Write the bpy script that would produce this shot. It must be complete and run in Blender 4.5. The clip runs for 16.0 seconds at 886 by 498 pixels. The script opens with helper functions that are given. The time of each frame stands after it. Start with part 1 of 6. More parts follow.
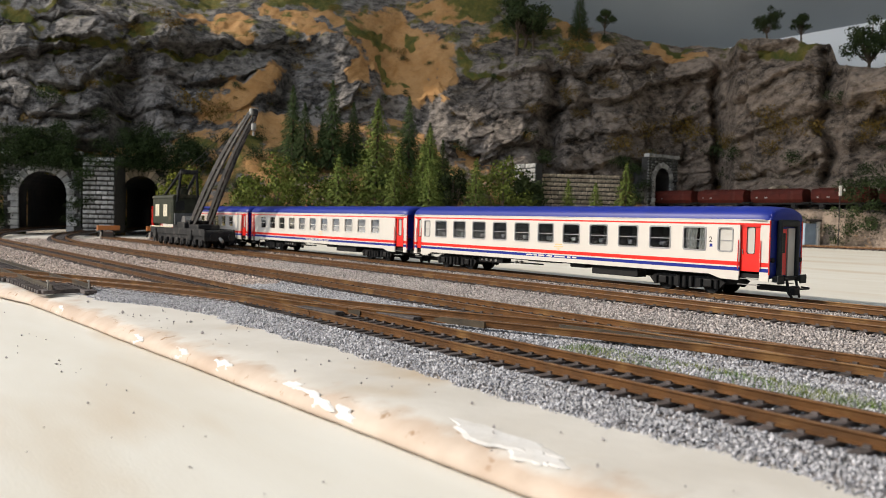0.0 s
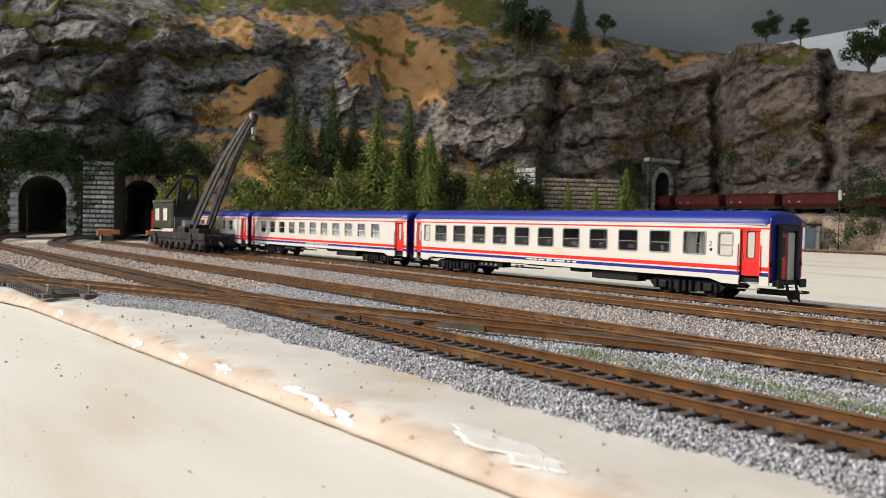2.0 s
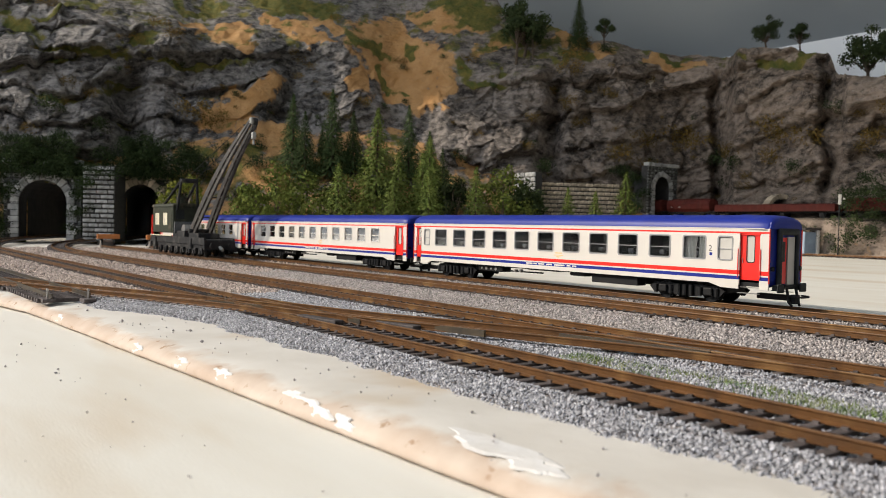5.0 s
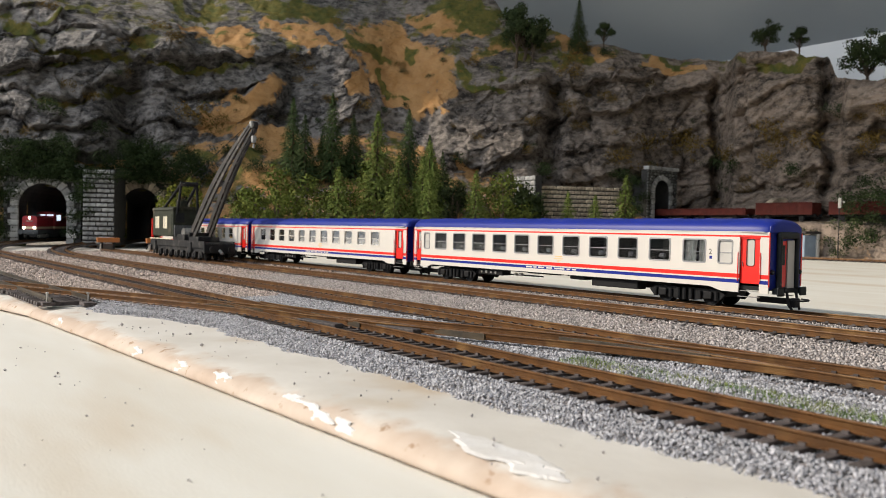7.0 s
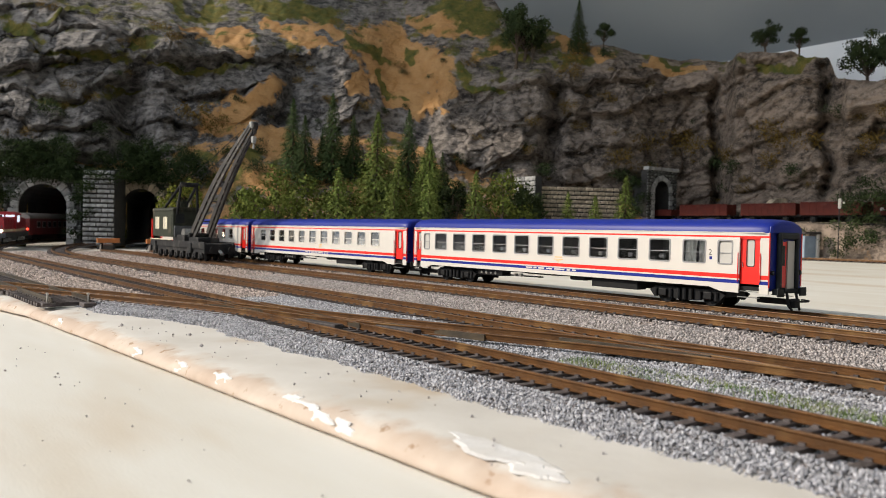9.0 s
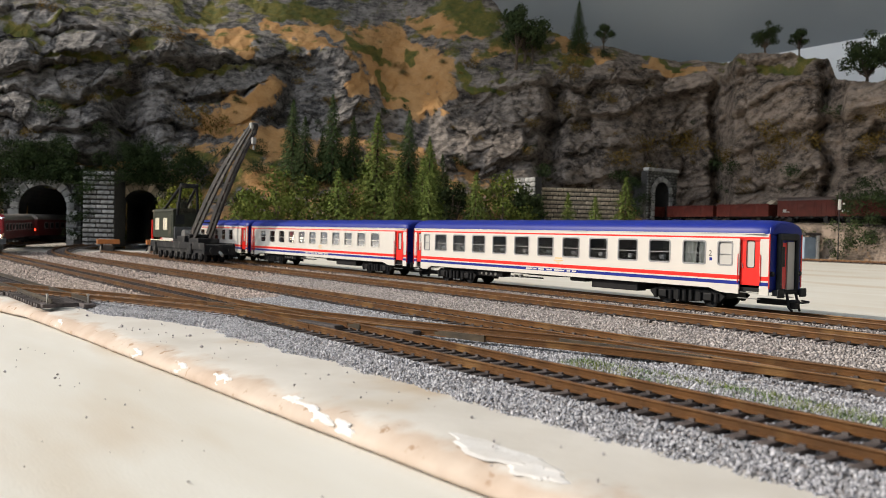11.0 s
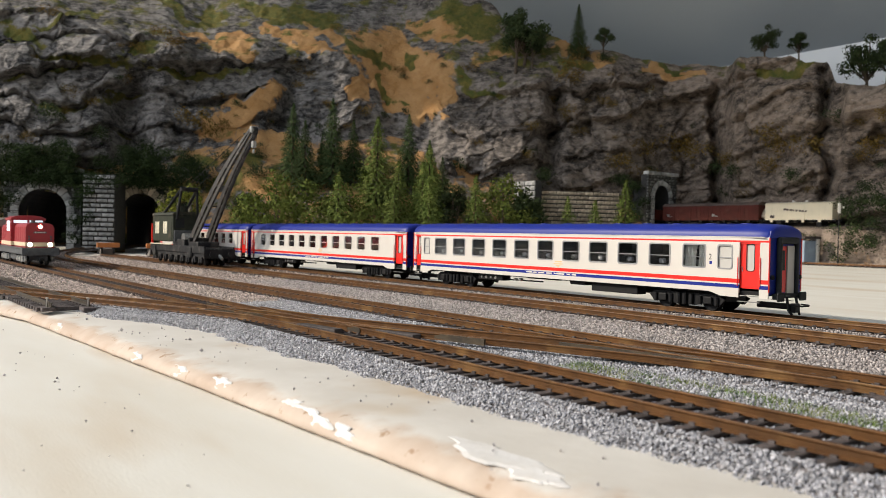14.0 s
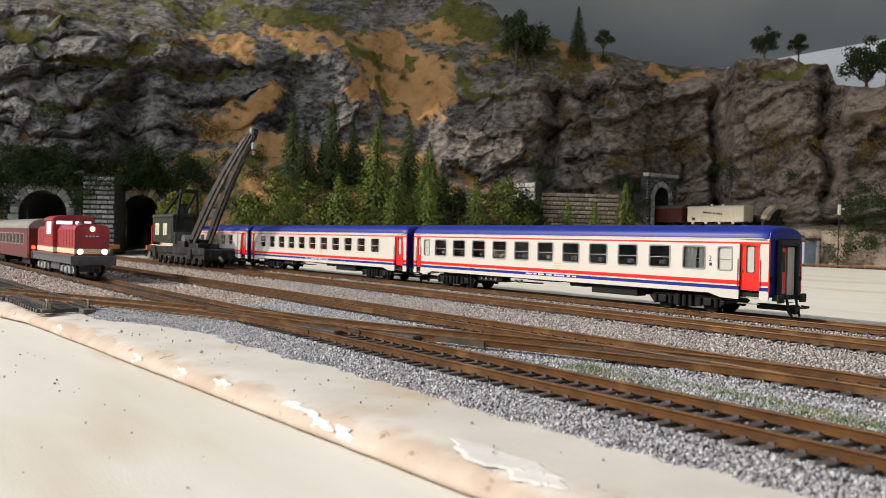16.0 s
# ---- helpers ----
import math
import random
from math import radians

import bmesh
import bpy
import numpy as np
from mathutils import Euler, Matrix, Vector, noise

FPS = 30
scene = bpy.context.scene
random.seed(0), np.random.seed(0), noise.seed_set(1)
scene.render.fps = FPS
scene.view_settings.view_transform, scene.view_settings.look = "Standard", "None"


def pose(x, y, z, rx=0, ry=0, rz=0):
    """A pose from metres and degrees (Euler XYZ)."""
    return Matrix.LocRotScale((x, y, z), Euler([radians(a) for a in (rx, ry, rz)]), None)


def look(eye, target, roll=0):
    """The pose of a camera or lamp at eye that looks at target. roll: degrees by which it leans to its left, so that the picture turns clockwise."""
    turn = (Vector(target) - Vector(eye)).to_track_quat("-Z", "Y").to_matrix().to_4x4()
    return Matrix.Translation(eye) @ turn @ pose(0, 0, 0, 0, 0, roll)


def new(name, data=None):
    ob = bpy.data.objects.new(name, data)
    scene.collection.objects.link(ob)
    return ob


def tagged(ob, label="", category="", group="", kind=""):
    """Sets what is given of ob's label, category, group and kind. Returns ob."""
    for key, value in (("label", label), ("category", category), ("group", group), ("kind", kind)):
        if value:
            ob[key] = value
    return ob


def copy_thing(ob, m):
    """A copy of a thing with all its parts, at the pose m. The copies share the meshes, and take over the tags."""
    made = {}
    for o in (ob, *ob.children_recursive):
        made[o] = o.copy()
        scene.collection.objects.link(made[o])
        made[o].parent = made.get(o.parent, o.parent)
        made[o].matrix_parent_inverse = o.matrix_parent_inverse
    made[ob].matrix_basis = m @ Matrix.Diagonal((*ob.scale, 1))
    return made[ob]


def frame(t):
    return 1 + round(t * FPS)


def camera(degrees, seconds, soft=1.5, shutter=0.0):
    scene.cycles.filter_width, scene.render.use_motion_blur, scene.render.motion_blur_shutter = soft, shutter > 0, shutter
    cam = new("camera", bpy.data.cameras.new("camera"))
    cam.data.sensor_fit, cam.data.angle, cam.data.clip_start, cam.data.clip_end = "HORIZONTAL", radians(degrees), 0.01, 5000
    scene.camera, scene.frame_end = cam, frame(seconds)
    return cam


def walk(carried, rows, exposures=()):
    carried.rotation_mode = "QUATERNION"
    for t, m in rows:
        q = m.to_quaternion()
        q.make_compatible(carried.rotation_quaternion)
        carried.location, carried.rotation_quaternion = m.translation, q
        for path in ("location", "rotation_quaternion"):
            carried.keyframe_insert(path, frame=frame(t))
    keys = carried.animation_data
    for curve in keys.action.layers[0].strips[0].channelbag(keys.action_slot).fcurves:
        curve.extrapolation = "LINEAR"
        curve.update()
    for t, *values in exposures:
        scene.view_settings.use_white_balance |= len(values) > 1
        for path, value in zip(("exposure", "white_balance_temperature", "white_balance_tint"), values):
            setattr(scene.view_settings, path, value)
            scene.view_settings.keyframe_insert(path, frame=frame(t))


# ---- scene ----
# ---------------------------------------------------------------- camera
EYE = (0.0, 0.0, 0.03648)
FOV = 58.207
ROLL = 1.1955
# seconds, tilt in degrees (negative: looks down)
TILT = ((0, -2.157), (0.5, -2.076), (1, -1.949), (1.5, -1.823), (2, -1.852), (2.5, -1.795), (3, -1.624), (3.5, -1.669), (4, -1.612),
        (6.3, -1.45), (6.5, -1.417), (7, -1.282), (7.5, -1.160), (8, -1.225), (8.5, -1.160), (9, -1.2415), (11.5, -1.160), (12, -1.2415),
        (12.5, -1.038), (13, -0.985), (13.5, -0.985), (14, -0.912), (14.5, -1.0), (15, -1.033), (15.5, -0.794), (16, -0.794))


def aim(tilt):
    return look(EYE, (0, EYE[1] + math.cos(radians(tilt)), EYE[2] + math.sin(radians(tilt))), ROLL)


cam = camera(FOV, 16.0, soft=0.85)
cam.data.dof.use_dof = True
cam.data.dof.focus_distance = 0.38
cam.data.dof.aperture_fstop = 38.0
walk(cam, [(t, aim(a)) for t, a in TILT], [(0, 0.0), (7, -0.05), (16, -0.05)])

# ---------------------------------------------------------------- world and light
world = bpy.data.worlds.new("world")
scene.world = world
world.use_nodes = True
wn = world.node_tree
sky = wn.nodes.new("ShaderNodeTexSky")
sky.sky_type, sky.sun_disc = "NISHITA", False
sky.sun_elevation, sky.sun_rotation = radians(30.9), radians(271.7)
wn.links.new(sky.outputs[0], wn.nodes["Background"].inputs[0])
wn.nodes["Background"].inputs[1].default_value = 0.115

# the straight tracks run along u; v counts away from the nearest coach's flank; z = 0 is the rail head
UV = pose(-0.023748, 0.63131, 0, 0, 0, -52.826)

SUN_WAY = Vector((0.86, 0.025, -0.51))
sun = new("sun", bpy.data.lights.new("sun", "SUN"))
sun.data.energy, sun.data.angle, sun.data.color = 3.7, radians(0.6), (1.0, 0.88, 0.72)
sun.matrix_basis = look((-2.5, 0.5, 1.5), Vector((-2.5, 0.5, 1.5)) + SUN_WAY)

# added fill lamp behind the camera, as from a wide window that is never seen
window_light = new("window_light", bpy.data.lights.new("window_light", "AREA"))
window_light.data.shape, window_light.data.size, window_light.data.size_y = "RECTANGLE", 1.75, 1.1
window_light.data.energy, window_light.data.color = 27.0, (0.95, 0.97, 1.0)
window_light.matrix_basis = UV @ pose(-0.2, -1.69, 1.35, 78, 0, 0)
# ---------------------------------------------------------------- helpers
MM = 0.001


def uvp(u, v, z=0):
    """A place of the track frame, in mm, as a point of the world in mm."""
    p = UV @ Vector((u * MM, v * MM, z * MM))
    return p.x / MM, p.y / MM, p.z / MM


def finish(bm, name, mats, smooth=False):
    me = bpy.data.meshes.new(name)
    bmesh.ops.scale(bm, vec=(MM, MM, MM), verts=bm.verts)
    bm.to_mesh(me)
    bm.free()
    for m in mats if isinstance(mats, (list, tuple)) else [mats]:
        me.materials.append(m)
    if smooth:
        me.polygons.foreach_set("use_smooth", [True] * len(me.polygons))
    return me


def part(name, bm, material, parent, label="", smooth=False, at=None):
    """One mesh object from a bmesh in mm, under a thing or a part."""
    ob = new(name, finish(bm, name, material, smooth))
    ob.parent = parent
    if at is not None:
        ob.matrix_basis = at
    if label:
        ob["label"] = label
    return ob


def thing(name, m, label, category, group="", kind=""):
    ob = new(name)
    ob.empty_display_size = 0.01
    ob.matrix_basis = m
    return tagged(ob, label, category, group, kind)


def solid(name, bm, material, label, category, group="", kind="", m=None, smooth=False):
    ob = new(name, finish(bm, name, material, smooth))
    if m is not None:
        ob.matrix_basis = m
    return tagged(ob, label, category, group, kind)


def at_mm(x, y, z=0, rz=0, ry=0, rx=0):
    return pose(x * MM, y * MM, z * MM, rx, ry, rz)


def box(bm, x0, x1, y0, y1, z0, z1, mi=0, r=0.0):
    vs = [bm.verts.new((x, y, z)) for x in (x0, x1) for y in (y0, y1) for z in (z0, z1)]
    fs = [bm.faces.new([vs[i] for i in q]) for q in ((0, 1, 3, 2), (4, 6, 7, 5), (0, 4, 5, 1), (2, 3, 7, 6), (0, 2, 6, 4), (1, 5, 7, 3))]
    if r:
        es = list({e for f in fs for e in f.edges})
        fs = bmesh.ops.bevel(bm, geom=es, offset=r, segments=2, profile=0.5, affect="EDGES")["faces"] + [f for f in fs if f.is_valid]
    for f in fs:
        f.material_index = mi
    return bm


def B(*a, **k):
    return box(bmesh.new(), *a, **k)


def tube(bm, p, q, r, r2=None, n=10, mi=0):
    """A closed round bar from p to q."""
    p, q = Vector(p), Vector(q)
    r2 = r if r2 is None else r2
    w = (q - p).normalized()
    a = w.orthogonal().normalized()
    b = w.cross(a)
    rings = []
    for c, rr in ((p, r), (q, r2)):
        rings.append([bm.verts.new(c + (a * math.cos(t) + b * math.sin(t)) * max(rr, 1e-3)) for t in (2 * math.pi * i / n for i in range(n))])
    for i in range(n):
        bm.faces.new((rings[0][i], rings[0][(i + 1) % n], rings[1][(i + 1) % n], rings[1][i])).material_index = mi
    bm.faces.new(rings[0][::-1]).material_index = mi
    bm.faces.new(rings[1]).material_index = mi
    return bm


def extrude_x(bm, prof, x0, x1, mi=0, caps=True):
    """A closed outline in (y, z) carried from x0 to x1."""
    a = [bm.verts.new((x0, y, z)) for y, z in prof]
    b = [bm.verts.new((x1, y, z)) for y, z in prof]
    n = len(prof)
    for i in range(n):
        bm.faces.new((a[i], a[(i + 1) % n], b[(i + 1) % n], b[i])).material_index = mi
    if caps:
        bm.faces.new(a[::-1]).material_index = mi
        bm.faces.new(b).material_index = mi
    return bm


def rounded(w, h, r, cx=0.0, cy=0.0, n=5):
    """Outline of a rounded rectangle."""
    out = []
    for sx, sy, a0 in ((1, 1, 0), (-1, 1, 90), (-1, -1, 180), (1, -1, 270)):
        for i in range(n):
            a = radians(a0 + 90 * i / (n - 1))
            out.append((cx + sx * (w / 2 - r) + r * math.cos(a), cy + sy * (h / 2 - r) + r * math.sin(a)))
    return out


def plate_y(bm, outline, y0, y1, mi=0, hole=None):
    """A plate from an outline in (x, z), between y0 and y1; with a hole of as many corners it becomes a frame."""
    a = [bm.verts.new((x, y0, z)) for x, z in outline]
    b = [bm.verts.new((x, y1, z)) for x, z in outline]
    n = len(outline)
    fs = [bm.faces.new((a[i], a[(i + 1) % n], b[(i + 1) % n], b[i])) for i in range(n)]
    if hole:
        c = [bm.verts.new((x, y0, z)) for x, z in hole]
        d = [bm.verts.new((x, y1, z)) for x, z in hole]
        for i in range(n):
            j = (i + 1) % n
            fs += [bm.faces.new((c[j], c[i], d[i], d[j])), bm.faces.new((a[j], a[i], c[i], c[j])), bm.faces.new((b[i], b[j], d[j], d[i]))]
    else:
        fs += [bm.faces.new(a[::-1]), bm.faces.new(b)]
    for f in fs:
        f.material_index = mi
    return bm


def tri_mesh(name, pts, tris, mat):
    """A mesh in mm from arrays of corners and triangles."""
    me = bpy.data.meshes.new(name)
    n, k = len(pts), len(tris)
    me.vertices.add(n)
    me.loops.add(3 * k)
    me.polygons.add(k)
    me.vertices.foreach_set("co", (np.asarray(pts, np.float32) * MM).ravel())
    me.loops.foreach_set("vertex_index", np.asarray(tris, np.int32).ravel())
    me.polygons.foreach_set("loop_start", np.arange(0, 3 * k, 3, dtype=np.int32))
    me.update(calc_edges=True)
    me.materials.append(mat)
    return me


# ---------------------------------------------------------------- materials
def material(name, c1, c2=None, scale=300.0, rough=0.6, metal=0.0, bump=0.0, bump_scale=None, spec=0.5, grime=None, grime_scale=40.0,
             grime_at=0.55, island=0.0, per_object=0.0, coat=0.0, stretch=None):
    """Two tones at grain size, a third at stain size, fine relief. Scales are per metre."""
    m = bpy.data.materials.new(name)
    m.use_nodes = True
    t = m.node_tree
    p = t.nodes["Principled BSDF"]
    p.inputs["Roughness"].default_value = rough
    p.inputs["Metallic"].default_value = metal
    p.inputs["Specular IOR Level"].default_value = spec
    p.inputs["Coat Weight"].default_value = coat
    co = t.nodes.new("ShaderNodeTexCoord").outputs["Object"]
    if stretch:
        mp = t.nodes.new("ShaderNodeMapping")
        mp.inputs["Scale"].default_value = stretch
        t.links.new(co, mp.inputs[0])
        co = mp.outputs[0]

    def noise_at(sc, detail=4.0):
        nz = t.nodes.new("ShaderNodeTexNoise")
        nz.inputs["Scale"].default_value, nz.inputs["Detail"].default_value = sc, detail
        t.links.new(co, nz.inputs["Vector"])
        return nz.outputs[0]

    def ramp(x, lo, hi):
        r = t.nodes.new("ShaderNodeMapRange")
        r.inputs[1].default_value, r.inputs[2].default_value = lo, hi
        t.links.new(x, r.inputs[0])
        return r.outputs[0]

    def mix(f, a, b):
        x = t.nodes.new("ShaderNodeMix")
        x.data_type = "RGBA"
        for sock, val in ((x.inputs[0], f), (x.inputs[6], a), (x.inputs[7], b)):
            if isinstance(val, (tuple, list)):
                sock.default_value = (*val[:3], 1)
            elif isinstance(val, float):
                sock.default_value = val
            else:
                t.links.new(val, sock)
        return x.outputs[2]

    col = mix(ramp(noise_at(scale), 0.35, 0.65), c1, c2 or tuple(x * 0.85 for x in c1))
    if grime:
        col = mix(ramp(noise_at(grime_scale), grime_at, grime_at + 0.15), col, grime)
    for amount, node, out in ((island, "ShaderNodeNewGeometry", "Random Per Island"), (per_object, "ShaderNodeObjectInfo", "Random")):
        if amount:
            g = t.nodes.new(node)
            hs = t.nodes.new("ShaderNodeHueSaturation")
            mr = t.nodes.new("ShaderNodeMapRange")
            mr.inputs[3].default_value, mr.inputs[4].default_value = 1 - amount, 1 + amount
            t.links.new(g.outputs[out], mr.inputs[0])
            t.links.new(mr.outputs[0], hs.inputs["Value"])
            t.links.new(col, hs.inputs["Color"])
            col = hs.outputs[0]
    t.links.new(col, p.inputs["Base Color"])
    if bump:
        bp = t.nodes.new("ShaderNodeBump")
        bp.inputs["Strength"].default_value, bp.inputs["Distance"].default_value = 1.0, bump * MM
        t.links.new(noise_at(bump_scale or scale, 6.0), bp.inputs["Height"])
        t.links.new(bp.outputs[0], p.inputs["Normal"])
    return m


def glowing(name, colour, strength):
    m = bpy.data.materials.new(name)
    m.use_nodes = True
    p = m.node_tree.nodes["Principled BSDF"]
    p.inputs["Base Color"].default_value = (*colour, 1)
    p.inputs["Emission Color"].default_value = (*colour, 1)
    p.inputs["Emission Strength"].default_value = strength
    return m


def glass(name, tint=(0.9, 0.95, 0.95), rough=0.02):
    m = bpy.data.materials.new(name)
    m.use_nodes = True
    p = m.node_tree.nodes["Principled BSDF"]
    p.inputs["Base Color"].default_value = (*tint, 1)
    p.inputs["Transmission Weight"].default_value = 1.0
    p.inputs["Roughness"].default_value = rough
    p.inputs["IOR"].default_value = 1.2
    return m


BOARD = material("painted_board", (0.71, 0.695, 0.645), (0.65, 0.62, 0.555), 9, 0.7, bump=0.05, bump_scale=420, grime=(0.56, 0.47, 0.36), grime_scale=4, stretch=(1, 4, 1), grime_at=0.56)
PLASTER = material("plaster", (0.61, 0.585, 0.545), (0.55, 0.52, 0.475), 40, 0.85, bump=0.45, bump_scale=80, grime=(0.47, 0.38, 0.28), grime_scale=16, grime_at=0.58)
PLASTER_RAW = material("raw_plaster", (0.68, 0.67, 0.665), (0.62, 0.6, 0.575), 120, 0.9, bump=0.3, bump_scale=300)
BALLAST = material("ballast_bed", (0.25, 0.23, 0.23), (0.45, 0.42, 0.42), 900, 0.9, bump=0.8, bump_scale=700, grime=(0.33, 0.25, 0.2), grime_scale=20)
STONE = material("ballast_stone", (0.32, 0.322, 0.352), (0.435, 0.435, 0.46), 500, 0.85, island=0.52, bump=0.1, bump_scale=1800)
STONE_MID = material("buff_ballast_stone", (0.325, 0.295, 0.285), (0.43, 0.39, 0.375), 500, 0.85, island=0.55)
STONE_WARM = material("brownish_ballast_stone", (0.34, 0.28, 0.25), (0.45, 0.375, 0.335), 500, 0.8, island=0.6)
RAIL = material("rusty_rail", (0.145, 0.066, 0.021), (0.09, 0.042, 0.015), 160, 0.40, metal=0.35, bump=0.05, bump_scale=1200, grime=(0.21, 0.115, 0.042), grime_scale=60)
RAIL_OLD = material("dark_rail", (0.055, 0.048, 0.04), (0.11, 0.085, 0.055), 160, 0.4, metal=0.4, bump=0.05, bump_scale=1200)
SLEEPER = material("sleeper", (0.045, 0.037, 0.037), (0.085, 0.07, 0.067), 600, 0.75, bump=0.15, bump_scale=1500, per_object=0.4)
BLACK = material("black_plastic", (0.006, 0.006, 0.007), (0.01, 0.01, 0.01), 400, 0.6, spec=0.25)
RUBBER = material("gangway_rubber", (0.009, 0.011, 0.012), (0.014, 0.017, 0.018), 300, 0.6, spec=0.3)
WHITE = material("white_coach_paint", (0.65, 0.61, 0.555), (0.63, 0.595, 0.54), 60, 0.32)
RED = material("red_coach_paint", (0.78, 0.02, 0.012), (0.74, 0.018, 0.012), 60, 0.32)
BLUE = material("blue_coach_paint", (0.008, 0.02, 0.205), (0.01, 0.023, 0.23), 60, 0.42, spec=0.28)
GREY_FRAME = material("grey_window_frame", (0.30, 0.30, 0.30), (0.34, 0.34, 0.34), 200, 0.4, metal=0.3)
CURTAIN = material("milky_pane", (0.52, 0.50, 0.46), (0.46, 0.44, 0.40), 80, 0.35)
PANE = glass("window_pane", (0.75, 0.78, 0.78), 0.1)
BROWN_IN = material("brown_interior", (0.16, 0.10, 0.05), (0.2, 0.13, 0.07), 90, 0.8)
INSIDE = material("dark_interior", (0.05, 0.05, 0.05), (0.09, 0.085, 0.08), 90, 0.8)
SEAT = material("grey_seat", (0.24, 0.24, 0.25), (0.3, 0.3, 0.3), 200, 0.8)
STEEL = material("bright_steel", (0.45, 0.44, 0.42), (0.35, 0.34, 0.33), 300, 0.35, metal=0.8)
# ---------------------------------------------------------------- boards and ground
T4, T3, T2, T1 = 16.0, -44.0, -138.0, -205.0
ARC_U, ARC_R = -609.7, 803.5


def grid_sheet(bm, us, vs, f, mi=0):
    vv = [[bm.verts.new(f(u, v)) for v in vs] for u in us]
    for i in range(len(us) - 1):
        for j in range(len(vs) - 1):
            bm.faces.new((vv[i][j], vv[i + 1][j], vv[i + 1][j + 1], vv[i][j + 1])).material_index = mi
    return bm


def span(a, b, n):
    return [a + (b - a) * i / n for i in range(n + 1)]


def nz(x, y, z=0.0, s=1.0):
    return noise.noise(Vector((x * s, y * s, z * s)))


def lower_board():
    bm = bmesh.new()
    grid_sheet(bm, span(-2600, 1500, 60), span(-1500, -230, 24), lambda u, v: (u, v, -11.5 + 0.3 * nz(u, v, 3, 0.008)))
    return solid("ground", bm, BOARD, "cream-painted wooden baseboard with faint stains and specks", "baseboard", kind="structure", m=UV, smooth=True)


def slab_edge(u):
    """v of the slab's near edge."""
    return -284.6 + 0.0513 * (u - 128) - 0.14 * max(0.0, 70 - u) + 0.5 * nz(u, 0, 7, 0.02) + 0.25 * nz(u, 3, 7, 0.2)


def slab_material():
    """Cream plaster skin that has worn off to tan along the edge, in ragged flakes."""
    m = PLASTER.copy()
    m.name = "worn_plaster"
    t = m.node_tree
    p = t.nodes["Principled BSDF"]
    skin = p.inputs["Base Color"].links[0].from_socket
    co = t.nodes.new("ShaderNodeTexCoord").outputs["Object"]

    def nse(scale, lo, hi, detail=7.0):
        n, r = t.nodes.new("ShaderNodeTexNoise"), t.nodes.new("ShaderNodeMapRange")
        n.inputs["Scale"].default_value, n.inputs["Detail"].default_value = scale, detail
        r.inputs[1].default_value, r.inputs[2].default_value = lo, hi
        t.links.new(co, n.inputs["Vector"])
        t.links.new(n.outputs[0], r.inputs[0])
        return n.outputs[0], r.outputs[0]

    def mix(f, a, b):
        x = t.nodes.new("ShaderNodeMix")
        x.data_type = "RGBA"
        for sock, val in ((x.inputs[0], f), (x.inputs[6], a), (x.inputs[7], b)):
            if isinstance(val, tuple):
                sock.default_value = (*val, 1)
            else:
                t.links.new(val, sock)
        return x.outputs[2]

    tan = mix(nse(70, 0.35, 0.65)[1], (0.46, 0.36, 0.285), (0.56, 0.475, 0.40))
    tan = mix(nse(240, 0.62, 0.68)[1], tan, (0.34, 0.23, 0.15))
    at = t.nodes.new("ShaderNodeAttribute")
    at.attribute_name = "wear"
    add, rag = t.nodes.new("ShaderNodeMath"), t.nodes.new("ShaderNodeMapRange")
    add.operation = "ADD"
    t.links.new(at.outputs["Fac"], add.inputs[0])
    t.links.new(nse(85, 0, 1)[0], add.inputs[1])
    t.links.new(add.outputs[0], rag.inputs[0])
    rag.inputs[1].default_value, rag.inputs[2].default_value = 0.88, 1.12
    t.links.new(mix(rag.outputs[0], skin, tan), p.inputs["Base Color"])
    return m


def upper_slab():
    """The raised plaster slab that carries the tracks, with a low, worn, rounded near edge over a narrow gap."""
    bm = bmesh.new()
    wear = bm.verts.layers.float.new("wear")
    us = span(-1500, 0, 90)[:-1] + span(0, 520, 520) + span(520, 900, 40)[1:]
    worn = (1, 1, 1, 1, 0.9, 0.72, 0.55, 0.42, 0.28, 0.1)
    ps = []
    for u in us:
        e0 = slab_edge(u)
        w = 0.8 * nz(u, 1, 0, 0.05) + 0.9 * nz(u, 5, 0, 0.22) + 0.5 * nz(u, 8, 0, 0.6)
        chip = max(0.0, nz(u, 9, 2, 0.035)) * 2.2
        row = [(e0 + 9.0, -13.5), (e0 + 4.0, -10.8), (e0 + 0.5 + 0.1 * w, -10.7), (e0 + 0.2 + 0.25 * w, -9.8), (e0 + 0.7 + 0.4 * w + chip * 0.8, -8.3),
               (e0 + 2.2 + 0.5 * w + chip, -7.0 - 0.2 * chip), (e0 + 4.6 + 0.8 * w, -6.1 - 0.2 * chip), (e0 + 8.0 + 0.8 * w, -5.6 + 0.15 * w), (e0 + 13, -5.35)]
        row += [(e0 + 13 + (44 - e0 - 13) * k, -5.2) for k in (0.02, 0.05, 0.09, 0.14, 0.3, 1.0)]
        ps.append([])
        for j, (v, z) in enumerate(row):
            bv = bm.verts.new((u, v, z + (0.35 * nz(u, v, 1, 0.045) + 0.15 * nz(u, v, 4, 0.2) if 5 < j < 14 else 0)))
            bv[wear] = worn[min(j, 9)] if j < 10 else 0.0
            ps[-1].append(bv)
    for i in range(len(us) - 1):
        for j in range(len(ps[0]) - 1):
            bm.faces.new((ps[i][j], ps[i + 1][j], ps[i + 1][j + 1], ps[i][j + 1]))
    return solid("ground_slab", bm, slab_material(), "raised plaster-skinned slab with a chipped tan edge", "slab", kind="structure", m=UV, smooth=True)


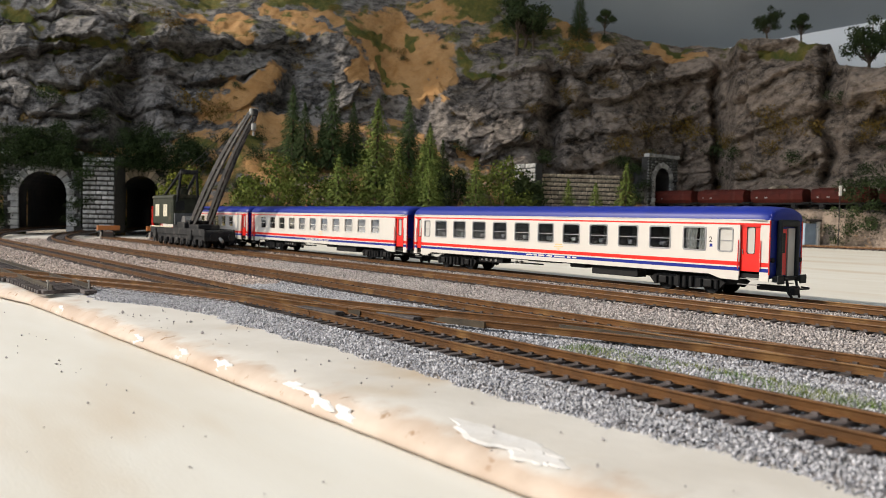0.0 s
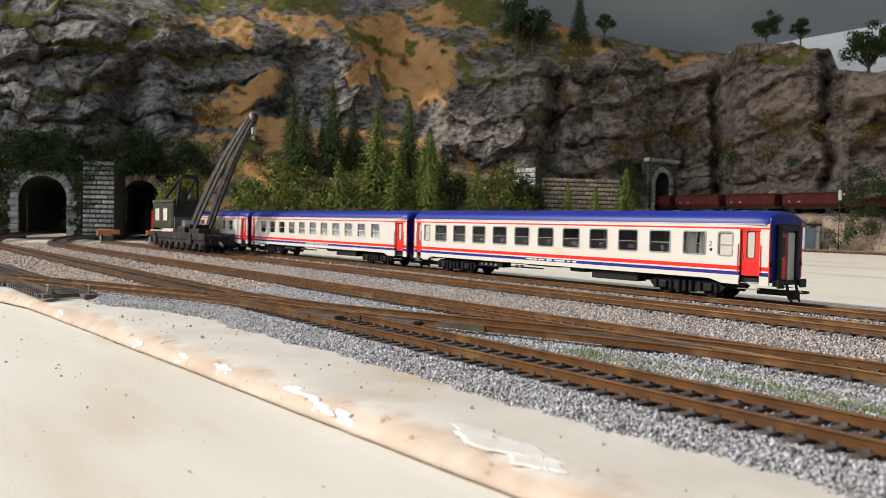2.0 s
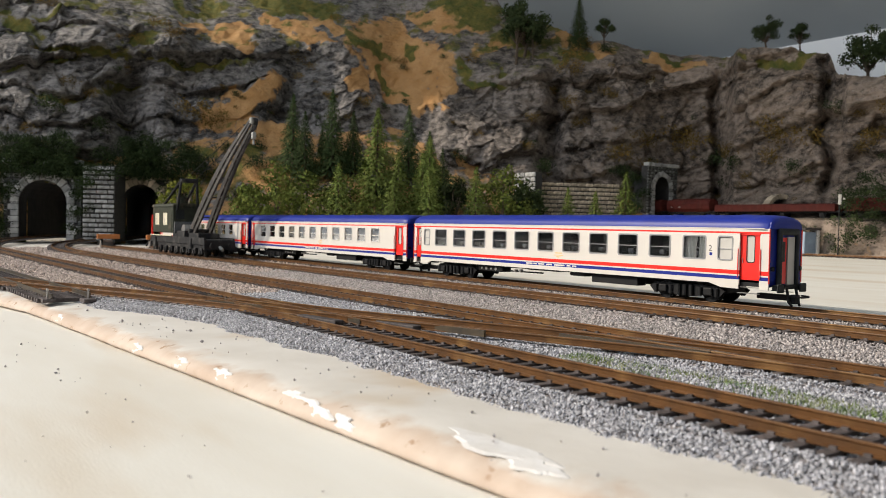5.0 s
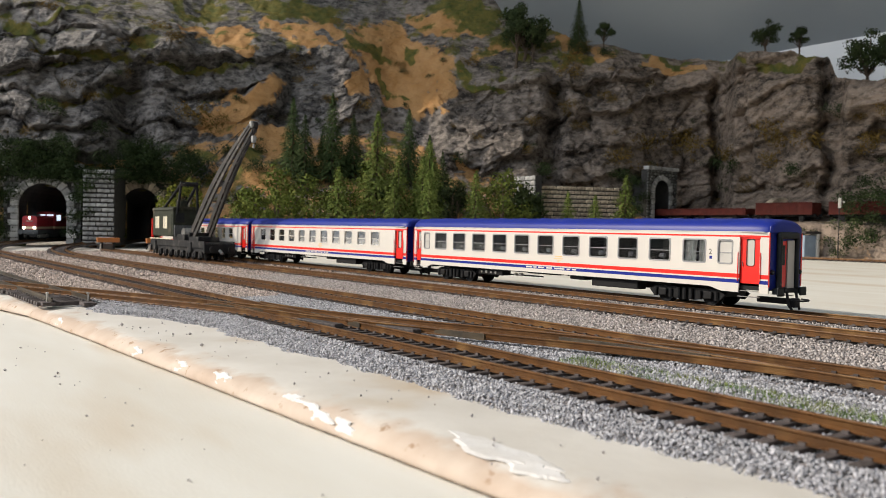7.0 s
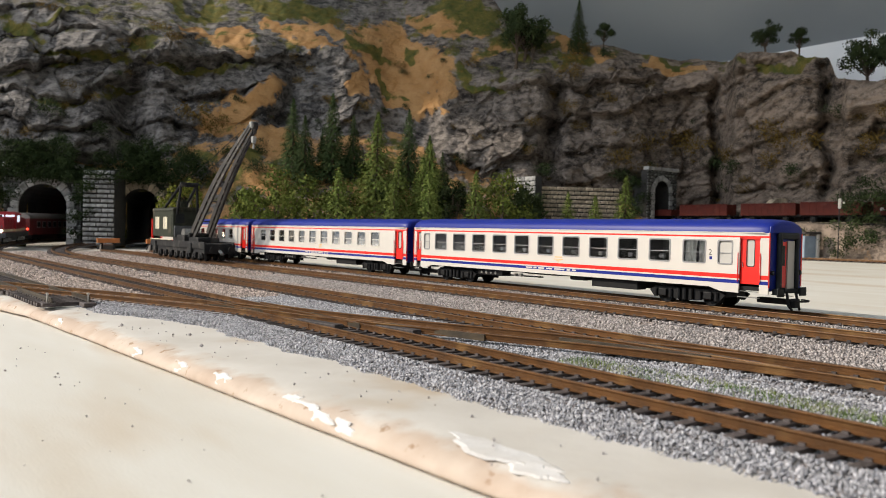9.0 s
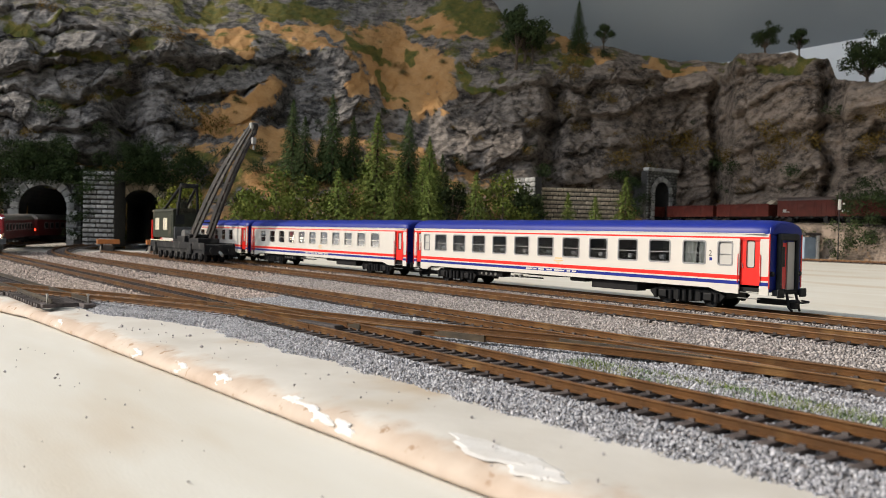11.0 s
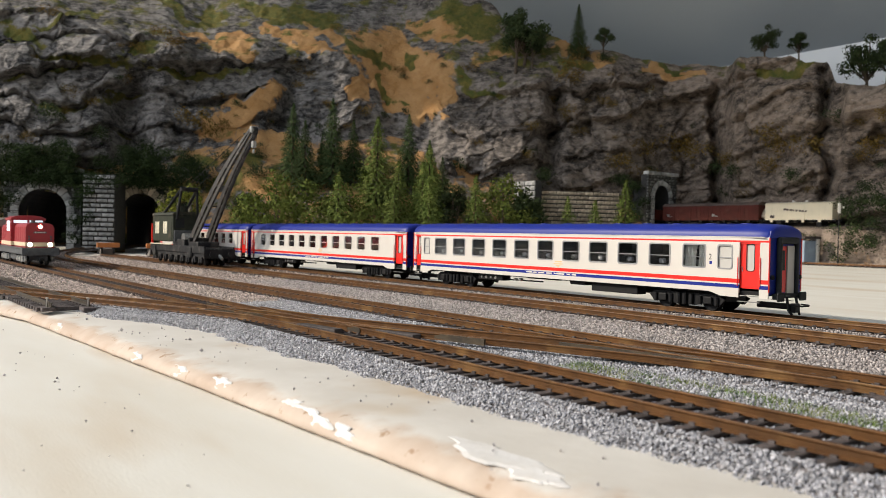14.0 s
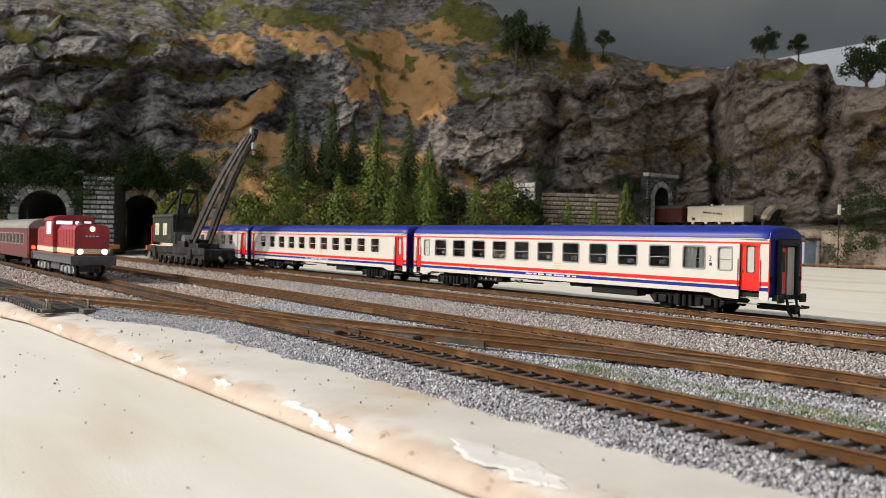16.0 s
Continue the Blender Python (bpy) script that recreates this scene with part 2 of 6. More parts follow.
def far_board():
    bm = bmesh.new()
    grid_sheet(bm, span(-1300, 1500, 70), span(45, 1500, 40), lambda u, v: (u, v, -5.25 + 7.65 * max(0.0, (v - 60) / 850) + 0.5 * nz(u, v, 3, 0.01)))
    return solid("ground_far", bm, BOARD, "cream-painted wooden board rising gently behind the tracks", "baseboard", kind="structure", m=UV, smooth=True)


lower_board(), upper_slab(), far_board()


# ---------------------------------------------------------------- tracks
def straight(v, u0, u1, step=12.0):
    n = max(2, int((u1 - u0) / step))
    return [Vector(uvp(u0 + (u1 - u0) * i / n, v)) for i in range(n + 1)]


def loco_line(s):
    """The line of the loco's track: s runs along u on the straight part, and back round the bend into the tunnel."""
    if s >= ARC_U:
        return Vector(uvp(s, T1 - 3)), 0.0
    a = min((ARC_U - s) / ARC_R, 0.66)
    rest = ARC_U - s - a * ARC_R
    return Vector(uvp(ARC_U - ARC_R * math.sin(a) - rest * math.cos(a), T1 - 3 + ARC_R * (1 - math.cos(a)) + rest * math.sin(a), 0.0166 * a * ARC_R)), a


def line_t1():
    return [loco_line(s)[0] for s in span(-1500, 760, 170)]


def line_t2():
    out = []
    R, u0 = 780.0, -520.0
    for s in span(-1330, 760, 160):
        if s >= u0:
            out.append(Vector(uvp(s, T2)))
        else:
            a = (u0 - s) / R
            out.append(Vector(uvp(u0 - R * math.sin(a), T2 + R * (1 - math.cos(a)), 0.012 * (u0 - s))))
    return out


def branch_v(u):
    d = 180 - u
    return T1 - 3 - 0.37 * (math.hypot(d, 12) + d) / 2


def line_branch():
    """The branch that leaves the front track towards the near left."""
    return [Vector(uvp(u, branch_v(u))) for u in span(-150, 240, 42)]


def line_cross():
    """The crossover between the two front tracks."""
    out = []
    for u in span(150, 420, 36):
        k = (u - 150) / 270
        k = k * k * (3 - 2 * k)
        out.append(Vector(uvp(u, T1 + (T2 - T1) * k, 0.05)))
    return out


def frames(pts):
    for i, p in enumerate(pts):
        d = (pts[min(i + 1, len(pts) - 1)] - pts[max(i - 1, 0)])
        d.z = 0
        d.normalize()
        yield p, d, Vector((-d.y, d.x, 0))


RAIL_PROFILE = ((-0.45, 0.0), (0.45, 0.0), (0.5, -0.25), (0.45, -0.6), (0.2, -0.8), (0.2, -1.9), (0.95, -2.2), (0.95, -2.5), (-0.95, -2.5), (-0.95, -2.2), (-0.2, -1.9), (-0.2, -0.8), (-0.45, -0.6), (-0.5, -0.25))


def rail(pts, off, mat, parent, name="rail"):
    bm = bmesh.new()
    rings = [[bm.verts.new(p + n * (off + a) + Vector((0, 0, b))) for a, b in RAIL_PROFILE] for p, d, n in frames(pts)]
    k = len(RAIL_PROFILE)
    for r0, r1 in zip(rings, rings[1:]):
        for i in range(k):
            bm.faces.new((r0[i], r0[(i + 1) % k], r1[(i + 1) % k], r1[i]))
    bm.faces.new(rings[0][::-1])
    bm.faces.new(rings[-1])
    bmesh.ops.recalc_face_normals(bm, faces=bm.faces)
    return part(name, bm, mat, parent)


def sleeper_mesh(length=29.0):
    bm = B(-1.35, 1.35, -length / 2, length / 2, -4.6, -2.55, r=0.25)
    for y in (-8.25, 8.25):
        for s in (-1, 1):
            box(bm, -0.7, 0.7, y + s * 1.3 - 0.4, y + s * 1.3 + 0.4, -2.55, -1.95)
    return finish(bm, "sleeper", SLEEPER)


SLEEPER_MESH = sleeper_mesh()


def along(pts, step):
    """Places every step mm along a line."""
    out, left = [], 0.0
    for a, b in zip(pts, pts[1:]):
        d = (b - a).length
        while left < d:
            out.append((a.lerp(b, left / d), math.degrees(math.atan2(b.y - a.y, b.x - a.x))))
            left += step
        left -= d
    return out


def track(pts, label, rail_mat, step=6.1, sleepers=True, group="parallel tracks"):
    tr = thing("railway_track", Matrix(), label, "railway track", group)
    rail(pts, 8.7, rail_mat, tr)
    rail(pts, -8.7, rail_mat, tr)
    if sleepers:
        for p, a in along(pts, step):
            ob = new("sleeper", SLEEPER_MESH)
            ob.parent = tr
            ob.matrix_basis = at_mm(p.x + random.uniform(-.15, .15), p.y, p.z, a + random.uniform(-1.2, 1.2))
    return tr


track(line_t1(), "weathered rust-brown model track curving out of a tunnel", RAIL)
track(line_t2(), "weathered rust-brown model track with a turnout", RAIL)
track(straight(T3, -735, 760), "weathered rust-brown model siding behind the turnouts", RAIL)
track(straight(T4, -695, 760), "weathered rust-brown model siding carrying the coaches", RAIL)
track(line_branch(), "rust-brown turnout branch leaving the front track", RAIL, group="turnouts")
track([Vector(uvp(u, 983, 66)) for u in span(-1900, 900, 100)], "dark track of the upper line on a rock bench", RAIL_OLD, step=9.0, group="upper line")
track([Vector(uvp(u, -271 - 0.02 * (90 - u), 0.03)) for u in span(-170, 92, 24)], "dark turnout stub ending beside the slab edge", RAIL_OLD, group="turnouts")
track([Vector(uvp(u, 898, 6.6)) for u in span(-330, 420, 60)], "brown track along the foot of the far rock", RAIL, step=9.0, group="upper line")
track(line_cross(), "crossover rails linking the two front tracks", RAIL, sleepers=False, group="turnouts")


def turnout_fittings():
    """Check rails, frogs and blades of the turnouts, and the spring levers at the stub's end."""
    for u0, u1, v0, v1 in ((205, 250, -197.6, -199.5), (255, 300, -188.5, -178.0), (150, 196, -222.5, -206.5), (318, 372, -158.5, -147.5), (330, 380, -144.0, -144.6), (120, 165, -212.0, -212.6)):
        bm = bmesh.new()
        p, q = Vector((u0, v0, 0)), Vector((u1, v1, 0))
        n = Vector((-(q - p).y, (q - p).x, 0)).normalized()
        vs = [bm.verts.new(c + n * s + Vector((0, 0, z))) for c in (p, q) for s, z in ((-0.55, -2.4), (0.55, -2.4), (0.5, -0.1), (-0.5, -0.1))]
        for f in ((0, 1, 2, 3), (7, 6, 5, 4), (0, 4, 5, 1), (1, 5, 6, 2), (2, 6, 7, 3), (3, 7, 4, 0)):
            bm.faces.new([vs[i] for i in f])
        bmesh.ops.recalc_face_normals(bm, faces=bm.faces)
        solid("check_rail", bm, RAIL_OLD, "short dark check rail of a turnout", "check rail", "turnout fittings", m=UV)
    for u, v, w in ((232, T1 - 3, 26), (262, -190, 22), (352, T2 - 14, 24), (372, T2 - 6, 26), (432, T2 - 6, 18)):
        bm = B(-w / 2, w / 2, -2.2, 2.2, -3.0, -0.7, r=0.4)
        box(bm, -w / 2 - 3, -w / 2 + 3, -5, 5, -3.2, -2.2)
        solid("turnout_frog", bm, SLEEPER, "black plastic frog of a turnout", "turnout frog", "turnout fittings", m=UV @ at_mm(u, v, 0, 8))
    for u, v in ((88, -281), (96, -264)):
        lv = thing("point_lever", UV @ at_mm(u, v), "small bright steel point lever on a dark base", "point lever", "turnout fittings")
        part("base_plate", B(-5, 5, -3, 3, -4.2, -2.4, r=0.3), SLEEPER, lv)
        part("lever_arm", tube(bmesh.new(), (0, 0, -2.4), (0.4, 0, 1.6), 0.45, n=8), STEEL, lv)
        part("lever_head", B(-1.4, 1.4, -0.5, 0.5, 1.4, 2.4, r=0.2), STEEL, lv)


turnout_fittings()


def plaster_patch(u, v, z, w, h, tilt, seed):
    """A flake of bare white plaster with a ragged outline."""
    rng = random.Random(seed)
    bm = bmesh.new()
    n = 40
    far = [0.88 + 0.16 * math.sin(3 * t + seed) + 0.1 * math.sin(7 * t + 2 * seed) + rng.uniform(-0.07, 0.07) for t in (6.283 * i / n for i in range(n))]
    a = [(w * math.cos(6.283 * i / n) * far[i], h * math.sin(6.283 * i / n) * far[i]) for i in range(n)]
    lo = [bm.verts.new((x, y, -0.3)) for x, y in a]
    hi = [bm.verts.new((x * 0.85, y * 0.8, 0.03)) for x, y in a]
    for i in range(n):
        bm.faces.new((lo[i], lo[(i + 1) % n], hi[(i + 1) % n], hi[i]))
    bm.faces.new(hi)
    bmesh.ops.recalc_face_normals(bm, faces=bm.faces)
    return solid("plaster_patch", bm, PLASTER_RAW, "ragged flake of bare white plaster on the slab edge", "plaster patch", "plaster patches", m=UV @ at_mm(u, v, z, 0, 0, tilt))


# u, half length, half width, height, tilt, step behind the slab's edge
for i, (u, w, h, z, tilt, dv) in enumerate(((402.0, 17.0, 4.8, -5.42, 2, 9.5), (415.0, 8.0, 3.2, -5.62, 7, 6.5), (345.0, 12.0, 2.3, -7.6, 50, 1.7), (360.0, 7.0, 1.9, -8.3, 58, 1.0), (334.0, 5.0, 1.6, -6.6, 30, 3.6),
                                            (294.0, 8.0, 2.2, -7.4, 48, 1.8), (264.0, 8.0, 2.1, -7.9, 52, 1.4), (228.0, 6.0, 2.0, -8.2, 58, 1.1), (126.0, 7.0, 2.2, -8.0, 55, 1.3))):
    plaster_patch(u, slab_edge(u) + dv, z, w, h, tilt, i)


def culvert():
    """A pale abutment under the upper line."""
    cu = thing("abutment", at_mm(610, 1318, 2, 24), "pale blue-grey abutment with a cream post at the rock foot", "abutment")
    part("panel", B(-16, 10, 0, 14, 0, 40, r=0.8), WHITE_BLUE, cu, "pale blue-grey panel")
    part("post", B(11, 17, -2, 12, 0, 43, r=0.8), PLASTER, cu, "cream post")
    part("cap", B(-18, 19, -3, 15, 43, 47, r=0.8), SLEEPER, cu)


WHITE_BLUE = material("pale_blue_wall", (0.30, 0.38, 0.47), (0.22, 0.28, 0.36), 60, 0.8, bump=0.3, bump_scale=200)
culvert()
# ---------------------------------------------------------------- ballast
def near_edge(u):
    """v of the ballast's near edge."""
    k = min(1.0, max(0.0, (200 - u) / 90))
    return -241.3 + 0.022 * (u - 250) - 21 * k * k * (3 - 2 * k) + 1.2 * math.sin(u * 0.045) + math.sin(u * 0.13 + 1) + 0.8 * math.sin(u * 0.41)


def ballast_z(u, v):
    """Top of the ballast bed in the track frame."""
    z = -3.9
    lines = [T1 - 3, T2, T3, T4]
    if -160 < u < 240:
        lines.append(branch_v(u))
    for c in lines:
        k = abs(v - c)
        z = max(z, -2.95 if k < 17 else -2.95 - (k - 17) * 0.5)
    return z if v > -200 else min(z, -5.5 + 0.32 * (v - near_edge(u)))


def ballast_bed():
    bm = bmesh.new()
    def place(u, k):
        lo = near_edge(u) - 2.0
        v = lo + (36 - lo) * k
        return u, v, min(ballast_z(u, v), -3.2) - 0.6 + 0.15 * nz(u, v, 5, 0.15)

    grid_sheet(bm, span(-740, 760, 240), span(0, 1, 90), place)
    return solid("ballast_bed", bm, BALLAST, "bed of fine grey ballast under the parallel tracks", "ballast", kind="structure", m=UV, smooth=True)


def stones(name, label, us, vs, count, size, seed, mat=None):
    """Loose angular stones, one joined mesh."""
    rng = np.random.default_rng(seed)
    u = rng.uniform(us[0], us[1], count)
    v = rng.uniform(vs[0], vs[1], count)
    z = np.array([ballast_z(a, b) for a, b in zip(u.tolist(), v.tolist())])
    k = np.min([np.abs(np.abs(v - c) - 8.7) for c in (T1 - 3, T2, T3, T4)], axis=0)
    # sleepers stay mostly clear of stones
    bare = np.min([np.abs(v - c) for c in (T1 - 3, T2, T3, T4)], axis=0) < 14.5
    z = np.where(bare, z - 0.75, z)
    ok = (k > 1.3) & (z > -5.6)
    u, v, z = u[ok], v[ok], z[ok]
    n = len(u)
    base = np.array([(1, 0, 0), (-0.5, 0.87, 0), (-0.5, -0.87, 0), (0, 0, 1), (0, 0, -1)], float)
    faces = np.array([(0, 1, 3), (1, 2, 3), (2, 0, 3), (1, 0, 4), (2, 1, 4), (0, 2, 4)])
    pts = base[None] * rng.uniform(0.65, 1.2, (n, 5, 1)) + rng.normal(0, 0.16, (n, 5, 3))
    q = rng.normal(size=(n, 4))
    q /= np.linalg.norm(q, axis=1)[:, None]
    w, x, y, s = q.T
    rot = np.stack([1 - 2 * (y * y + s * s), 2 * (x * y - s * w), 2 * (x * s + y * w), 2 * (x * y + s * w), 1 - 2 * (x * x + s * s), 2 * (y * s - x * w),
                    2 * (x * s - y * w), 2 * (y * s + x * w), 1 - 2 * (x * x + y * y)], -1).reshape(n, 3, 3)
    r = size * rng.uniform(0.55, 1.1, n) * rng.choice([1, 1, 1, 1.25], n)
    pts = np.einsum("nij,nkj->nki", rot, pts) * r[:, None, None]
    pts += np.stack([u, v, z + rng.uniform(-0.5, 0.35, n) * size], -1)[:, None, :]
    me = tri_mesh(name, pts.reshape(-1, 3), (faces[None] + 5 * np.arange(n)[:, None, None]).reshape(-1, 3), mat or STONE)
    ob = new(name, me)
    ob.matrix_basis = UV
    return tagged(ob, label, "ballast", kind="stuff")


ballast_bed()


stones("ballast_stones", "loose light grey ballast stones along the front track", (80, 520), (-270, -188), 120000, 0.52, 1)
stones("ballast_stones", "light grey ballast stones between the front tracks", (80, 540), (-188, -108), 75000, 0.56, 2)
stones("ballast_stones", "light grey ballast stones between the rear tracks", (-120, 560), (-112, 34), 100000, 0.64, 3, mat=STONE_MID)
stones("ballast_stones", "grey and brownish ballast stones of the far tracks", (-740, -100), (-330, 34), 52000, 1.05, 4, mat=STONE_WARM)
stones("ballast_stones", "grey ballast stones beside the turnout", (-110, 85), (-270, -100), 34000, 0.9, 5, mat=STONE_WARM)


def crumbs():
    """Stray stones that fell on the slab and the board."""
    rng = np.random.default_rng(8)
    bm = bmesh.new()
    for i in range(150):
        low = i < 70
        u = rng.uniform(60, 470)
        v = rng.uniform(-355, -291) if low else rng.uniform(-272, -244)
        r = rng.choice((0.25, 0.35, 0.5, 0.8), p=(0.4, 0.35, 0.18, 0.07))
        c = Vector((u, v, (-11.3 if low else -5.1) + r * 0.4))
        q = [bm.verts.new(c + Vector(d) * r * rng.uniform(0.6, 1.2)) for d in ((1, 0, 0), (-1, 0, 0), (0, 1, 0), (0, -1, 0), (0, 0, 1), (0, 0, -1))]
        for f in ((0, 2, 4), (2, 1, 4), (1, 3, 4), (3, 0, 4), (2, 0, 5), (1, 2, 5), (3, 1, 5), (0, 3, 5)):
            bm.faces.new([q[j] for j in f])
    return solid("crumbs", bm, BALLAST, "stray dark ballast crumbs on the cream boards", "crumbs", kind="stuff", m=UV)


crumbs()
# ---------------------------------------------------------------- passenger coaches
CL, CW = 303.0, 32.4


def coach_windows():
    """(left edge, width, kind) along the flank, mm from the coach's rear end."""
    out = [(15.1, 7.5, "small")]
    out += [(29.5 + 22.415 * k, 14.2, "big") for k in range(11)]
    out += [(275.0, 8.6, "small")]
    return out


def roof_profile(inset=0.0):
    h, w = 7.2, CW / 2 - inset
    pts = []
    for i in range(15):
        a = math.pi * i / 14
        pts.append((-w * math.copysign(abs(math.cos(a)) ** 0.62, math.cos(a)), 39.2 + h * math.sin(a) ** 0.85))
    return pts


def taper(x):
    """How far the flank draws in at the coach's ends."""
    d = min(x, CL - x)
    return 1.3 * max(0.0, (13.5 - d) / 13.5)


def build_coach(m, group, label, blinds, plain=False):
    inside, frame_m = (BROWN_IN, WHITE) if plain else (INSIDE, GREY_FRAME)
    openings = [(x - 3.2, w - 0.6, k) for x, w, k in coach_windows() if k == "big"] if plain else coach_windows()

    def hollow(u, z):
        return any(x < u < x + w for x, w, k in openings) and 22.9 < z < 35.2

    co = thing("passenger_coach", m, label, "railway coach", group)
    # flanks with real openings
    zs = [10.9, 13.4, 15.2, 16.0, 18.1, 22.9, 35.2, 36.7, 37.6, 39.3]
    bands = [0, 2, 0, 1, 0, 0, 0, 1, 0]
    xs = {0.0, 4.0, 10.5, CL - 15.5, CL - 4.8, CL}
    for x, w, kind in openings:
        xs |= {x, x + w}
    xs = sorted(xs)
    for side in (-1, 1):
        bm = bmesh.new()
        yo = lambda x: side * (CW / 2 - taper(x))
        for x0, x1 in zip(xs, xs[1:]):
            door = (4.0 <= x0 < 10.5) or (CL - 15.5 <= x0 < CL - 4.8)
            for z0, z1, b in zip(zs, zs[1:], bands):
                xm, zm = (x0 + x1) / 2, (z0 + z1) / 2
                if hollow(xm, zm) or (door and 13.4 <= zm < 36.7):
                    continue
                if door and zm < 13.4:
                    continue
                if b == 0 and zm < 13 and (x0 < 4 or x1 > CL - 4.8):
                    pass
                vs = [bm.verts.new((x, yo(x) + d, z)) for d in (0, -side * 0.9) for x, z in ((x0, z0), (x1, z0), (x1, z1), (x0, z1))]
                for q in ((0, 1, 2, 3), (7, 6, 5, 4), (0, 4, 5, 1), (1, 5, 6, 2), (2, 6, 7, 3), (3, 7, 4, 0)):
                    bm.faces.new([vs[i] for i in q]).material_index = b
        bmesh.ops.remove_doubles(bm, verts=bm.verts, dist=0.01)
        bmesh.ops.recalc_face_normals(bm, faces=bm.faces)
        part("flank", bm, [WHITE, RED, BLUE], co, "white flank with red and blue stripes")
        # skirt drop beside the doors, each piece a plate of its own
        for a, b in ((CL - 34, CL - 15.8), (10.8, 26)):
            lo, hi = (a, b) if a > 100 else (b, a)
            bm = plate_y(bmesh.new(), [(lo, 11.2), (hi, 11.2), (hi, 8.7), (lo + (hi - lo) * 0.45, 8.9)], side * (CW / 2 - 0.05), side * (CW / 2 - 0.9))
            bmesh.ops.recalc_face_normals(bm, faces=bm.faces)
            part("skirt", bm, WHITE, co)
        for a, b in ((CL - 4.8, CL), (0, 4.0)):
            bm = plate_y(bmesh.new(), [(a, 11), (b, 11), (b, 8.9), (a, 8.9)], side * (CW / 2 - 0.9), side * (CW / 2 - 1.8))
            bmesh.ops.recalc_face_normals(bm, faces=bm.faces)
            part("skirt", bm, WHITE, co)
        # doors, set back a little
        for a, b in ((4.0, 10.5), (CL - 15.5, CL - 4.8)):
            am, w = (a + b) / 2, b - a
            bm = bmesh.new()
            y1 = side * (CW / 2 - 1.35)
            hole = rounded(w * 0.38, 13.2, 1.1, am + 0.1, 29.0)
            plate_y(bm, rounded(w, 23.3, 0.3, am, 25.05), y1, y1 - side * 0.8, hole=hole)
            box(bm, a - 0.2, b + 0.2, min(y1 + side * 0.75, y1), max(y1 + side * 0.75, y1), 35.9, 37.0)
            bmesh.ops.recalc_face_normals(bm, faces=bm.faces)
            door = part("door", bm, RED, co, "bright red folding door")
            bm = bmesh.new()
            plate_y(bm, rounded(w * 0.38 + 0.1, 13.3, 1.1, am + 0.1, 29.0), y1 - side * 0.3, y1 - side * 0.5)
            part("door_pane", bm, CURTAIN, door, "milky door pane")
            bm = bmesh.new()
            plate_y(bm, rounded(w * 0.38 + 0.7, 13.9, 1.3, am + 0.1, 29.0), y1 + side * 0.12, y1 - side * 0.1, hole=rounded(w * 0.38, 13.2, 1.1, am + 0.1, 29.0))
            part("door_gasket", bm, RUBBER, door)
            tube(bm := bmesh.new(), (a + 1.0, y1 + side * 0.4, 24.5), (a + 1.4, y1 + side * 0.4, 22.0), 0.18, n=6)
            part("handle", bm, STEEL, door, "small steel handle")
            for xx in (a - 0.6, b + 0.5):
                tube(bm := bmesh.new(), (xx, side * (CW / 2 - taper(xx) + 0.3), 14.5), (xx, side * (CW / 2 - taper(xx) + 0.3), 29.0), 0.2, n=6)
                part("grab_rail", bm, RED, co)
            bm = B(a - 0.5, b + 0.5, min(y1, y1 + side * 1.6), max(y1, y1 + side * 1.6), 6.6, 7.0)
            box(bm, a + 0.5, b - 0.5, min(y1, y1 + side * 1.0), max(y1, y1 + side * 1.0), 9.6, 9.9)
            part("footstep", bm, STEEL, co, "thin metal footstep")
        # windows
        for k, (x, w, kind) in enumerate(openings):
            yo_ = side * CW / 2
            out = rounded(w + 0.5, 12.8, 1.5, x + w / 2, 29.05)
            inn = rounded(w - 1.0, 11.3, 1.1, x + w / 2, 29.05)
            bm = bmesh.new()
            plate_y(bm, out, yo_ + side * 0.22, yo_ - side * 0.95, hole=inn)
            box(bm, x + 0.5, x + w - 0.5, min(yo_ - side * 0.2, yo_ - side * 0.6), max(yo_ - side * 0.2, yo_ - side * 0.6), 28.4, 28.8)
            bmesh.ops.recalc_face_normals(bm, faces=bm.faces)
            fr = part("window", bm, frame_m, co, "rounded window frame")
            milky = kind == "small"
            bm = bmesh.new()
            plate_y(bm, rounded(w - 0.8, 11.5, 1.2, x + w / 2, 29.05), yo_ - side * 0.62, yo_ - side * 0.75)
            part("pane", bm, CURTAIN if milky else PANE, fr)
            if k in blinds:
                bm = bmesh.new()
                for xa, xb, xc in ((x + 0.5, x + w * 0.53, x + w * 0.60), (x + w * 0.66, x + w * 0.63, x + w - 0.5)):
                    cols = span(0, 1, 6)
                    top, bot = (xa, xc) if xa < x + 2 else (xa, xc), (xa, xb) if xa < x + 2 else (xb, xc)
                    rows = [[bm.verts.new((lo + (hi - lo) * c, yo_ - side * (1.3 + 0.25 * (i % 2)), z)) for i, c in enumerate(cols)] for z, lo, hi in ((23.2, *bot), (29, xa, xb if xa < x + 2 else xc), (35, *top))]
                    for r0, r1 in zip(rows, rows[1:]):
                        for i in range(len(cols) - 1):
                            bm.faces.new((r0[i], r0[i + 1], r1[i + 1], r1[i]))
                part("curtain", bm, CURTAIN, fr, "drawn pale curtain")
    # roof with end domes
    bm = bmesh.new()
    rows = []
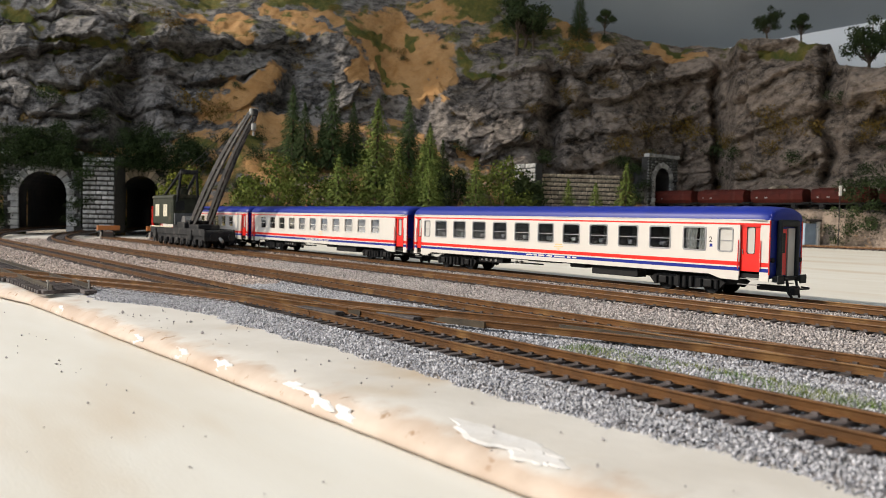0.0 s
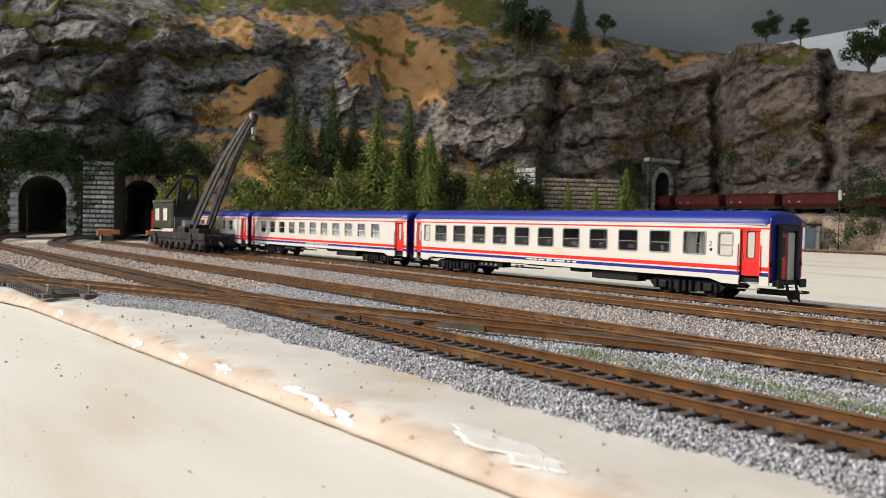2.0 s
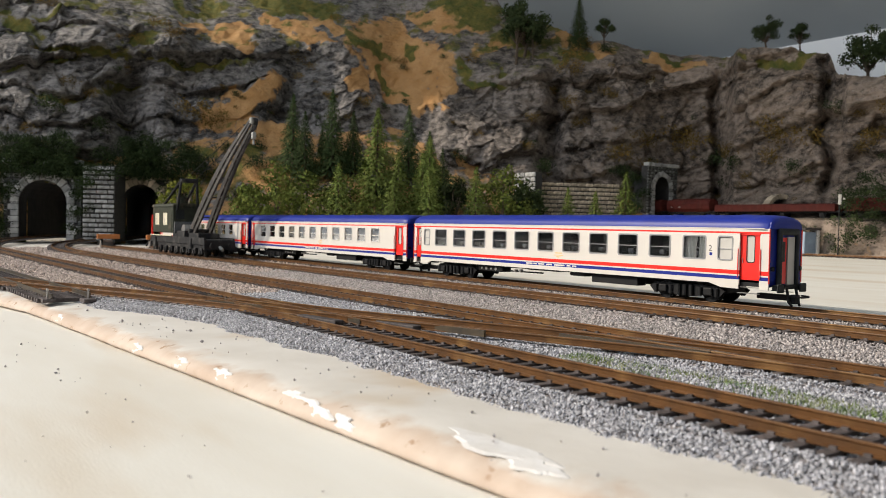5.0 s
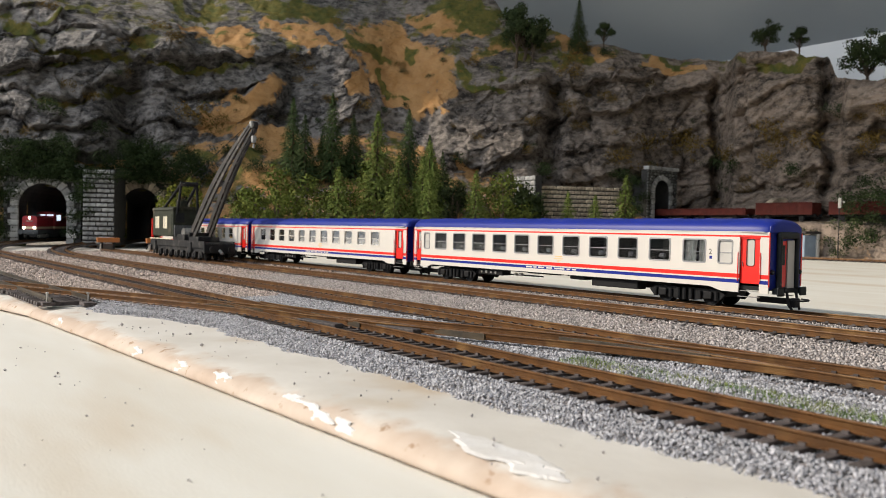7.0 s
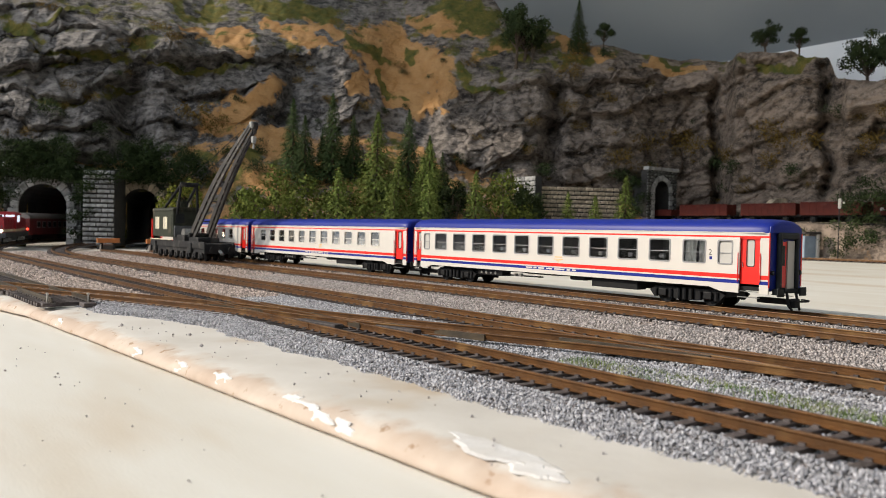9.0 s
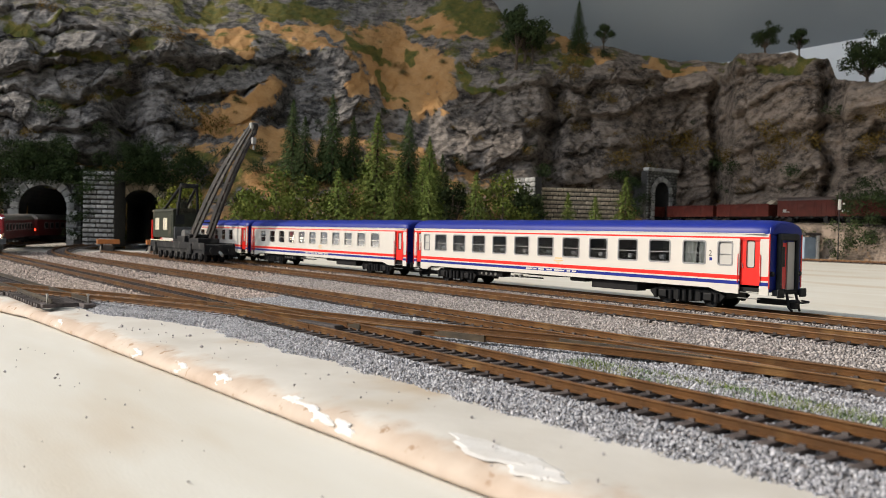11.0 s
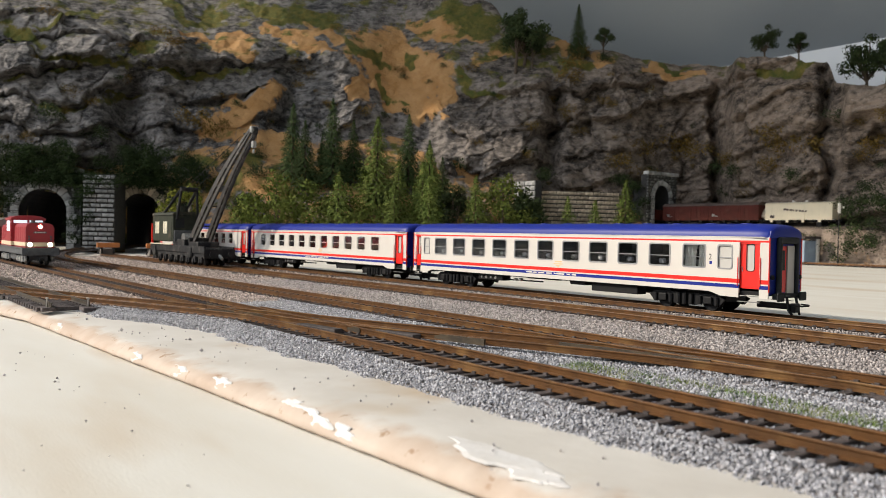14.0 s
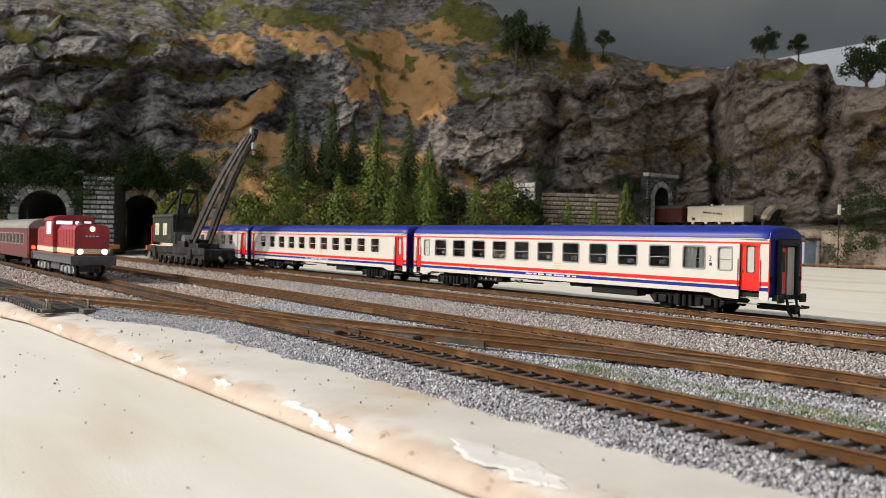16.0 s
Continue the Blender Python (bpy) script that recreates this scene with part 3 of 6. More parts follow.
    for x, s, dz in ((-1.0, 0.80, -3.4), (-0.4, 0.90, -1.9), (1.5, 0.962, -0.8), (5, 0.99, -0.25), (10, 1, 0), (CL - 10, 1, 0), (CL - 5, 0.99, -0.25), (CL - 1.5, 0.962, -0.8), (CL + 0.4, 0.90, -1.9), (CL + 1.0, 0.80, -3.4)):
        rows.append([bm.verts.new((x, y * s, 39.2 + max(0.0, (z - 39.2) + dz * max(0.0, (z - 39.2) / 7.2)))) for y, z in roof_profile(0 if 8 < x < CL - 8 else 0.3)])
    for r0, r1 in zip(rows, rows[1:]):
        for i in range(len(r0) - 1):
            bm.faces.new((r0[i], r0[i + 1], r1[i + 1], r1[i]))
    bm.faces.new(rows[0])
    bm.faces.new(rows[-1][::-1])
    bmesh.ops.recalc_face_normals(bm, faces=bm.faces)
    roof = part("roof", bm, BLUE, co, "dark blue arched roof", smooth=True)
    for i in range(13):
        bm = B(24 + 21.4 * i - 2.6, 24 + 21.4 * i + 2.6, -1.8, 1.8, 45.4, 46.6, r=0.5)
        part("roof_vent", bm, BLUE, roof)
    for s in (-1, 1):
        part("gutter", B(2, CL - 2, s * (CW / 2) - 0.25, s * (CW / 2) + 0.25, 39.1, 39.5), WHITE, roof)
    # ends
    for x, d in ((0.0, -1), (CL, 1)):
        w = CW / 2 - 1.35
        prof = [(-w, 10.9), (w, 10.9), (w, 39.2), (w * 0.93, 42.3), (w * 0.72, 43.8), (w * 0.4, 44.8), (-w * 0.4, 44.8), (-w * 0.72, 43.8), (-w * 0.93, 42.3), (-w, 39.2)]
        end = part("end_wall", extrude_x(bmesh.new(), prof, x - d * 1.2 if d > 0 else x, x if d > 0 else x + 1.2), BLUE, co, "dark blue end wall")
        bm = bmesh.new()
        for s in (-1, 1):
            box(bm, min(x, x + d * 0.25), max(x, x + d * 0.25), s * w - 0.5, s * w + 0.5, 12.2, 39.0)
        part("corner_stripe", bm, RED, end, "thin red corner stripe")
        # gangway: two upright bellows and a top one
        bm = bmesh.new()
        x0, x1 = sorted((x + d * 0.1, x + d * 2.6))
        for s in (-1, 1):
            box(bm, x0, x1, s * 7.9 - 1.2, s * 7.9 + 1.2, 11.0, 38.0, r=0.8)
        box(bm, x0, x1, -9.1, 9.1, 36.2, 39.6, r=1.0)
        box(bm, x0, x1, -9.0, 9.0, 9.2, 11.5, r=0.6)
        part("gangway", bm, RUBBER, end, "black rubber gangway bellows")
        bm = B(min(x + d * 0.1, x + d * 0.6), max(x + d * 0.1, x + d * 0.6), -6.4, -0.4, 12, 35)
        gd = part("gangway_door", bm, RED, end, "red end door")
        part("gangway_panel", B(min(x + d * 0.1, x + d * 1.2), max(x + d * 0.1, x + d * 1.2), 0.0, 6.3, 11.5, 35.4), CURTAIN, gd, "milky grey end panel")
        part("gangway_pane", B(min(x + d * 0.6, x + d * 0.8), max(x + d * 0.6, x + d * 0.8), -5.4, -1.8, 23, 33), RUBBER, gd)
        for s in (-1, 1):
            bm = B(min(x, x + d * 2.4), max(x, x + d * 2.4), s * 10.3 - 1.4, s * 10.3 + 1.4, 8.6, 11.6, r=0.4)
            tube(bm, (x + d * 2, s * 10.3, 10), (x + d * 3.6, s * 10.3, 10), 1.1)
            box(bm, min(x + d * 3.4, x + d * 4.3), max(x + d * 3.4, x + d * 4.3), s * 10.3 - 3.0, s * 10.3 + 3.0, 7.8, 12.2, r=0.8)
            part("buffer", bm, RUBBER, end, "black buffer")
            bm = tube(bmesh.new(), (x + d * 3.5, s * 4.2, 10), (x + d * 5.0, s * 4.6, 3.0), 0.7)
            tube(bm, (x + d * 5.0, s * 4.6, 3.0), (x + d * 6.2, s * 3.4, 1.2), 0.6)
            part("brake_hose", bm, BLACK, end)
            part("tail_lamp", tube(bmesh.new(), (x, s * 12.6, 19.5), (x + d * 1.2, s * 12.6, 19.5), 1.2), BLACK, end)
        bm = B(min(x - d * 14, x + d * 5), max(x - d * 14, x + d * 5), -2.2, 2.2, 3.6, 6.4, r=0.5)
        box(bm, min(x + d * 4, x + d * 7), max(x + d * 4, x + d * 7), -2.6, 2.6, 2.2, 6.8, r=0.6)
        cp = part("coupler", bm, BLACK, co, "black hook-and-loop coupler")
        bm = bmesh.new()
        lp = [(x + d * 6, -5, 6.2), (x + d * 10, -5, 6.0), (x + d * 11, -3, 5.8), (x + d * 11, 3, 5.8), (x + d * 10, 5, 6.0), (x + d * 6, 5, 6.2)]
        for p, q in zip(lp, lp[1:]):
            tube(bm, p, q, 0.45, n=6)
        part("coupler_loop", bm, BLACK, cp)
    # interior, floor and underframe
    part("floor_pan", B(1.5, CL - 1.5, -14.2, 14.2, 10.2, 12.2), BLACK, co)
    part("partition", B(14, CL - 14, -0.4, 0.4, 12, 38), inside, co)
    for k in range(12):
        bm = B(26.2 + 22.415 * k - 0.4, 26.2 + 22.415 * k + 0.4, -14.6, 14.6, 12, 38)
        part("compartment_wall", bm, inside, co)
        if k < 11:
            for s in (-1, 1):
                bm = B(33 + 22.415 * k, 39 + 22.415 * k, min(s * 7, s * 13.5), max(s * 7, s * 13.5), 14, 22.5, r=0.8)
                box(bm, 34 + 22.415 * k, 37.6 + 22.415 * k, min(s * 11, s * 13.5), max(s * 11, s * 13.5), 24.2, 27.0, r=0.8)
                part("compartment_seat", bm, SEAT, co, "pale grey seat")
    for a, b, z0, s in ((186, 221, 5.4, -1), (186, 221, 5.4, 1), (78, 104, 6.6, -1), (62, 74, 7.5, 1), (110, 140, 8.4, 1)):
        part("equipment_box", B(a, b, s * 13.0 if s < 0 else 5, -5 if s < 0 else 13.0, z0, 10.6, r=0.4), BLACK, co)
    part("battery_box", B(168, 181, -13.5, -6, 8.2, 10.8, r=0.8), BLACK, co)
    bm = bmesh.new()
    for i, xx in enumerate((82, 87, 92, 97, 117, 122)):
        tube(bm, (xx, -13.4, 8.4), (xx, -11, 8.4), 1.1 if i % 2 else 0.8)
    part("brake_gear", bm, STEEL, co)
    part("brake_rod", tube(bmesh.new(), (100, -9, 7.6), (140, -9, 7.9), 0.5), BLACK, co)
    for xc in (50.0, CL - 50.0):
        bg = part("bogie", B(xc - 23, xc + 23, -9.5, 9.5, 5.0, 9.2, r=0.6), BLACK, co, "black cast bogie")
        for s in (-1, 1):
            bm = bmesh.new()
            plate_y(bm, [(xc - 24, 6.4), (xc - 20, 8.6), (xc - 7, 8.9), (xc, 7.9), (xc + 7, 8.9), (xc + 20, 8.6), (xc + 24, 6.4), (xc + 21, 3.2), (xc + 10, 3.4), (xc + 6, 2.4), (xc - 6, 2.4), (xc - 10, 3.4), (xc - 21, 3.2)], s * 11.8, s * 10.6)
            for xx in (xc - 14.4, xc + 14.4):
                box(bm, xx - 2.6, xx + 2.6, s * 12.6 - 0.8, s * 12.6 + 0.8, 3.6, 7.6, r=0.5)
                tube(bm, (xx - 5, s * 12.2, 3.0), (xx - 5, s * 12.2, 7.6), 1.2)
                tube(bm, (xx + 5, s * 12.2, 3.0), (xx + 5, s * 12.2, 7.6), 1.2)
            for xx in (xc - 4, xc, xc + 4):
                tube(bm, (xx, s * 12.6, 2.6), (xx, s * 12.6, 8.4), 1.3)
            bmesh.ops.recalc_face_normals(bm, faces=bm.faces)
            part("bogie_frame", bm, BLACK, bg)
        for xx in (xc - 14.4, xc + 14.4):
            bm = tube(bmesh.new(), (xx, -9, 5.3), (xx, 9, 5.3), 0.9)
            for s in (-1, 1):
                tube(bm, (xx, s * 7.2, 5.3), (xx, s * 9.6, 5.3), 5.3, n=24)
                tube(bm, (xx, s * 6.5, 5.3), (xx, s * 7.2, 5.3), 6.0, n=24)
            part("wheelset", bm, BLACK, bg)
    # writing on the flank: running number and class marks as plain bars
    bm = bmesh.new()
    for i, (a, b) in enumerate(((131, 137), (138, 141), (142.5, 148), (150, 155), (157, 166), (168, 171), (172.5, 176))):
        box(bm, a, b, -CW / 2 - 0.03, -CW / 2, 13.9, 14.8)
    part("lettering", bm, WHITE, co, "illegible white lettering on the blue stripe")
    bm = bmesh.new()
    for a, b, z0, z1 in ((157.5, 163.5, 21.6, 22.4), (156.5, 164.5, 20.3, 20.9), (158.5, 162.5, 19.4, 19.9), (159.8, 161.2, 18.6, 19.2)):
        box(bm, a, b, -CW / 2 - 0.03, -CW / 2, z0, z1)
    part("emblem", bm, material("gold_print", (0.72, 0.45, 0.16), (0.7, 0.5, 0.25), 300, 0.5), co, "small gold emblem")
    if not plain:
        fc = bpy.data.curves.new("class_mark", "FONT")
        fc.body, fc.size, fc.extrude = "2", 4.2 * MM, 0.02 * MM
        fc.materials.append(RAIL_OLD)
        tx = new("class_mark", fc)
        tx.parent, tx.matrix_basis = co, at_mm(269.6, -CW / 2 - 0.05, 27.4, 0, 0, 90)
        tx["label"] = "printed class figure 2"
        part("class_square", B(270.2, 271.8, -CW / 2 - 0.04, -CW / 2, 25.0, 26.6), BLUE, co)
    return co


COACH = build_coach(UV @ at_mm(0, 16), "coach train", "white passenger coach with blue roof, red doors and stripes", (11,))
COACH_2 = build_coach(UV @ at_mm(-313.5, 16), "coach train", "white passenger coach with blue roof, coupled in the middle", (), True)
COACH_3 = copy_thing(COACH_2, UV @ at_mm(-627, 16))
tagged(COACH_3, "white passenger coach with blue roof, half hidden behind the crane")
# ---------------------------------------------------------------- mountain
ROCK = None


def rock_material():
    """Painted plaster rock: grey strata, brown wash, ochre earth and moss flock where the masks say so."""
    m = bpy.data.materials.new("painted_rock")
    m.use_nodes = True
    t = m.node_tree
    p = t.nodes["Principled BSDF"]
    p.inputs["Roughness"].default_value = 0.85
    p.inputs["Specular IOR Level"].default_value = 0.3
    co = t.nodes.new("ShaderNodeTexCoord").outputs["Object"]

    def nse(scale, detail=6.0, sx=(1, 1, 1), rough=0.55):
        mp = t.nodes.new("ShaderNodeMapping")
        mp.inputs["Scale"].default_value = sx
        t.links.new(co, mp.inputs[0])
        n = t.nodes.new("ShaderNodeTexNoise")
        n.inputs["Scale"].default_value, n.inputs["Detail"].default_value, n.inputs["Roughness"].default_value = scale, detail, rough
        t.links.new(mp.outputs[0], n.inputs["Vector"])
        return n.outputs[0]

    def rng(x, a, b, c=0.0, d=1.0):
        r = t.nodes.new("ShaderNodeMapRange")
        for i, v in enumerate((a, b, c, d)):
            r.inputs[i + 1].default_value = v
        t.links.new(x, r.inputs[0])
        return r.outputs[0]

    def mix(f, a, b):
        x = t.nodes.new("ShaderNodeMix")
        x.data_type = "RGBA"
        for sock, val in ((x.inputs[0], f), (x.inputs[6], a), (x.inputs[7], b)):
            if isinstance(val, tuple):
                sock.default_value = (*val, 1)
            else:
                t.links.new(val, sock)
        return x.outputs[2]

    def math_node(op, a, b):
        x = t.nodes.new("ShaderNodeMath")
        x.operation, x.use_clamp = op, True
        for sock, val in zip(x.inputs, (a, b)):
            if isinstance(val, float):
                sock.default_value = val
            else:
                t.links.new(val, sock)
        return x.outputs[0]

    def attr(name):
        a = t.nodes.new("ShaderNodeAttribute")
        a.attribute_name = name
        return a.outputs["Fac"]

    wash = math_node("ADD", math_node("MULTIPLY", nse(48, 10, (1, 1, 1.9), 0.7), 0.68), math_node("MULTIPLY", nse(10, 4, (1, 1, 1.6)), 0.32))
    brush = rng(nse(210, 6, (1, 1, 1.5), 0.7), 0.57, 0.68)
    grey = mix(rng(wash, 0.43, 0.6), (0.026, 0.026, 0.028), (0.24, 0.23, 0.222))
    grey = mix(brush, grey, (0.31, 0.305, 0.305))
    brown = mix(rng(wash, 0.40, 0.57), (0.034, 0.026, 0.02), (0.285, 0.222, 0.175))
    brown = mix(brush, brown, (0.34, 0.28, 0.235))
    rock = mix(attr("warm"), grey, brown)
    earth = mix(rng(nse(30, 6), 0.35, 0.65), (0.36, 0.185, 0.065), (0.46, 0.265, 0.115))
    earth = mix(rng(nse(700, 3), 0.5, 0.75), earth, (0.27, 0.16, 0.065))
    moss = mix(rng(nse(60, 6), 0.35, 0.65), (0.06, 0.075, 0.014), (0.17, 0.13, 0.028))
    moss = mix(rng(nse(900, 3), 0.45, 0.7), moss, (0.06, 0.075, 0.02))
    e = rng(math_node("ADD", math_node("MULTIPLY", attr("earth"), 0.55), math_node("MULTIPLY", nse(30, 9, (1, 1, 1), 0.62), 0.8)), 0.64, 0.71)
    g = rng(math_node("ADD", math_node("MULTIPLY", attr("moss"), 0.6), math_node("MULTIPLY", nse(24, 9, (1, 1, 1), 0.65), 0.85)), 0.70, 0.78)
    col = mix(g, mix(e, rock, earth), moss)
    t.links.new(col, p.inputs["Base Color"])
    b = t.nodes.new("ShaderNodeBump")
    b.inputs["Strength"].default_value, b.inputs["Distance"].default_value = 1.0, 0.0065
    hgt = math_node("ADD", math_node("MULTIPLY", nse(45, 9, (1, 1, 2.2), 0.68), 0.8), math_node("MULTIPLY", nse(260, 4), 0.2))
    t.links.new(hgt, b.inputs["Height"])
    t.links.new(b.outputs[0], p.inputs["Normal"])
    return m


ROCK = rock_material()

# bearing (x per y), then distance and height of: foot, bench, cliff foot, cliff top, ridge
COLUMNS = (
    (-0.95, 1340, 1370, 120, 1430, 150, 1500, 430, 1950, 640),
    (-0.50, 1410, 1420, 120, 1450, 150, 1560, 450, 1950, 650),
    (-0.36, 1485, 1500, 110, 1520, 170, 1600, 415, 1950, 640),
    (-0.29, 1330, 1440, 90, 1560, 205, 1660, 405, 2000, 640),
    (-0.13, 1300, 1450, 100, 1640, 230, 1720, 415, 2050, 680),
    (-0.06, 1300, 1480, 100, 1700, 250, 1850, 480, 2050, 700),
    (0.01, 1330, 1500, 90, 1600, 160, 1680, 345, 1950, 655),
    (0.05, 1355, 1500, 80, 1605, 148, 1685, 348, 1890, 590),
)
COLUMNS_2 = (
    (0.08, 1380, 1500, 70, 1610, 135, 1690, 350, 1850, 528),
    (0.19, 1450, 1540, 62, 1660, 125, 1720, 412, 1790, 458),
    (0.30, 1530, 1560, 62, 1740, 75, 1760, 400, 1800, 434),
    (0.345, 1480, 1510, 62, 1660, 75, 1700, 378, 1740, 412),
    (0.365, 1450, 1475, 62, 1570, 75, 1590, 402, 1660, 408),
    (0.475, 1325, 1350, 62, 1425, 75, 1450, 372, 1540, 378),
    (0.492, 1300, 1330, 62, 1415, 75, 1450, 325, 1500, 330),
    (0.505, 1290, 1315, 62, 1385, 75, 1400, 316, 1480, 320),
    (0.62, 1180, 1205, 62, 1280, 75, 1310, 300, 1420, 308),
    (0.85, 1020, 1045, 62, 1110, 75, 1140, 300, 1260, 310),
)
COLUMNS_3 = ((1.4, 740, 765, 62, 860, 75, 900, 300, 1000, 310), (2.5, 480, 505, 62, 590, 75, 620, 300, 700, 310))
ALL_COLUMNS = COLUMNS + COLUMNS_2 + COLUMNS_3

# ochre and mossy patches of the slopes: bearing, rise, half width, half height (all per unit of distance), slant in degrees
EARTH_SPOTS = ((-0.064, 0.211, 0.085, 0.044, 25), (-0.031, 0.163, 0.043, 0.025, 30), (-0.016, 0.261, 0.05, 0.016, 15), (0.034, 0.259, 0.028, 0.018, 10),
               (-0.106, 0.179, 0.032, 0.021, 50), (-0.284, 0.24, 0.05, 0.012, 12), (-0.258, 0.148, 0.066, 0.034, -30), (-0.218, 0.105, 0.06, 0.03, 15),
               (-0.206, 0.247, 0.043, 0.01, 10), (-0.164, 0.227, 0.036, 0.01, 15), (0.289, 0.214, 0.044, 0.007, 3), (0.194, 0.221, 0.03, 0.009, 10),
               (0.147, 0.244, 0.036, 0.018, 0), (0.063, 0.228, 0.028, 0.01, 0), (0.02, 0.089, 0.016, 0.007, 0), (-0.224, 0.056, 0.064, 0.021, 0), (-0.15, 0.248, 0.043, 0.009, 15))
MOSS_SPOTS = ((-0.207, 0.268, 0.142, 0.011, 10), (-0.327, 0.273, 0.057, 0.011, 15), (-0.107, 0.226, 0.043, 0.01, 40), (-0.164, 0.272, 0.043, 0.013, 10),
              (-0.04, 0.215, 0.011, 0.017, 60), (0.049, 0.189, 0.05, 0.007, 2), (0.036, 0.268, 0.07, 0.026, 15), (0.085, 0.232, 0.065, 0.02, 0),
              (0.106, 0.211, 0.036, 0.009, 0), (-0.071, 0.186, 0.043, 0.007, 40), (0.409, 0.223, 0.067, 0.009, -3), (0.282, 0.223, 0.043, 0.005, 5),
              (-0.453, 0.214, 0.107, 0.006, 5), (-0.538, 0.24, 0.036, 0.021, 0), (-0.475, 0.266, 0.085, 0.006, -8), (0.148, 0.219, 0.028, 0.009, 0),
              (0.021, 0.202, 0.028, 0.011, 0), (-0.376, 0.222, 0.043, 0.011, -10))
# deep clefts of the rock: bearing, half width, depth, lowest and highest rise
CLEFTS = ((-0.392, 0.022, 75, 0.09, 0.19), (0.134, 0.012, 80, 0.06, 0.2), (0.336, 0.006, 60, 0.03, 0.3), (0.476, 0.007, 45, 0.05, 0.3), (-0.20, 0.02, 35, 0.12, 0.2))

# tunnel mouths cut through the mountain: x, y, way in (degrees), half width, height of the crown, rail height
MOUTHS = ((-697, 1392, 98.0, 39, 105, 8), (-551, 1452, 104.0, 31, 104, 8), (446, 1639, 127.2, 24, 150, 66))


def knots(az):
    cs = ALL_COLUMNS
    if az <= cs[0][0]:
        return cs[0]
    for a, b in zip(cs, cs[1:]):
        if az <= b[0]:
            k = (az - a[0]) / (b[0] - a[0])
            k = k * k * (3 - 2 * k)
            return tuple(x + (y - x) * k for x, y in zip(a, b))
    return cs[-1]


def grain(x, y, z=0.0, seed=0):
    """Smooth value noise from -1 to 1 over arrays."""
    x, y, z = np.broadcast_arrays(*(np.asarray(a, float) for a in (x, y, z)))
    ix, iy, iz = (np.floor(a).astype(np.int64) for a in (x, y, z))
    fx, fy, fz = x - ix, y - iy, z - iz
    fx, fy, fz = (f * f * f * (f * (f * 6 - 15) + 10) for f in (fx, fy, fz))

    def h(i, j, k):
        n = (i * 374761393 + j * 668265263 + k * 1274126177 + seed * 974711) & 0xFFFFFFFF
        n = ((n ^ (n >> 13)) * 1103515245) & 0xFFFFFFFF
        n = ((n ^ (n >> 16)) * 2654435761) & 0xFFFFFFFF
        return (n >> 8) / float(1 << 24)

    def lerp(a, b, f):
        return a + (b - a) * f

    lo = lerp(lerp(h(ix, iy, iz), h(ix + 1, iy, iz), fx), lerp(h(ix, iy + 1, iz), h(ix + 1, iy + 1, iz), fx), fy)
    hi = lerp(lerp(h(ix, iy, iz + 1), h(ix + 1, iy, iz + 1), fx), lerp(h(ix, iy + 1, iz + 1), h(ix + 1, iy + 1, iz + 1), fx), fy)
    return 2 * lerp(lo, hi, fz) - 1


def fbm(x, y, z=0.0, octaves=4, seed=0):
    out, a, k = 0.0, 1.0, 1.0
    for o in range(octaves):
        out = out + a * grain(np.asarray(x) * k, np.asarray(y) * k, np.asarray(z) * k, seed + o)
        a, k = a * 0.5, k * 2.03
    return out


def cells(x, y, seed=0):
    """Random blocks: a value for each block, and the nearness to its joints."""
    ix, iy = np.floor(x).astype(np.int64), np.floor(y).astype(np.int64)
    f1, f2, val = np.full(x.shape, 9.0), np.full(x.shape, 9.0), np.zeros(x.shape)
    for i in (-1, 0, 1):
        for j in (-1, 0, 1):
            cx, cy = ix + i, iy + j
            px = cx + 0.5 + 0.42 * grain(cx * 1.0, cy * 1.0, 0.0, seed)
            py = cy + 0.5 + 0.42 * grain(cx * 1.0, cy * 1.0, 0.0, seed + 1)
            d = np.hypot(x - px, y - py)
            near = d < f1
            f2 = np.where(near, f1, np.minimum(f2, d))
            val = np.where(near, grain(cx * 1.0, cy * 1.0, 0.0, seed + 2), val)
            f1 = np.where(near, d, f1)
    return val, f2 - f1


def smooth(x, a, b):
    k = np.clip((x - a) / (b - a), 0, 1)
    return k * k * (3 - 2 * k)


def spot(bearing, rise, spots):
    """How far a place lies inside the patches of a list, their outlines ragged."""
    b = bearing + 0.016 * fbm(bearing * 28, rise * 28, 2, 4, 40)
    r = rise + 0.012 * fbm(bearing * 28, rise * 28, 9, 4, 50)
    best = np.zeros(np.shape(bearing))
    for cb, cr, hb, hr, slant in spots:
        c, q = math.cos(radians(slant)), math.sin(radians(slant))
        x, y = (b - cb) * c - (r - cr) * q, (b - cb) * q + (r - cr) * c
        best = np.maximum(best, 1.3 - np.hypot(x / hb, y / hr))
    return np.clip(best, 0, 1)


def in_mouth(x, y, z):
    inside = np.zeros(len(x), bool)
    for mx, my, way, hw, top, rz in MOUTHS:
        c, s = math.cos(radians(way)), math.sin(radians(way))
        f, side = (x - mx) * c + (y - my) * s, -(x - mx) * s + (y - my) * c
        inside |= (f > -90) & (f < 260) & (np.abs(side) < hw - 1) & (z < top - 4)
    return inside


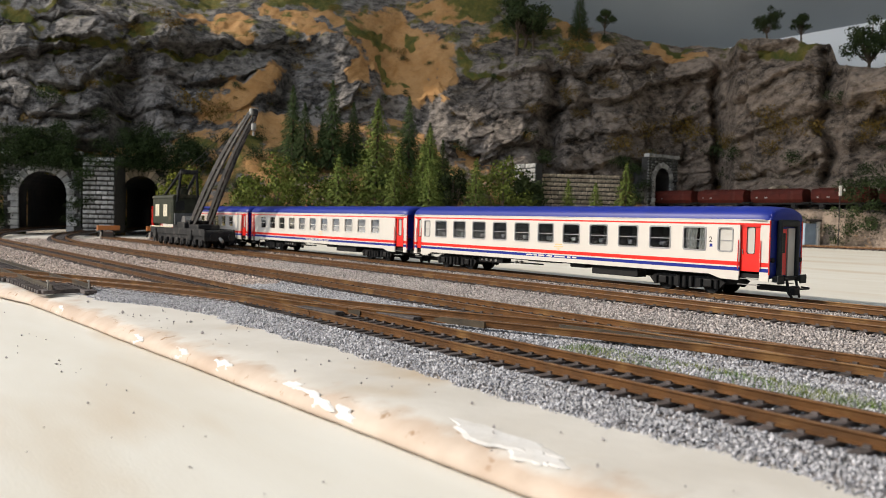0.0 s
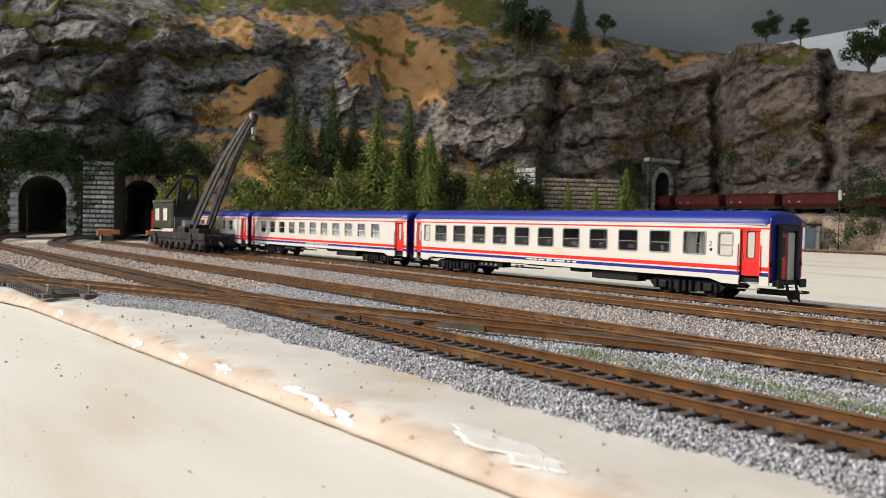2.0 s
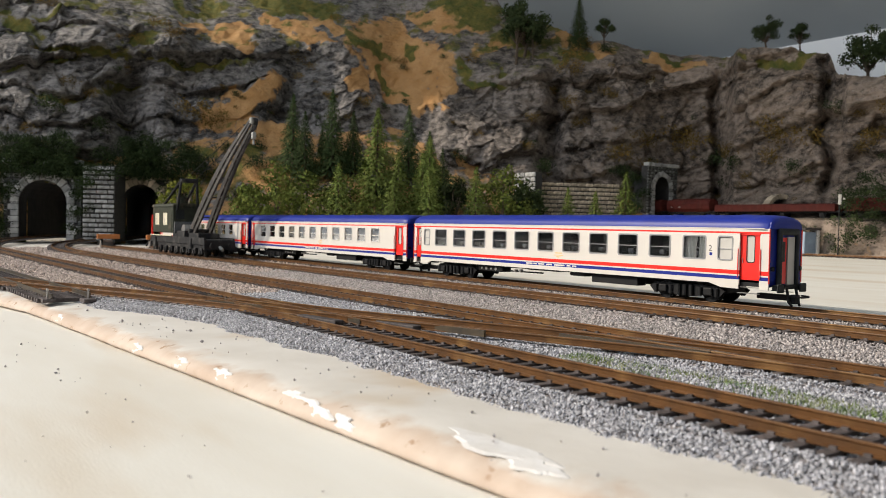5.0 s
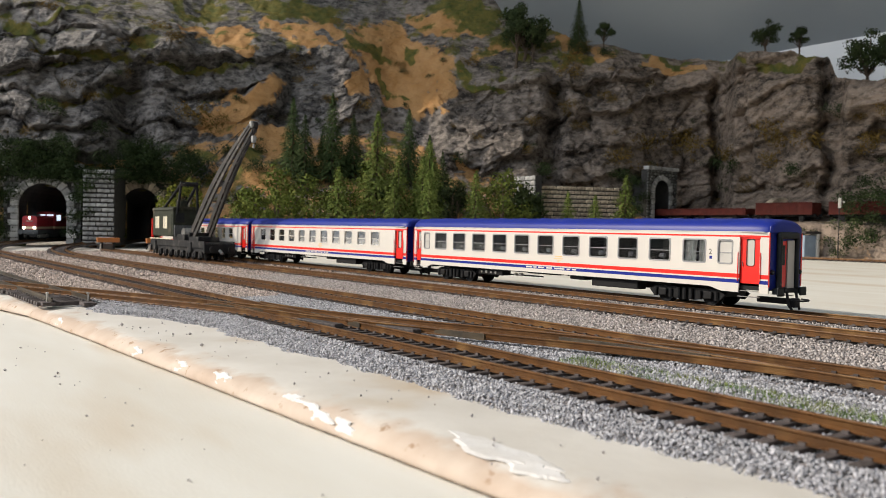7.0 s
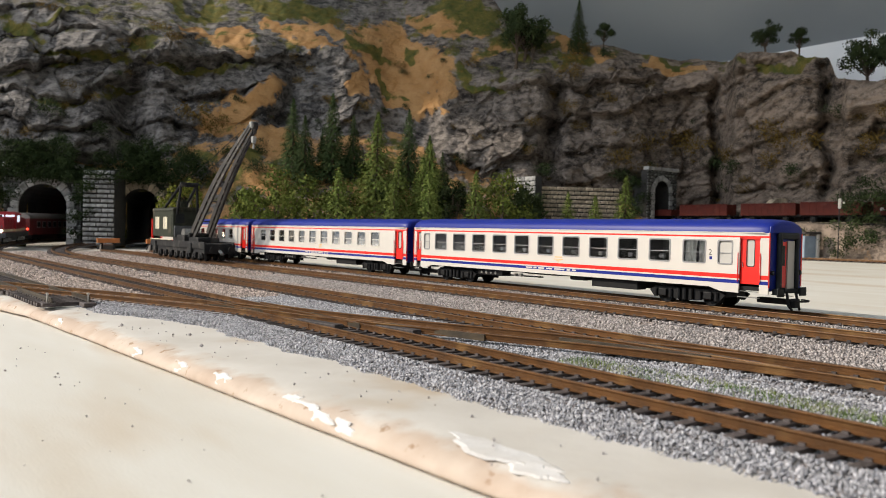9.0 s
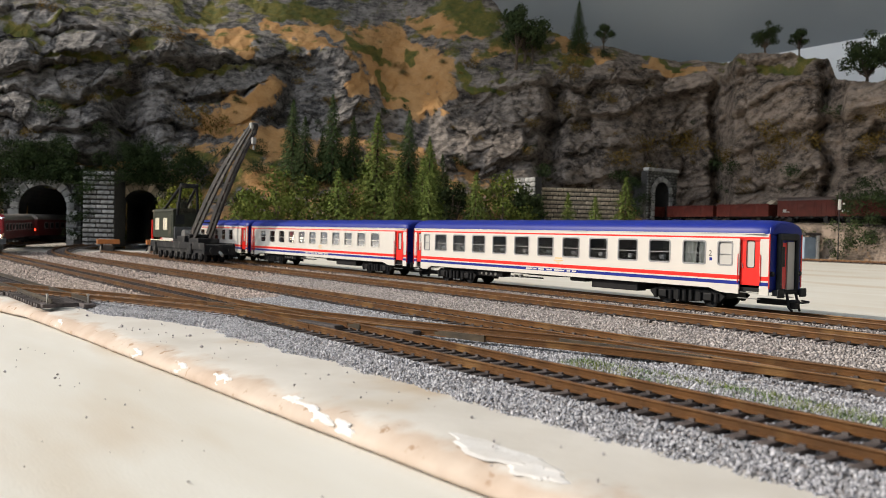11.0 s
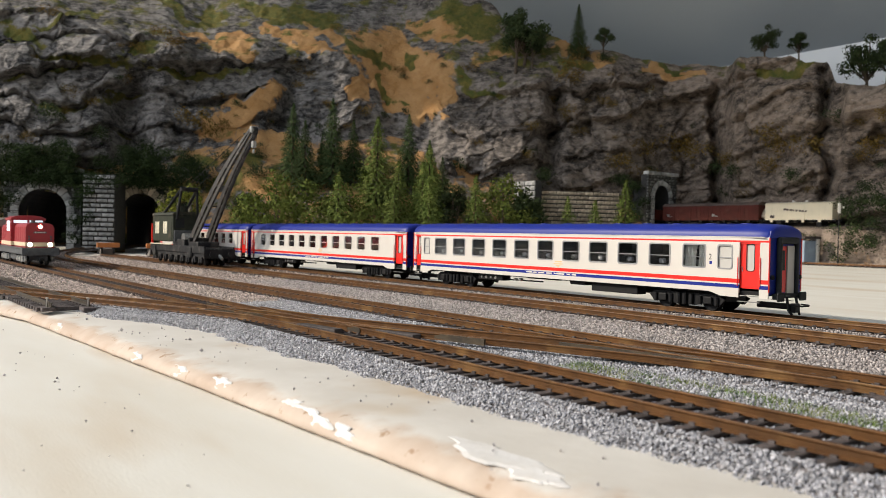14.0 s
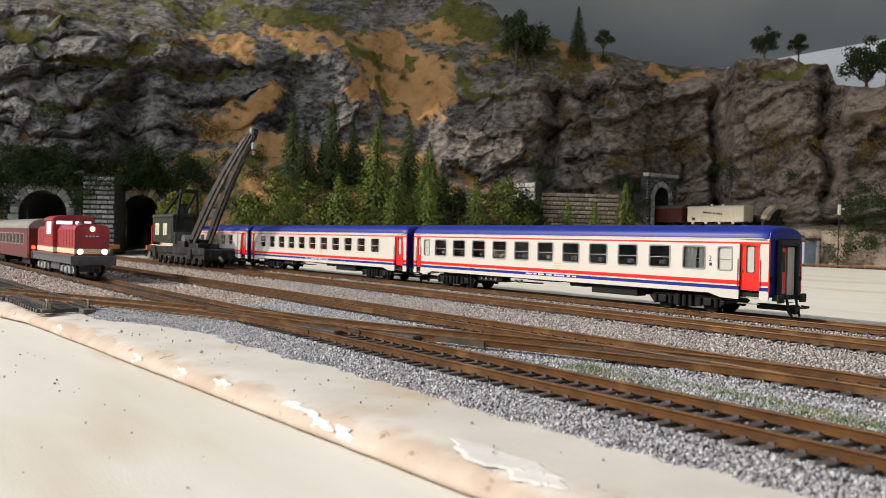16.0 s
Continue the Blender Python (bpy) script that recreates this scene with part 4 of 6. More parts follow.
def mountain():
    azs = np.concatenate([np.linspace(-0.95, -0.70, 50, False), np.linspace(-0.70, 0.64, 860, False), np.linspace(0.64, 0.84, 40, False), np.linspace(0.84, 2.5, 60)])
    steps = (12, 18, 110, 46, 6)
    ds, zs = [], []
    for az in azs:
        k = knots(az + 0.004 * nz(az, 0, 0, 30))
        pts = [(k[1], -9.0), (k[2], k[3]), (k[4], k[5]), (k[6], k[7]), (k[8], k[9]), (k[8] + 260, k[9] - 200)]
        dd, hh = [], []
        for (d0, z0), (d1, z1), n in zip(pts, pts[1:], steps):
            dd += [d0 + (d1 - d0) * i / n for i in range(n)]
            hh += [z0 + (z1 - z0) * i / n for i in range(n)]
        ds.append(dd + [pts[-1][0]])
        zs.append(hh + [pts[-1][1]])
    d, z = np.array(ds), np.array(zs)
    az = azs[:, None] + 0 * d
    i = np.arange(d.shape[1])[None, :] + 0 * d
    x, rise = d * az, (z - 36.5) / d
    edge = np.clip((i - 26) / 9, 0, 1) * np.clip((152 - i) / 16, 0, 1)
    earth, moss = spot(az, rise, EARTH_SPOTS), spot(az, rise, MOSS_SPOTS)
    # bedding: bolsters undercut at the foot, leaning back towards the top; thick on one side, thin and slanting on the other
    xw = x + 34 * fbm(x / 110, z / 110, 3, 4, 1)
    zw = z + 20 * fbm(x / 120, z / 80, 7, 4, 9)
    left = 1 - smooth(az, -0.30, -0.16)
    right = smooth(az, 0.0, 0.12)

    def beds(w, power):
        f = w - np.floor(w)
        own = 0.72 + 0.5 * grain(np.floor(w) * 1.7, xw / 150, 0.0, 21)
        return smooth(f, 0.0, 0.16) * (1 - 0.85 * f) ** power * own, f

    b1, f1 = beds((zw - 0.10 * xw) / 62 + 0.3, 0.8)
    b2, f2 = beds((zw - 0.22 * xw) / 74, 1.0)
    b3, f3 = beds((zw - 0.5 * xw) / 27, 1.0)
    v1, j1 = cells(xw / 84, zw / 92 + 0.25 * np.sin(xw / 60), 61)
    v2, j2 = cells(xw / 34 + 0.3 * v1, zw / 30, 71)
    rough = fbm(x / 42, d / 60, z / 42, 6, 81)
    ridge = 1 - np.abs(fbm(x / 65, d / 90, z / 48, 5, 91))
    out = left * 78 * b1 + right * 40 * b2 + (1 - 0.6 * left) * 6 * b3
    out = out + (10 + 14 * right) * v1 + 4 * v2 - 5 * (1 - smooth(j1, 0.0, 0.08)) - 2 * (1 - smooth(j2, 0.0, 0.12)) + 7 * rough + 8 * (ridge - 0.6)
    out = out + 36 * fbm(x / 170, z / 150, 5, 2, 33)
    for cb, hb, deep, r0, r1 in CLEFTS:
        wob = cb + 0.008 * fbm(rise * 40, 0 * rise, cb * 10, 3, 5)
        out = out - deep * np.exp(-((az - wob) / hb) ** 2) * smooth(rise, r0 - 0.02, r0 + 0.02) * (1 - smooth(rise, r1 - 0.02, r1 + 0.03))
    calm = 1 - 0.85 * np.clip(np.maximum(earth, moss * 0.8) * 1.5, 0, 1)
    level = ((az > 0.24) & (i < 32)) * 1.0
    disp = -out * edge * calm * (1 - level) + level * 3 * fbm(x / 20, z / 20, 0, 3, 3)
    soft = (1 - edge * calm) * (9 * grain(x / 83, d / 83, z / 83, 14) + 4 * fbm(x / 22, d / 22, z / 22, 3, 15)) * (i > 2)
    d2 = d + disp
    z2 = z + soft * (1 - 0.9 * level) + edge * 6 * fbm(x / 35, d / 35, z / 35, 3, 17)
    bank = np.where(i < 30, 0.52, 0.0)
    earth = np.where(az < 0.25, np.maximum(earth, bank), np.maximum(earth, 0.2 * (1 - edge)))
    ledge = smooth(f1, 0.6, 0.95) * left * edge * (0.45 + 0.45 * fbm(x / 90, z / 60, 1, 3, 19))
    moss = np.maximum.reduce([moss * 0.85, np.where(i > 140, 0.42, 0.0), ledge, np.where((i < 28) & (az < 0.22), 0.5, 0.0)])
    warm = np.where(az > -0.25, np.clip(0.3 + (az + 0.05) * 1.7, 0.1, 0.95), 0.16)
    n, m = d.shape
    co = np.stack([d2 * az, d2, z2], -1).reshape(-1, 3)
    a = (np.arange(n - 1)[:, None] * m + np.arange(m - 1)[None, :]).ravel()
    quads = np.stack([a, a + m, a + m + 1, a + 1], -1)
    keep = ~in_mouth(*(co[quads].mean(axis=1).T))
    quads = quads[keep]
    tris = np.concatenate([quads[:, [0, 1, 2]], quads[:, [0, 2, 3]]])
    me = tri_mesh("mountain", co, tris, ROCK)
    me.polygons.foreach_set("use_smooth", [True] * len(me.polygons))
    for name, values in (("earth", earth), ("moss", moss), ("warm", warm)):
        me.attributes.new(name, "FLOAT", "POINT").data.foreach_set("value", np.ascontiguousarray(values, np.float32).ravel())
    return tagged(new("mountain", me), "grey and brown plaster rock face with ochre earth and moss", "mountain", kind="structure")


MOUNTAIN = mountain()
bpy.context.view_layer.update()


def land(x, y):
    """Height in mm of the mountain or board under a place."""
    hit, place, _, _ = MOUNTAIN.ray_cast(Vector((x * MM, y * MM, 2.0)), Vector((0, 0, -1)))
    return place.z / MM if hit else -8.0


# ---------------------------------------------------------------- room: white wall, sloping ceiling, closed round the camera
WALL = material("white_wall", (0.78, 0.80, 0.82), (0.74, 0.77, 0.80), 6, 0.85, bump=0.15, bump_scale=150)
# grey-blue tone: the ceiling's shade from the sun put into its colour
CEIL = material("shade_grey_ceiling", (0.35, 0.39, 0.42), (0.31, 0.35, 0.385), 3, 0.85, bump=0.3, bump_scale=60)


def room():
    v1, zk, v0 = 1300.0, 452.0, -1700.0
    u0, u1, top = -2650.0, 2300.0, 2100.0
    solid("wall_north", B(u0, u1, v1, v1 + 60, -900, zk), WALL, "plain white plastered wall behind the mountain", "wall", kind="structure", m=UV)
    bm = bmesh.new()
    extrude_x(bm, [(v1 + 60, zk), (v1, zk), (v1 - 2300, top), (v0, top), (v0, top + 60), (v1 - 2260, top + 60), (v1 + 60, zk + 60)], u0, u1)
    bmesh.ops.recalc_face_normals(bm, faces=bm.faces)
    solid("ceiling", bm, CEIL, "sloping attic ceiling, its grey tone standing for shade", "ceiling", kind="structure", m=UV)
    # unseen walls added to shape light: near one opens wide, side one for sun
    for name, cells in (("wall_south", ((1300, u1, -900, top), (u0, 1300, -900, 250), (u0, 1300, 2060, top))),):
        for a, b, z0, z1 in cells:
            solid(name, B(a, b, v0 - 60, v0, z0, z1), WALL, "unseen added white wall with a wide opening", "wall", kind="structure", m=UV)
    solid("wall_east", B(u1, u1 + 60, v0, v1, -900, top), WALL, "unseen added white side wall", "wall", kind="structure", m=UV)
    for a, b, z0, z1 in ((700, v1, -900, top), (v0, 700, -900, 260), (v0, 700, 2080, top)):
        solid("wall_west", B(u0 - 60, u0, a, b, z0, z1), WALL, "unseen added white side wall with an opening for the sun", "wall", kind="structure", m=UV)
    solid("floor", B(u0, u1, v0, v1, -960, -900), BOARD, "unseen added floor far below the layout", "floor", kind="structure", m=UV)


room()
# ---------------------------------------------------------------- tunnel portals and stone walls
STONE_L = material("pale_ashlar", (0.37, 0.365, 0.35), (0.25, 0.25, 0.245), 90, 0.85, bump=0.5, bump_scale=300, per_object=0.35, grime=(0.14, 0.14, 0.12), grime_scale=45)
# pale ashlar made darker: shade under the overhang put into the colour
STONE_SHADE = material("shaded_ashlar", (0.24, 0.24, 0.23), (0.13, 0.13, 0.125), 90, 0.85, bump=0.5, bump_scale=300, per_object=0.4, grime=(0.05, 0.055, 0.045), grime_scale=45, grime_at=0.5)
STONE_T = material("tan_ashlar", (0.50, 0.42, 0.31), (0.36, 0.29, 0.21), 90, 0.85, bump=0.5, bump_scale=300, per_object=0.35, grime=(0.13, 0.12, 0.09), grime_scale=45)
MORTAR = material("dark_mortar", (0.03, 0.029, 0.028), (0.05, 0.047, 0.044), 200, 0.9, bump=0.3, bump_scale=400)
# near-black: the shade of hollows put into the colour
HOLLOW_SHADE = material("shade_dark_lining", (0.03, 0.03, 0.032), (0.05, 0.048, 0.045), 60, 0.9, bump=0.6, bump_scale=120)


def brick_mesh(length, high, deep):
    return B(-length / 2, length / 2, -deep, 0, -high / 2, high / 2, r=min(high, length) * 0.13)


def courses(parent, x0, x1, z0, z1, course, length, mat, skip=None, deep=3.0, joint=1.3):
    """Ashlar blocks laid in courses on the plane y = 0, facing -y; each block is a part."""
    cache = {}
    rows = max(1, round((z1 - z0) / course))
    ch = (z1 - z0) / rows
    for r in range(rows):
        zc = z0 + ch * (r + 0.5)
        x = x0 - (length * 0.5 if r % 2 else 0.0)
        while x < x1 - 0.5:
            w = length * random.choice((0.85, 1.0, 1.15))
            a, b = max(x, x0), min(x + w, x1)
            x += w
            if b - a < 2.0 or (skip and skip((a + b) / 2, zc, (b - a) / 2)):
                continue
            key = round(b - a)
            if key not in cache:
                cache[key] = finish(brick_mesh(key - 0.6 * joint, ch - joint, deep), "stone_block", mat)
            ob = new("stone_block", cache[key])
            ob.parent = parent
            ob.matrix_basis = at_mm((a + b) / 2, random.uniform(-0.5, 0.5), zc, random.uniform(-1, 1))


def arch_pts(hw, crown, base, n=14):
    """Inner line of a horseshoe arch, left foot to right foot."""
    spring = crown - hw
    out = [(-hw * 0.97, base)]
    for i in range(n + 1):
        a = math.pi - math.pi * i / n
        out.append((hw * math.cos(a), spring + hw * math.sin(a)))
    return out + [(hw * 0.97, base)]


def tunnel_portal(m, hw, crown, width, top, label, mat, block=(9.0, 17.0), ring=15.0, base=-8.0, depth=420.0, parapet=True):
    tp = thing("tunnel_portal", m, label, "tunnel portal", "tunnel portals")
    line = arch_pts(hw, crown, base)
    # backing wall with the arch cut out
    bm = bmesh.new()
    outer = [(-width / 2, base)] + [(-width / 2 + width * i / 14, top) for i in range(15)] + [(width / 2, base)]
    plate_y(bm, outer, 0.0, 14.0, hole=line)
    bmesh.ops.recalc_face_normals(bm, faces=bm.faces)
    part("backing", bm, MORTAR, tp)
    # lining; its near-black colour stands for the shade inside
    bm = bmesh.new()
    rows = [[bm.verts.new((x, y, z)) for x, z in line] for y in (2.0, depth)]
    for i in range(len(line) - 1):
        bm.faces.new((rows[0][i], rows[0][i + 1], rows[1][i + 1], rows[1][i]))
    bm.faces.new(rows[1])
    part("lining", bm, HOLLOW_SHADE, tp, "near-black tunnel lining standing for inner shade")
    # voussoirs
    spring = crown - hw
    n = 13
    for i in range(n):
        a0, a1 = math.pi * i / n + 0.012, math.pi * (i + 1) / n - 0.012
        r1 = hw + ring * (1.18 if i == n // 2 else random.choice((0.92, 1.06)))
        bm = bmesh.new()
        plate_y(bm, [(hw * math.cos(a), spring + hw * math.sin(a)) for a in (a0, (a0 + a1) / 2, a1)] + [(r1 * math.cos(a), spring + r1 * math.sin(a)) for a in (a1, a0)], -3.6 + random.uniform(-.6, .6), 1.0)
        bmesh.ops.recalc_face_normals(bm, faces=bm.faces)
        bmesh.ops.bevel(bm, geom=list(bm.edges), offset=0.7, segments=1, affect="EDGES")
        part("voussoir", bm, mat, tp)
    # jamb quoins
    z = base
    k = 0
    while z < spring - 2:
        h = min(10.5, spring - z)
        w = ring * (1.15 if k % 2 else 0.85)
        for s in (-1, 1):
            bm = B(min(s * hw, s * (hw + w)), max(s * hw, s * (hw + w)), -3.4, 1.0, z + 0.5, z + h - 0.4, r=0.9)
            part("quoin", bm, mat, tp)
        z += h
        k += 1

    def skip(x, zz, half):
        if zz < spring + 2 and abs(x) - half < hw + ring * 1.0:
            return True
        return zz >= spring and math.hypot(x, zz - spring) < hw + ring + 1.0

    # facade round a pale ring takes the ashlar with painted-in shade
    courses(tp, -width / 2, width / 2, base, top, block[0], block[1], STONE_SHADE if mat is STONE_L else mat, skip, joint=1.8)
    if parapet:
        for i in range(5):
            bm = B(-width / 2 - 2 + i * (width + 4) / 5 + 0.4, -width / 2 - 2 + (i + 1) * (width + 4) / 5 - 0.4, -6, 8, top, top + 7, r=1.2)
            part("coping", bm, mat, tp)
    return tp


tunnel_portal(at_mm(-697, 1385, 8, 8), 39.5, 97, 128, 126, "pale stone horseshoe tunnel portal overgrown with ivy", STONE_L)
tunnel_portal(at_mm(-551, 1448, 8, 14), 31, 95, 108, 122, "shaded stone tunnel portal behind the crane", STONE_T)
tunnel_portal(at_mm(446, 1636, 66, 37.2), 24, 84, 96, 104, "small grey stone portal of the upper line", STONE_L, block=(6.0, 12.0), ring=10.0)


def stone_wall(name, m, w, h, course, length, label, mat, deep=14.0, joint=1.4):
    sw = thing(name, m, label, "stone wall", kind="")
    part("backing", B(-w / 2, w / 2, 0.0, deep, 0, h), MORTAR, sw)
    courses(sw, -w / 2, w / 2, 0, h, course, length, mat, joint=joint)
    return sw


stone_wall("stone_wall", at_mm(-590, 1362, 0, 8), 52, 130, 8.2, 19, "buttress of pale ashlar courses between two tunnels", STONE_L, 70, 2.9)
stone_wall("stone_wall", at_mm(252, 1500, 62, 8), 160, 64, 8.0, 14, "retaining wall of warm brown ashlar blocks", STONE_T, joint=2.2)
stone_wall("stone_wall", at_mm(150, 1478, 60, -55), 60, 82, 9.0, 17, "grey stepped abutment wall among the trees", STONE_L)
# ---------------------------------------------------------------- locomotive
LOCO_RED = material("loco_red", (0.33, 0.018, 0.028), (0.29, 0.016, 0.024), 80, 0.38)
LOCO_CREAM = material("cream_stripe", (0.75, 0.62, 0.42), (0.7, 0.58, 0.4), 80, 0.4)
FRAME_GREY = material("grey_underframe", (0.06, 0.065, 0.07), (0.09, 0.095, 0.1), 200, 0.55)
BOGIE_GREY = material("light_grey_bogie", (0.30, 0.30, 0.28), (0.22, 0.22, 0.21), 200, 0.6)
LAMP_WHITE = glowing("lit_headlamp", (1.0, 0.86, 0.6), 30.0)
LAMP_RED = glowing("lit_tail_lamp", (1.0, 0.04, 0.02), 6.0)
# emission stands for the bright reflection in the cab panes
CAB_REFLECTION = glowing("glowing_cab_reflection", (0.75, 0.88, 1.0), 1.1)
COACH_MAROON = material("maroon_coach", (0.13, 0.015, 0.014), (0.11, 0.014, 0.012), 60, 0.45)
ROOF_GREY = material("grey_roof", (0.22, 0.20, 0.18), (0.17, 0.155, 0.14), 60, 0.6)


def hood(bm, x0, x1, w, z0, z1, r):
    prof = [(-w, z0), (w, z0), (w, z1 - r), (w - r * 0.3, z1 - r * 0.3), (w - r, z1), (-w + r, z1), (-w + r * 0.3, z1 - r * 0.3), (-w, z1 - r)]
    extrude_x(bm, prof, x0, x1)
    bmesh.ops.recalc_face_normals(bm, faces=bm.faces)
    return bm


def build_loco():
    lo = thing("diesel_locomotive", Matrix(), "dark red diesel locomotive with cream stripe and lit headlamps", "locomotive")
    part("frame", B(-76, 76, -15.5, 15.5, 10.5, 16.4, r=0.6), FRAME_GREY, lo, "dark grey frame")
    part("walkway", B(-75, 75, -16.4, 16.4, 16.2, 17.0), FRAME_GREY, lo)
    for s in (-1, 1):
        part("railing", B(-74, 74, s * 16.2 - 0.3, s * 16.2 + 0.3, 17, 17.6), FRAME_GREY, lo)
    fh = part("front_hood", hood(bmesh.new(), 10, 71, 12.6, 17, 41, 4.5), LOCO_RED, lo, "long dark red engine hood")
    rh = part("rear_hood", hood(bmesh.new(), -70, -22, 12.6, 17, 40, 4.5), LOCO_RED, lo, "short dark red engine hood")
    for hd, x0, x1 in ((fh, 10, 71.4), (rh, -70.4, -22)):
        bm = B(x0, x1, -12.9, 12.9, 18.6, 22.4)
        part("stripe", bm, LOCO_CREAM, hd, "cream waist stripe")
        for s in (-1, 1):
            for i in range(5):
                xx = x0 + 6 + i * (x1 - x0 - 12) / 5
                part("hood_door", B(xx, xx + (x1 - x0 - 12) / 5 - 1, s * 12.6 - 0.25, s * 12.6 + 0.25, 24, 37, r=0.2), LOCO_RED, hd)
    cab = part("cab", hood(bmesh.new(), -22, 10, 15.6, 17, 45, 3.0), LOCO_RED, lo, "dark red driver's cab")
    part("cab_stripe", B(-22.3, 10.3, -15.9, 15.9, 18.6, 22.4), LOCO_CREAM, cab)
    bm = bmesh.new()
    prof = [(-16.4, 44.2), (16.4, 44.2), (16.0, 46.2), (12, 48.0), (5, 49.0), (-5, 49.0), (-12, 48.0), (-16.0, 46.2)]
    extrude_x(bm, prof, -23.6, 11.6)
    part("cab_roof", bm, LOCO_RED, cab)
    for s in (-1, 1):
        for x in (10.2, -22.2):
            part("windscreen", B(x - 0.2, x + 0.2, min(s * 1.2, s * 13.4), max(s * 1.2, s * 13.4), 41.3, 44.0) if x > 0 else B(x - 0.2, x + 0.2, min(s * 1.2, s * 13.4), max(s * 1.2, s * 13.4), 40.5, 44.2), CAB_REFLECTION, cab, "cab window, its glow standing for a bright reflection")
        part("side_window", B(-14, 2, s * 15.7 - 0.2, s * 15.7 + 0.2, 33, 43.2, r=0.15), CAB_REFLECTION, cab, "cab window, its glow standing for a bright reflection")
        part("cab_door", B(3, 8.6, s * 15.7 - 0.2, s * 15.7 + 0.2, 23, 42), LOCO_RED, cab)
    for x, d in ((75.5, 1), (-75.5, -1)):
        bmn = B(min(x, x + d * 1.2), max(x, x + d * 1.2), -16.5, 16.5, 10.0, 17.0, r=0.4)
        beam = part("buffer_beam", bmn, FRAME_GREY, lo)
        for s in (-1, 1):
            bm = tube(bmesh.new(), (x, s * 10, 12), (x + d * 5, s * 10, 12), 1.3)
            tube(bm, (x + d * 5, s * 10, 12), (x + d * 6, s * 10, 12), 2.8, n=16)
            part("buffer", bm, FRAME_GREY, beam)
            xf = 71.6 if d > 0 else -70.6
            part("headlamp", tube(bmesh.new(), (xf, s * 8.8, 20.2), (xf + d * 0.9, s * 8.8, 20.2), 1.9, n=16), LAMP_WHITE if d > 0 else LAMP_RED, fh if d > 0 else rh, "glowing lamp")
            part("lamp_housing", tube(bmesh.new(), (xf - d * 0.6, s * 8.8, 20.2), (xf + d * 0.5, s * 8.8, 20.2), 2.5, n=16), STEEL, fh if d > 0 else rh)
            bm = bmesh.new()
            for z in (24.5, 27.0):
                box(bm, min(xf - d * 0.4, xf + d * 0.15), max(xf - d * 0.4, xf + d * 0.15), s * 9.6 - 0.8, s * 9.6 + 0.8, z, z + 1.8)
            part("grille", bm, FRAME_GREY, fh if d > 0 else rh)
        part("coupler", B(min(x, x + d * 9), max(x, x + d * 9), -2, 2, 4.5, 8, r=0.5), BLACK, lo)
    part("top_lamp", tube(bmesh.new(), (70.6, 0, 37.6), (72.2, 0, 37.6), 1.6, n=16), LAMP_WHITE, fh, "glowing lamp")
    part("top_lamp_housing", B(66, 71.5, -2.6, 2.6, 35.2, 40.2, r=0.6), LOCO_RED, fh)
    bm = bmesh.new()
    box(bm, 71.0, 71.35, -5.6, 5.6, 31.2, 33.0)
    part("number_plate", bm, FRAME_GREY, fh, "illegible plate of pale bars")
    bm = bmesh.new()
    for i in range(4):
        box(bm, 71.3, 71.5, -4.8 + i * 2.5, -3.1 + i * 2.5, 31.7, 32.6)
    part("plate_bars", bm, WHITE, fh)
    part("exhaust", tube(bmesh.new(), (36, 0, 40.5), (36, 0, 44), 2.0), FRAME_GREY, fh)
    part("roof_fan", tube(bmesh.new(), (55, 0, 40.5), (55, 0, 42), 7.0, n=20), FRAME_GREY, fh)
    part("fuel_tank", B(-16, 16, -12, 12, 4.0, 10.6, r=1.0), FRAME_GREY, lo)
    for xc in (-46.0, 46.0):
        bg = part("bogie", B(xc - 19, xc + 19, -8, 8, 4.5, 10.4), FRAME_GREY, lo)
        for s in (-1, 1):
            bm = bmesh.new()
            plate_y(bm, [(xc - 22, 5), (xc - 19, 9), (xc + 19, 9), (xc + 22, 5), (xc + 18, 3), (xc - 18, 3)], s * 12, s * 10.6)
            for xx in (xc - 13, xc + 13):
                box(bm, xx - 3.4, xx + 3.4, s * 12.8 - 1, s * 12.8 + 1, 3.4, 8.4, r=0.6)
            box(bm, xc - 4, xc + 4, s * 12.8 - 1, s * 12.8 + 1, 3.4, 8.0, r=0.8)
            bmesh.ops.recalc_face_normals(bm, faces=bm.faces)
            part("bogie_frame", bm, BOGIE_GREY, bg, "pale grey bogie frame")
        for xx in (xc - 13, xc + 13):
            bm = tube(bmesh.new(), (xx, -9, 5.6), (xx, 9, 5.6), 0.9)
            for s in (-1, 1):
                tube(bm, (xx, s * 7.2, 5.6), (xx, s * 9.8, 5.6), 5.6, n=20)
            part("wheelset", bm, BLACK, bg)
    return lo


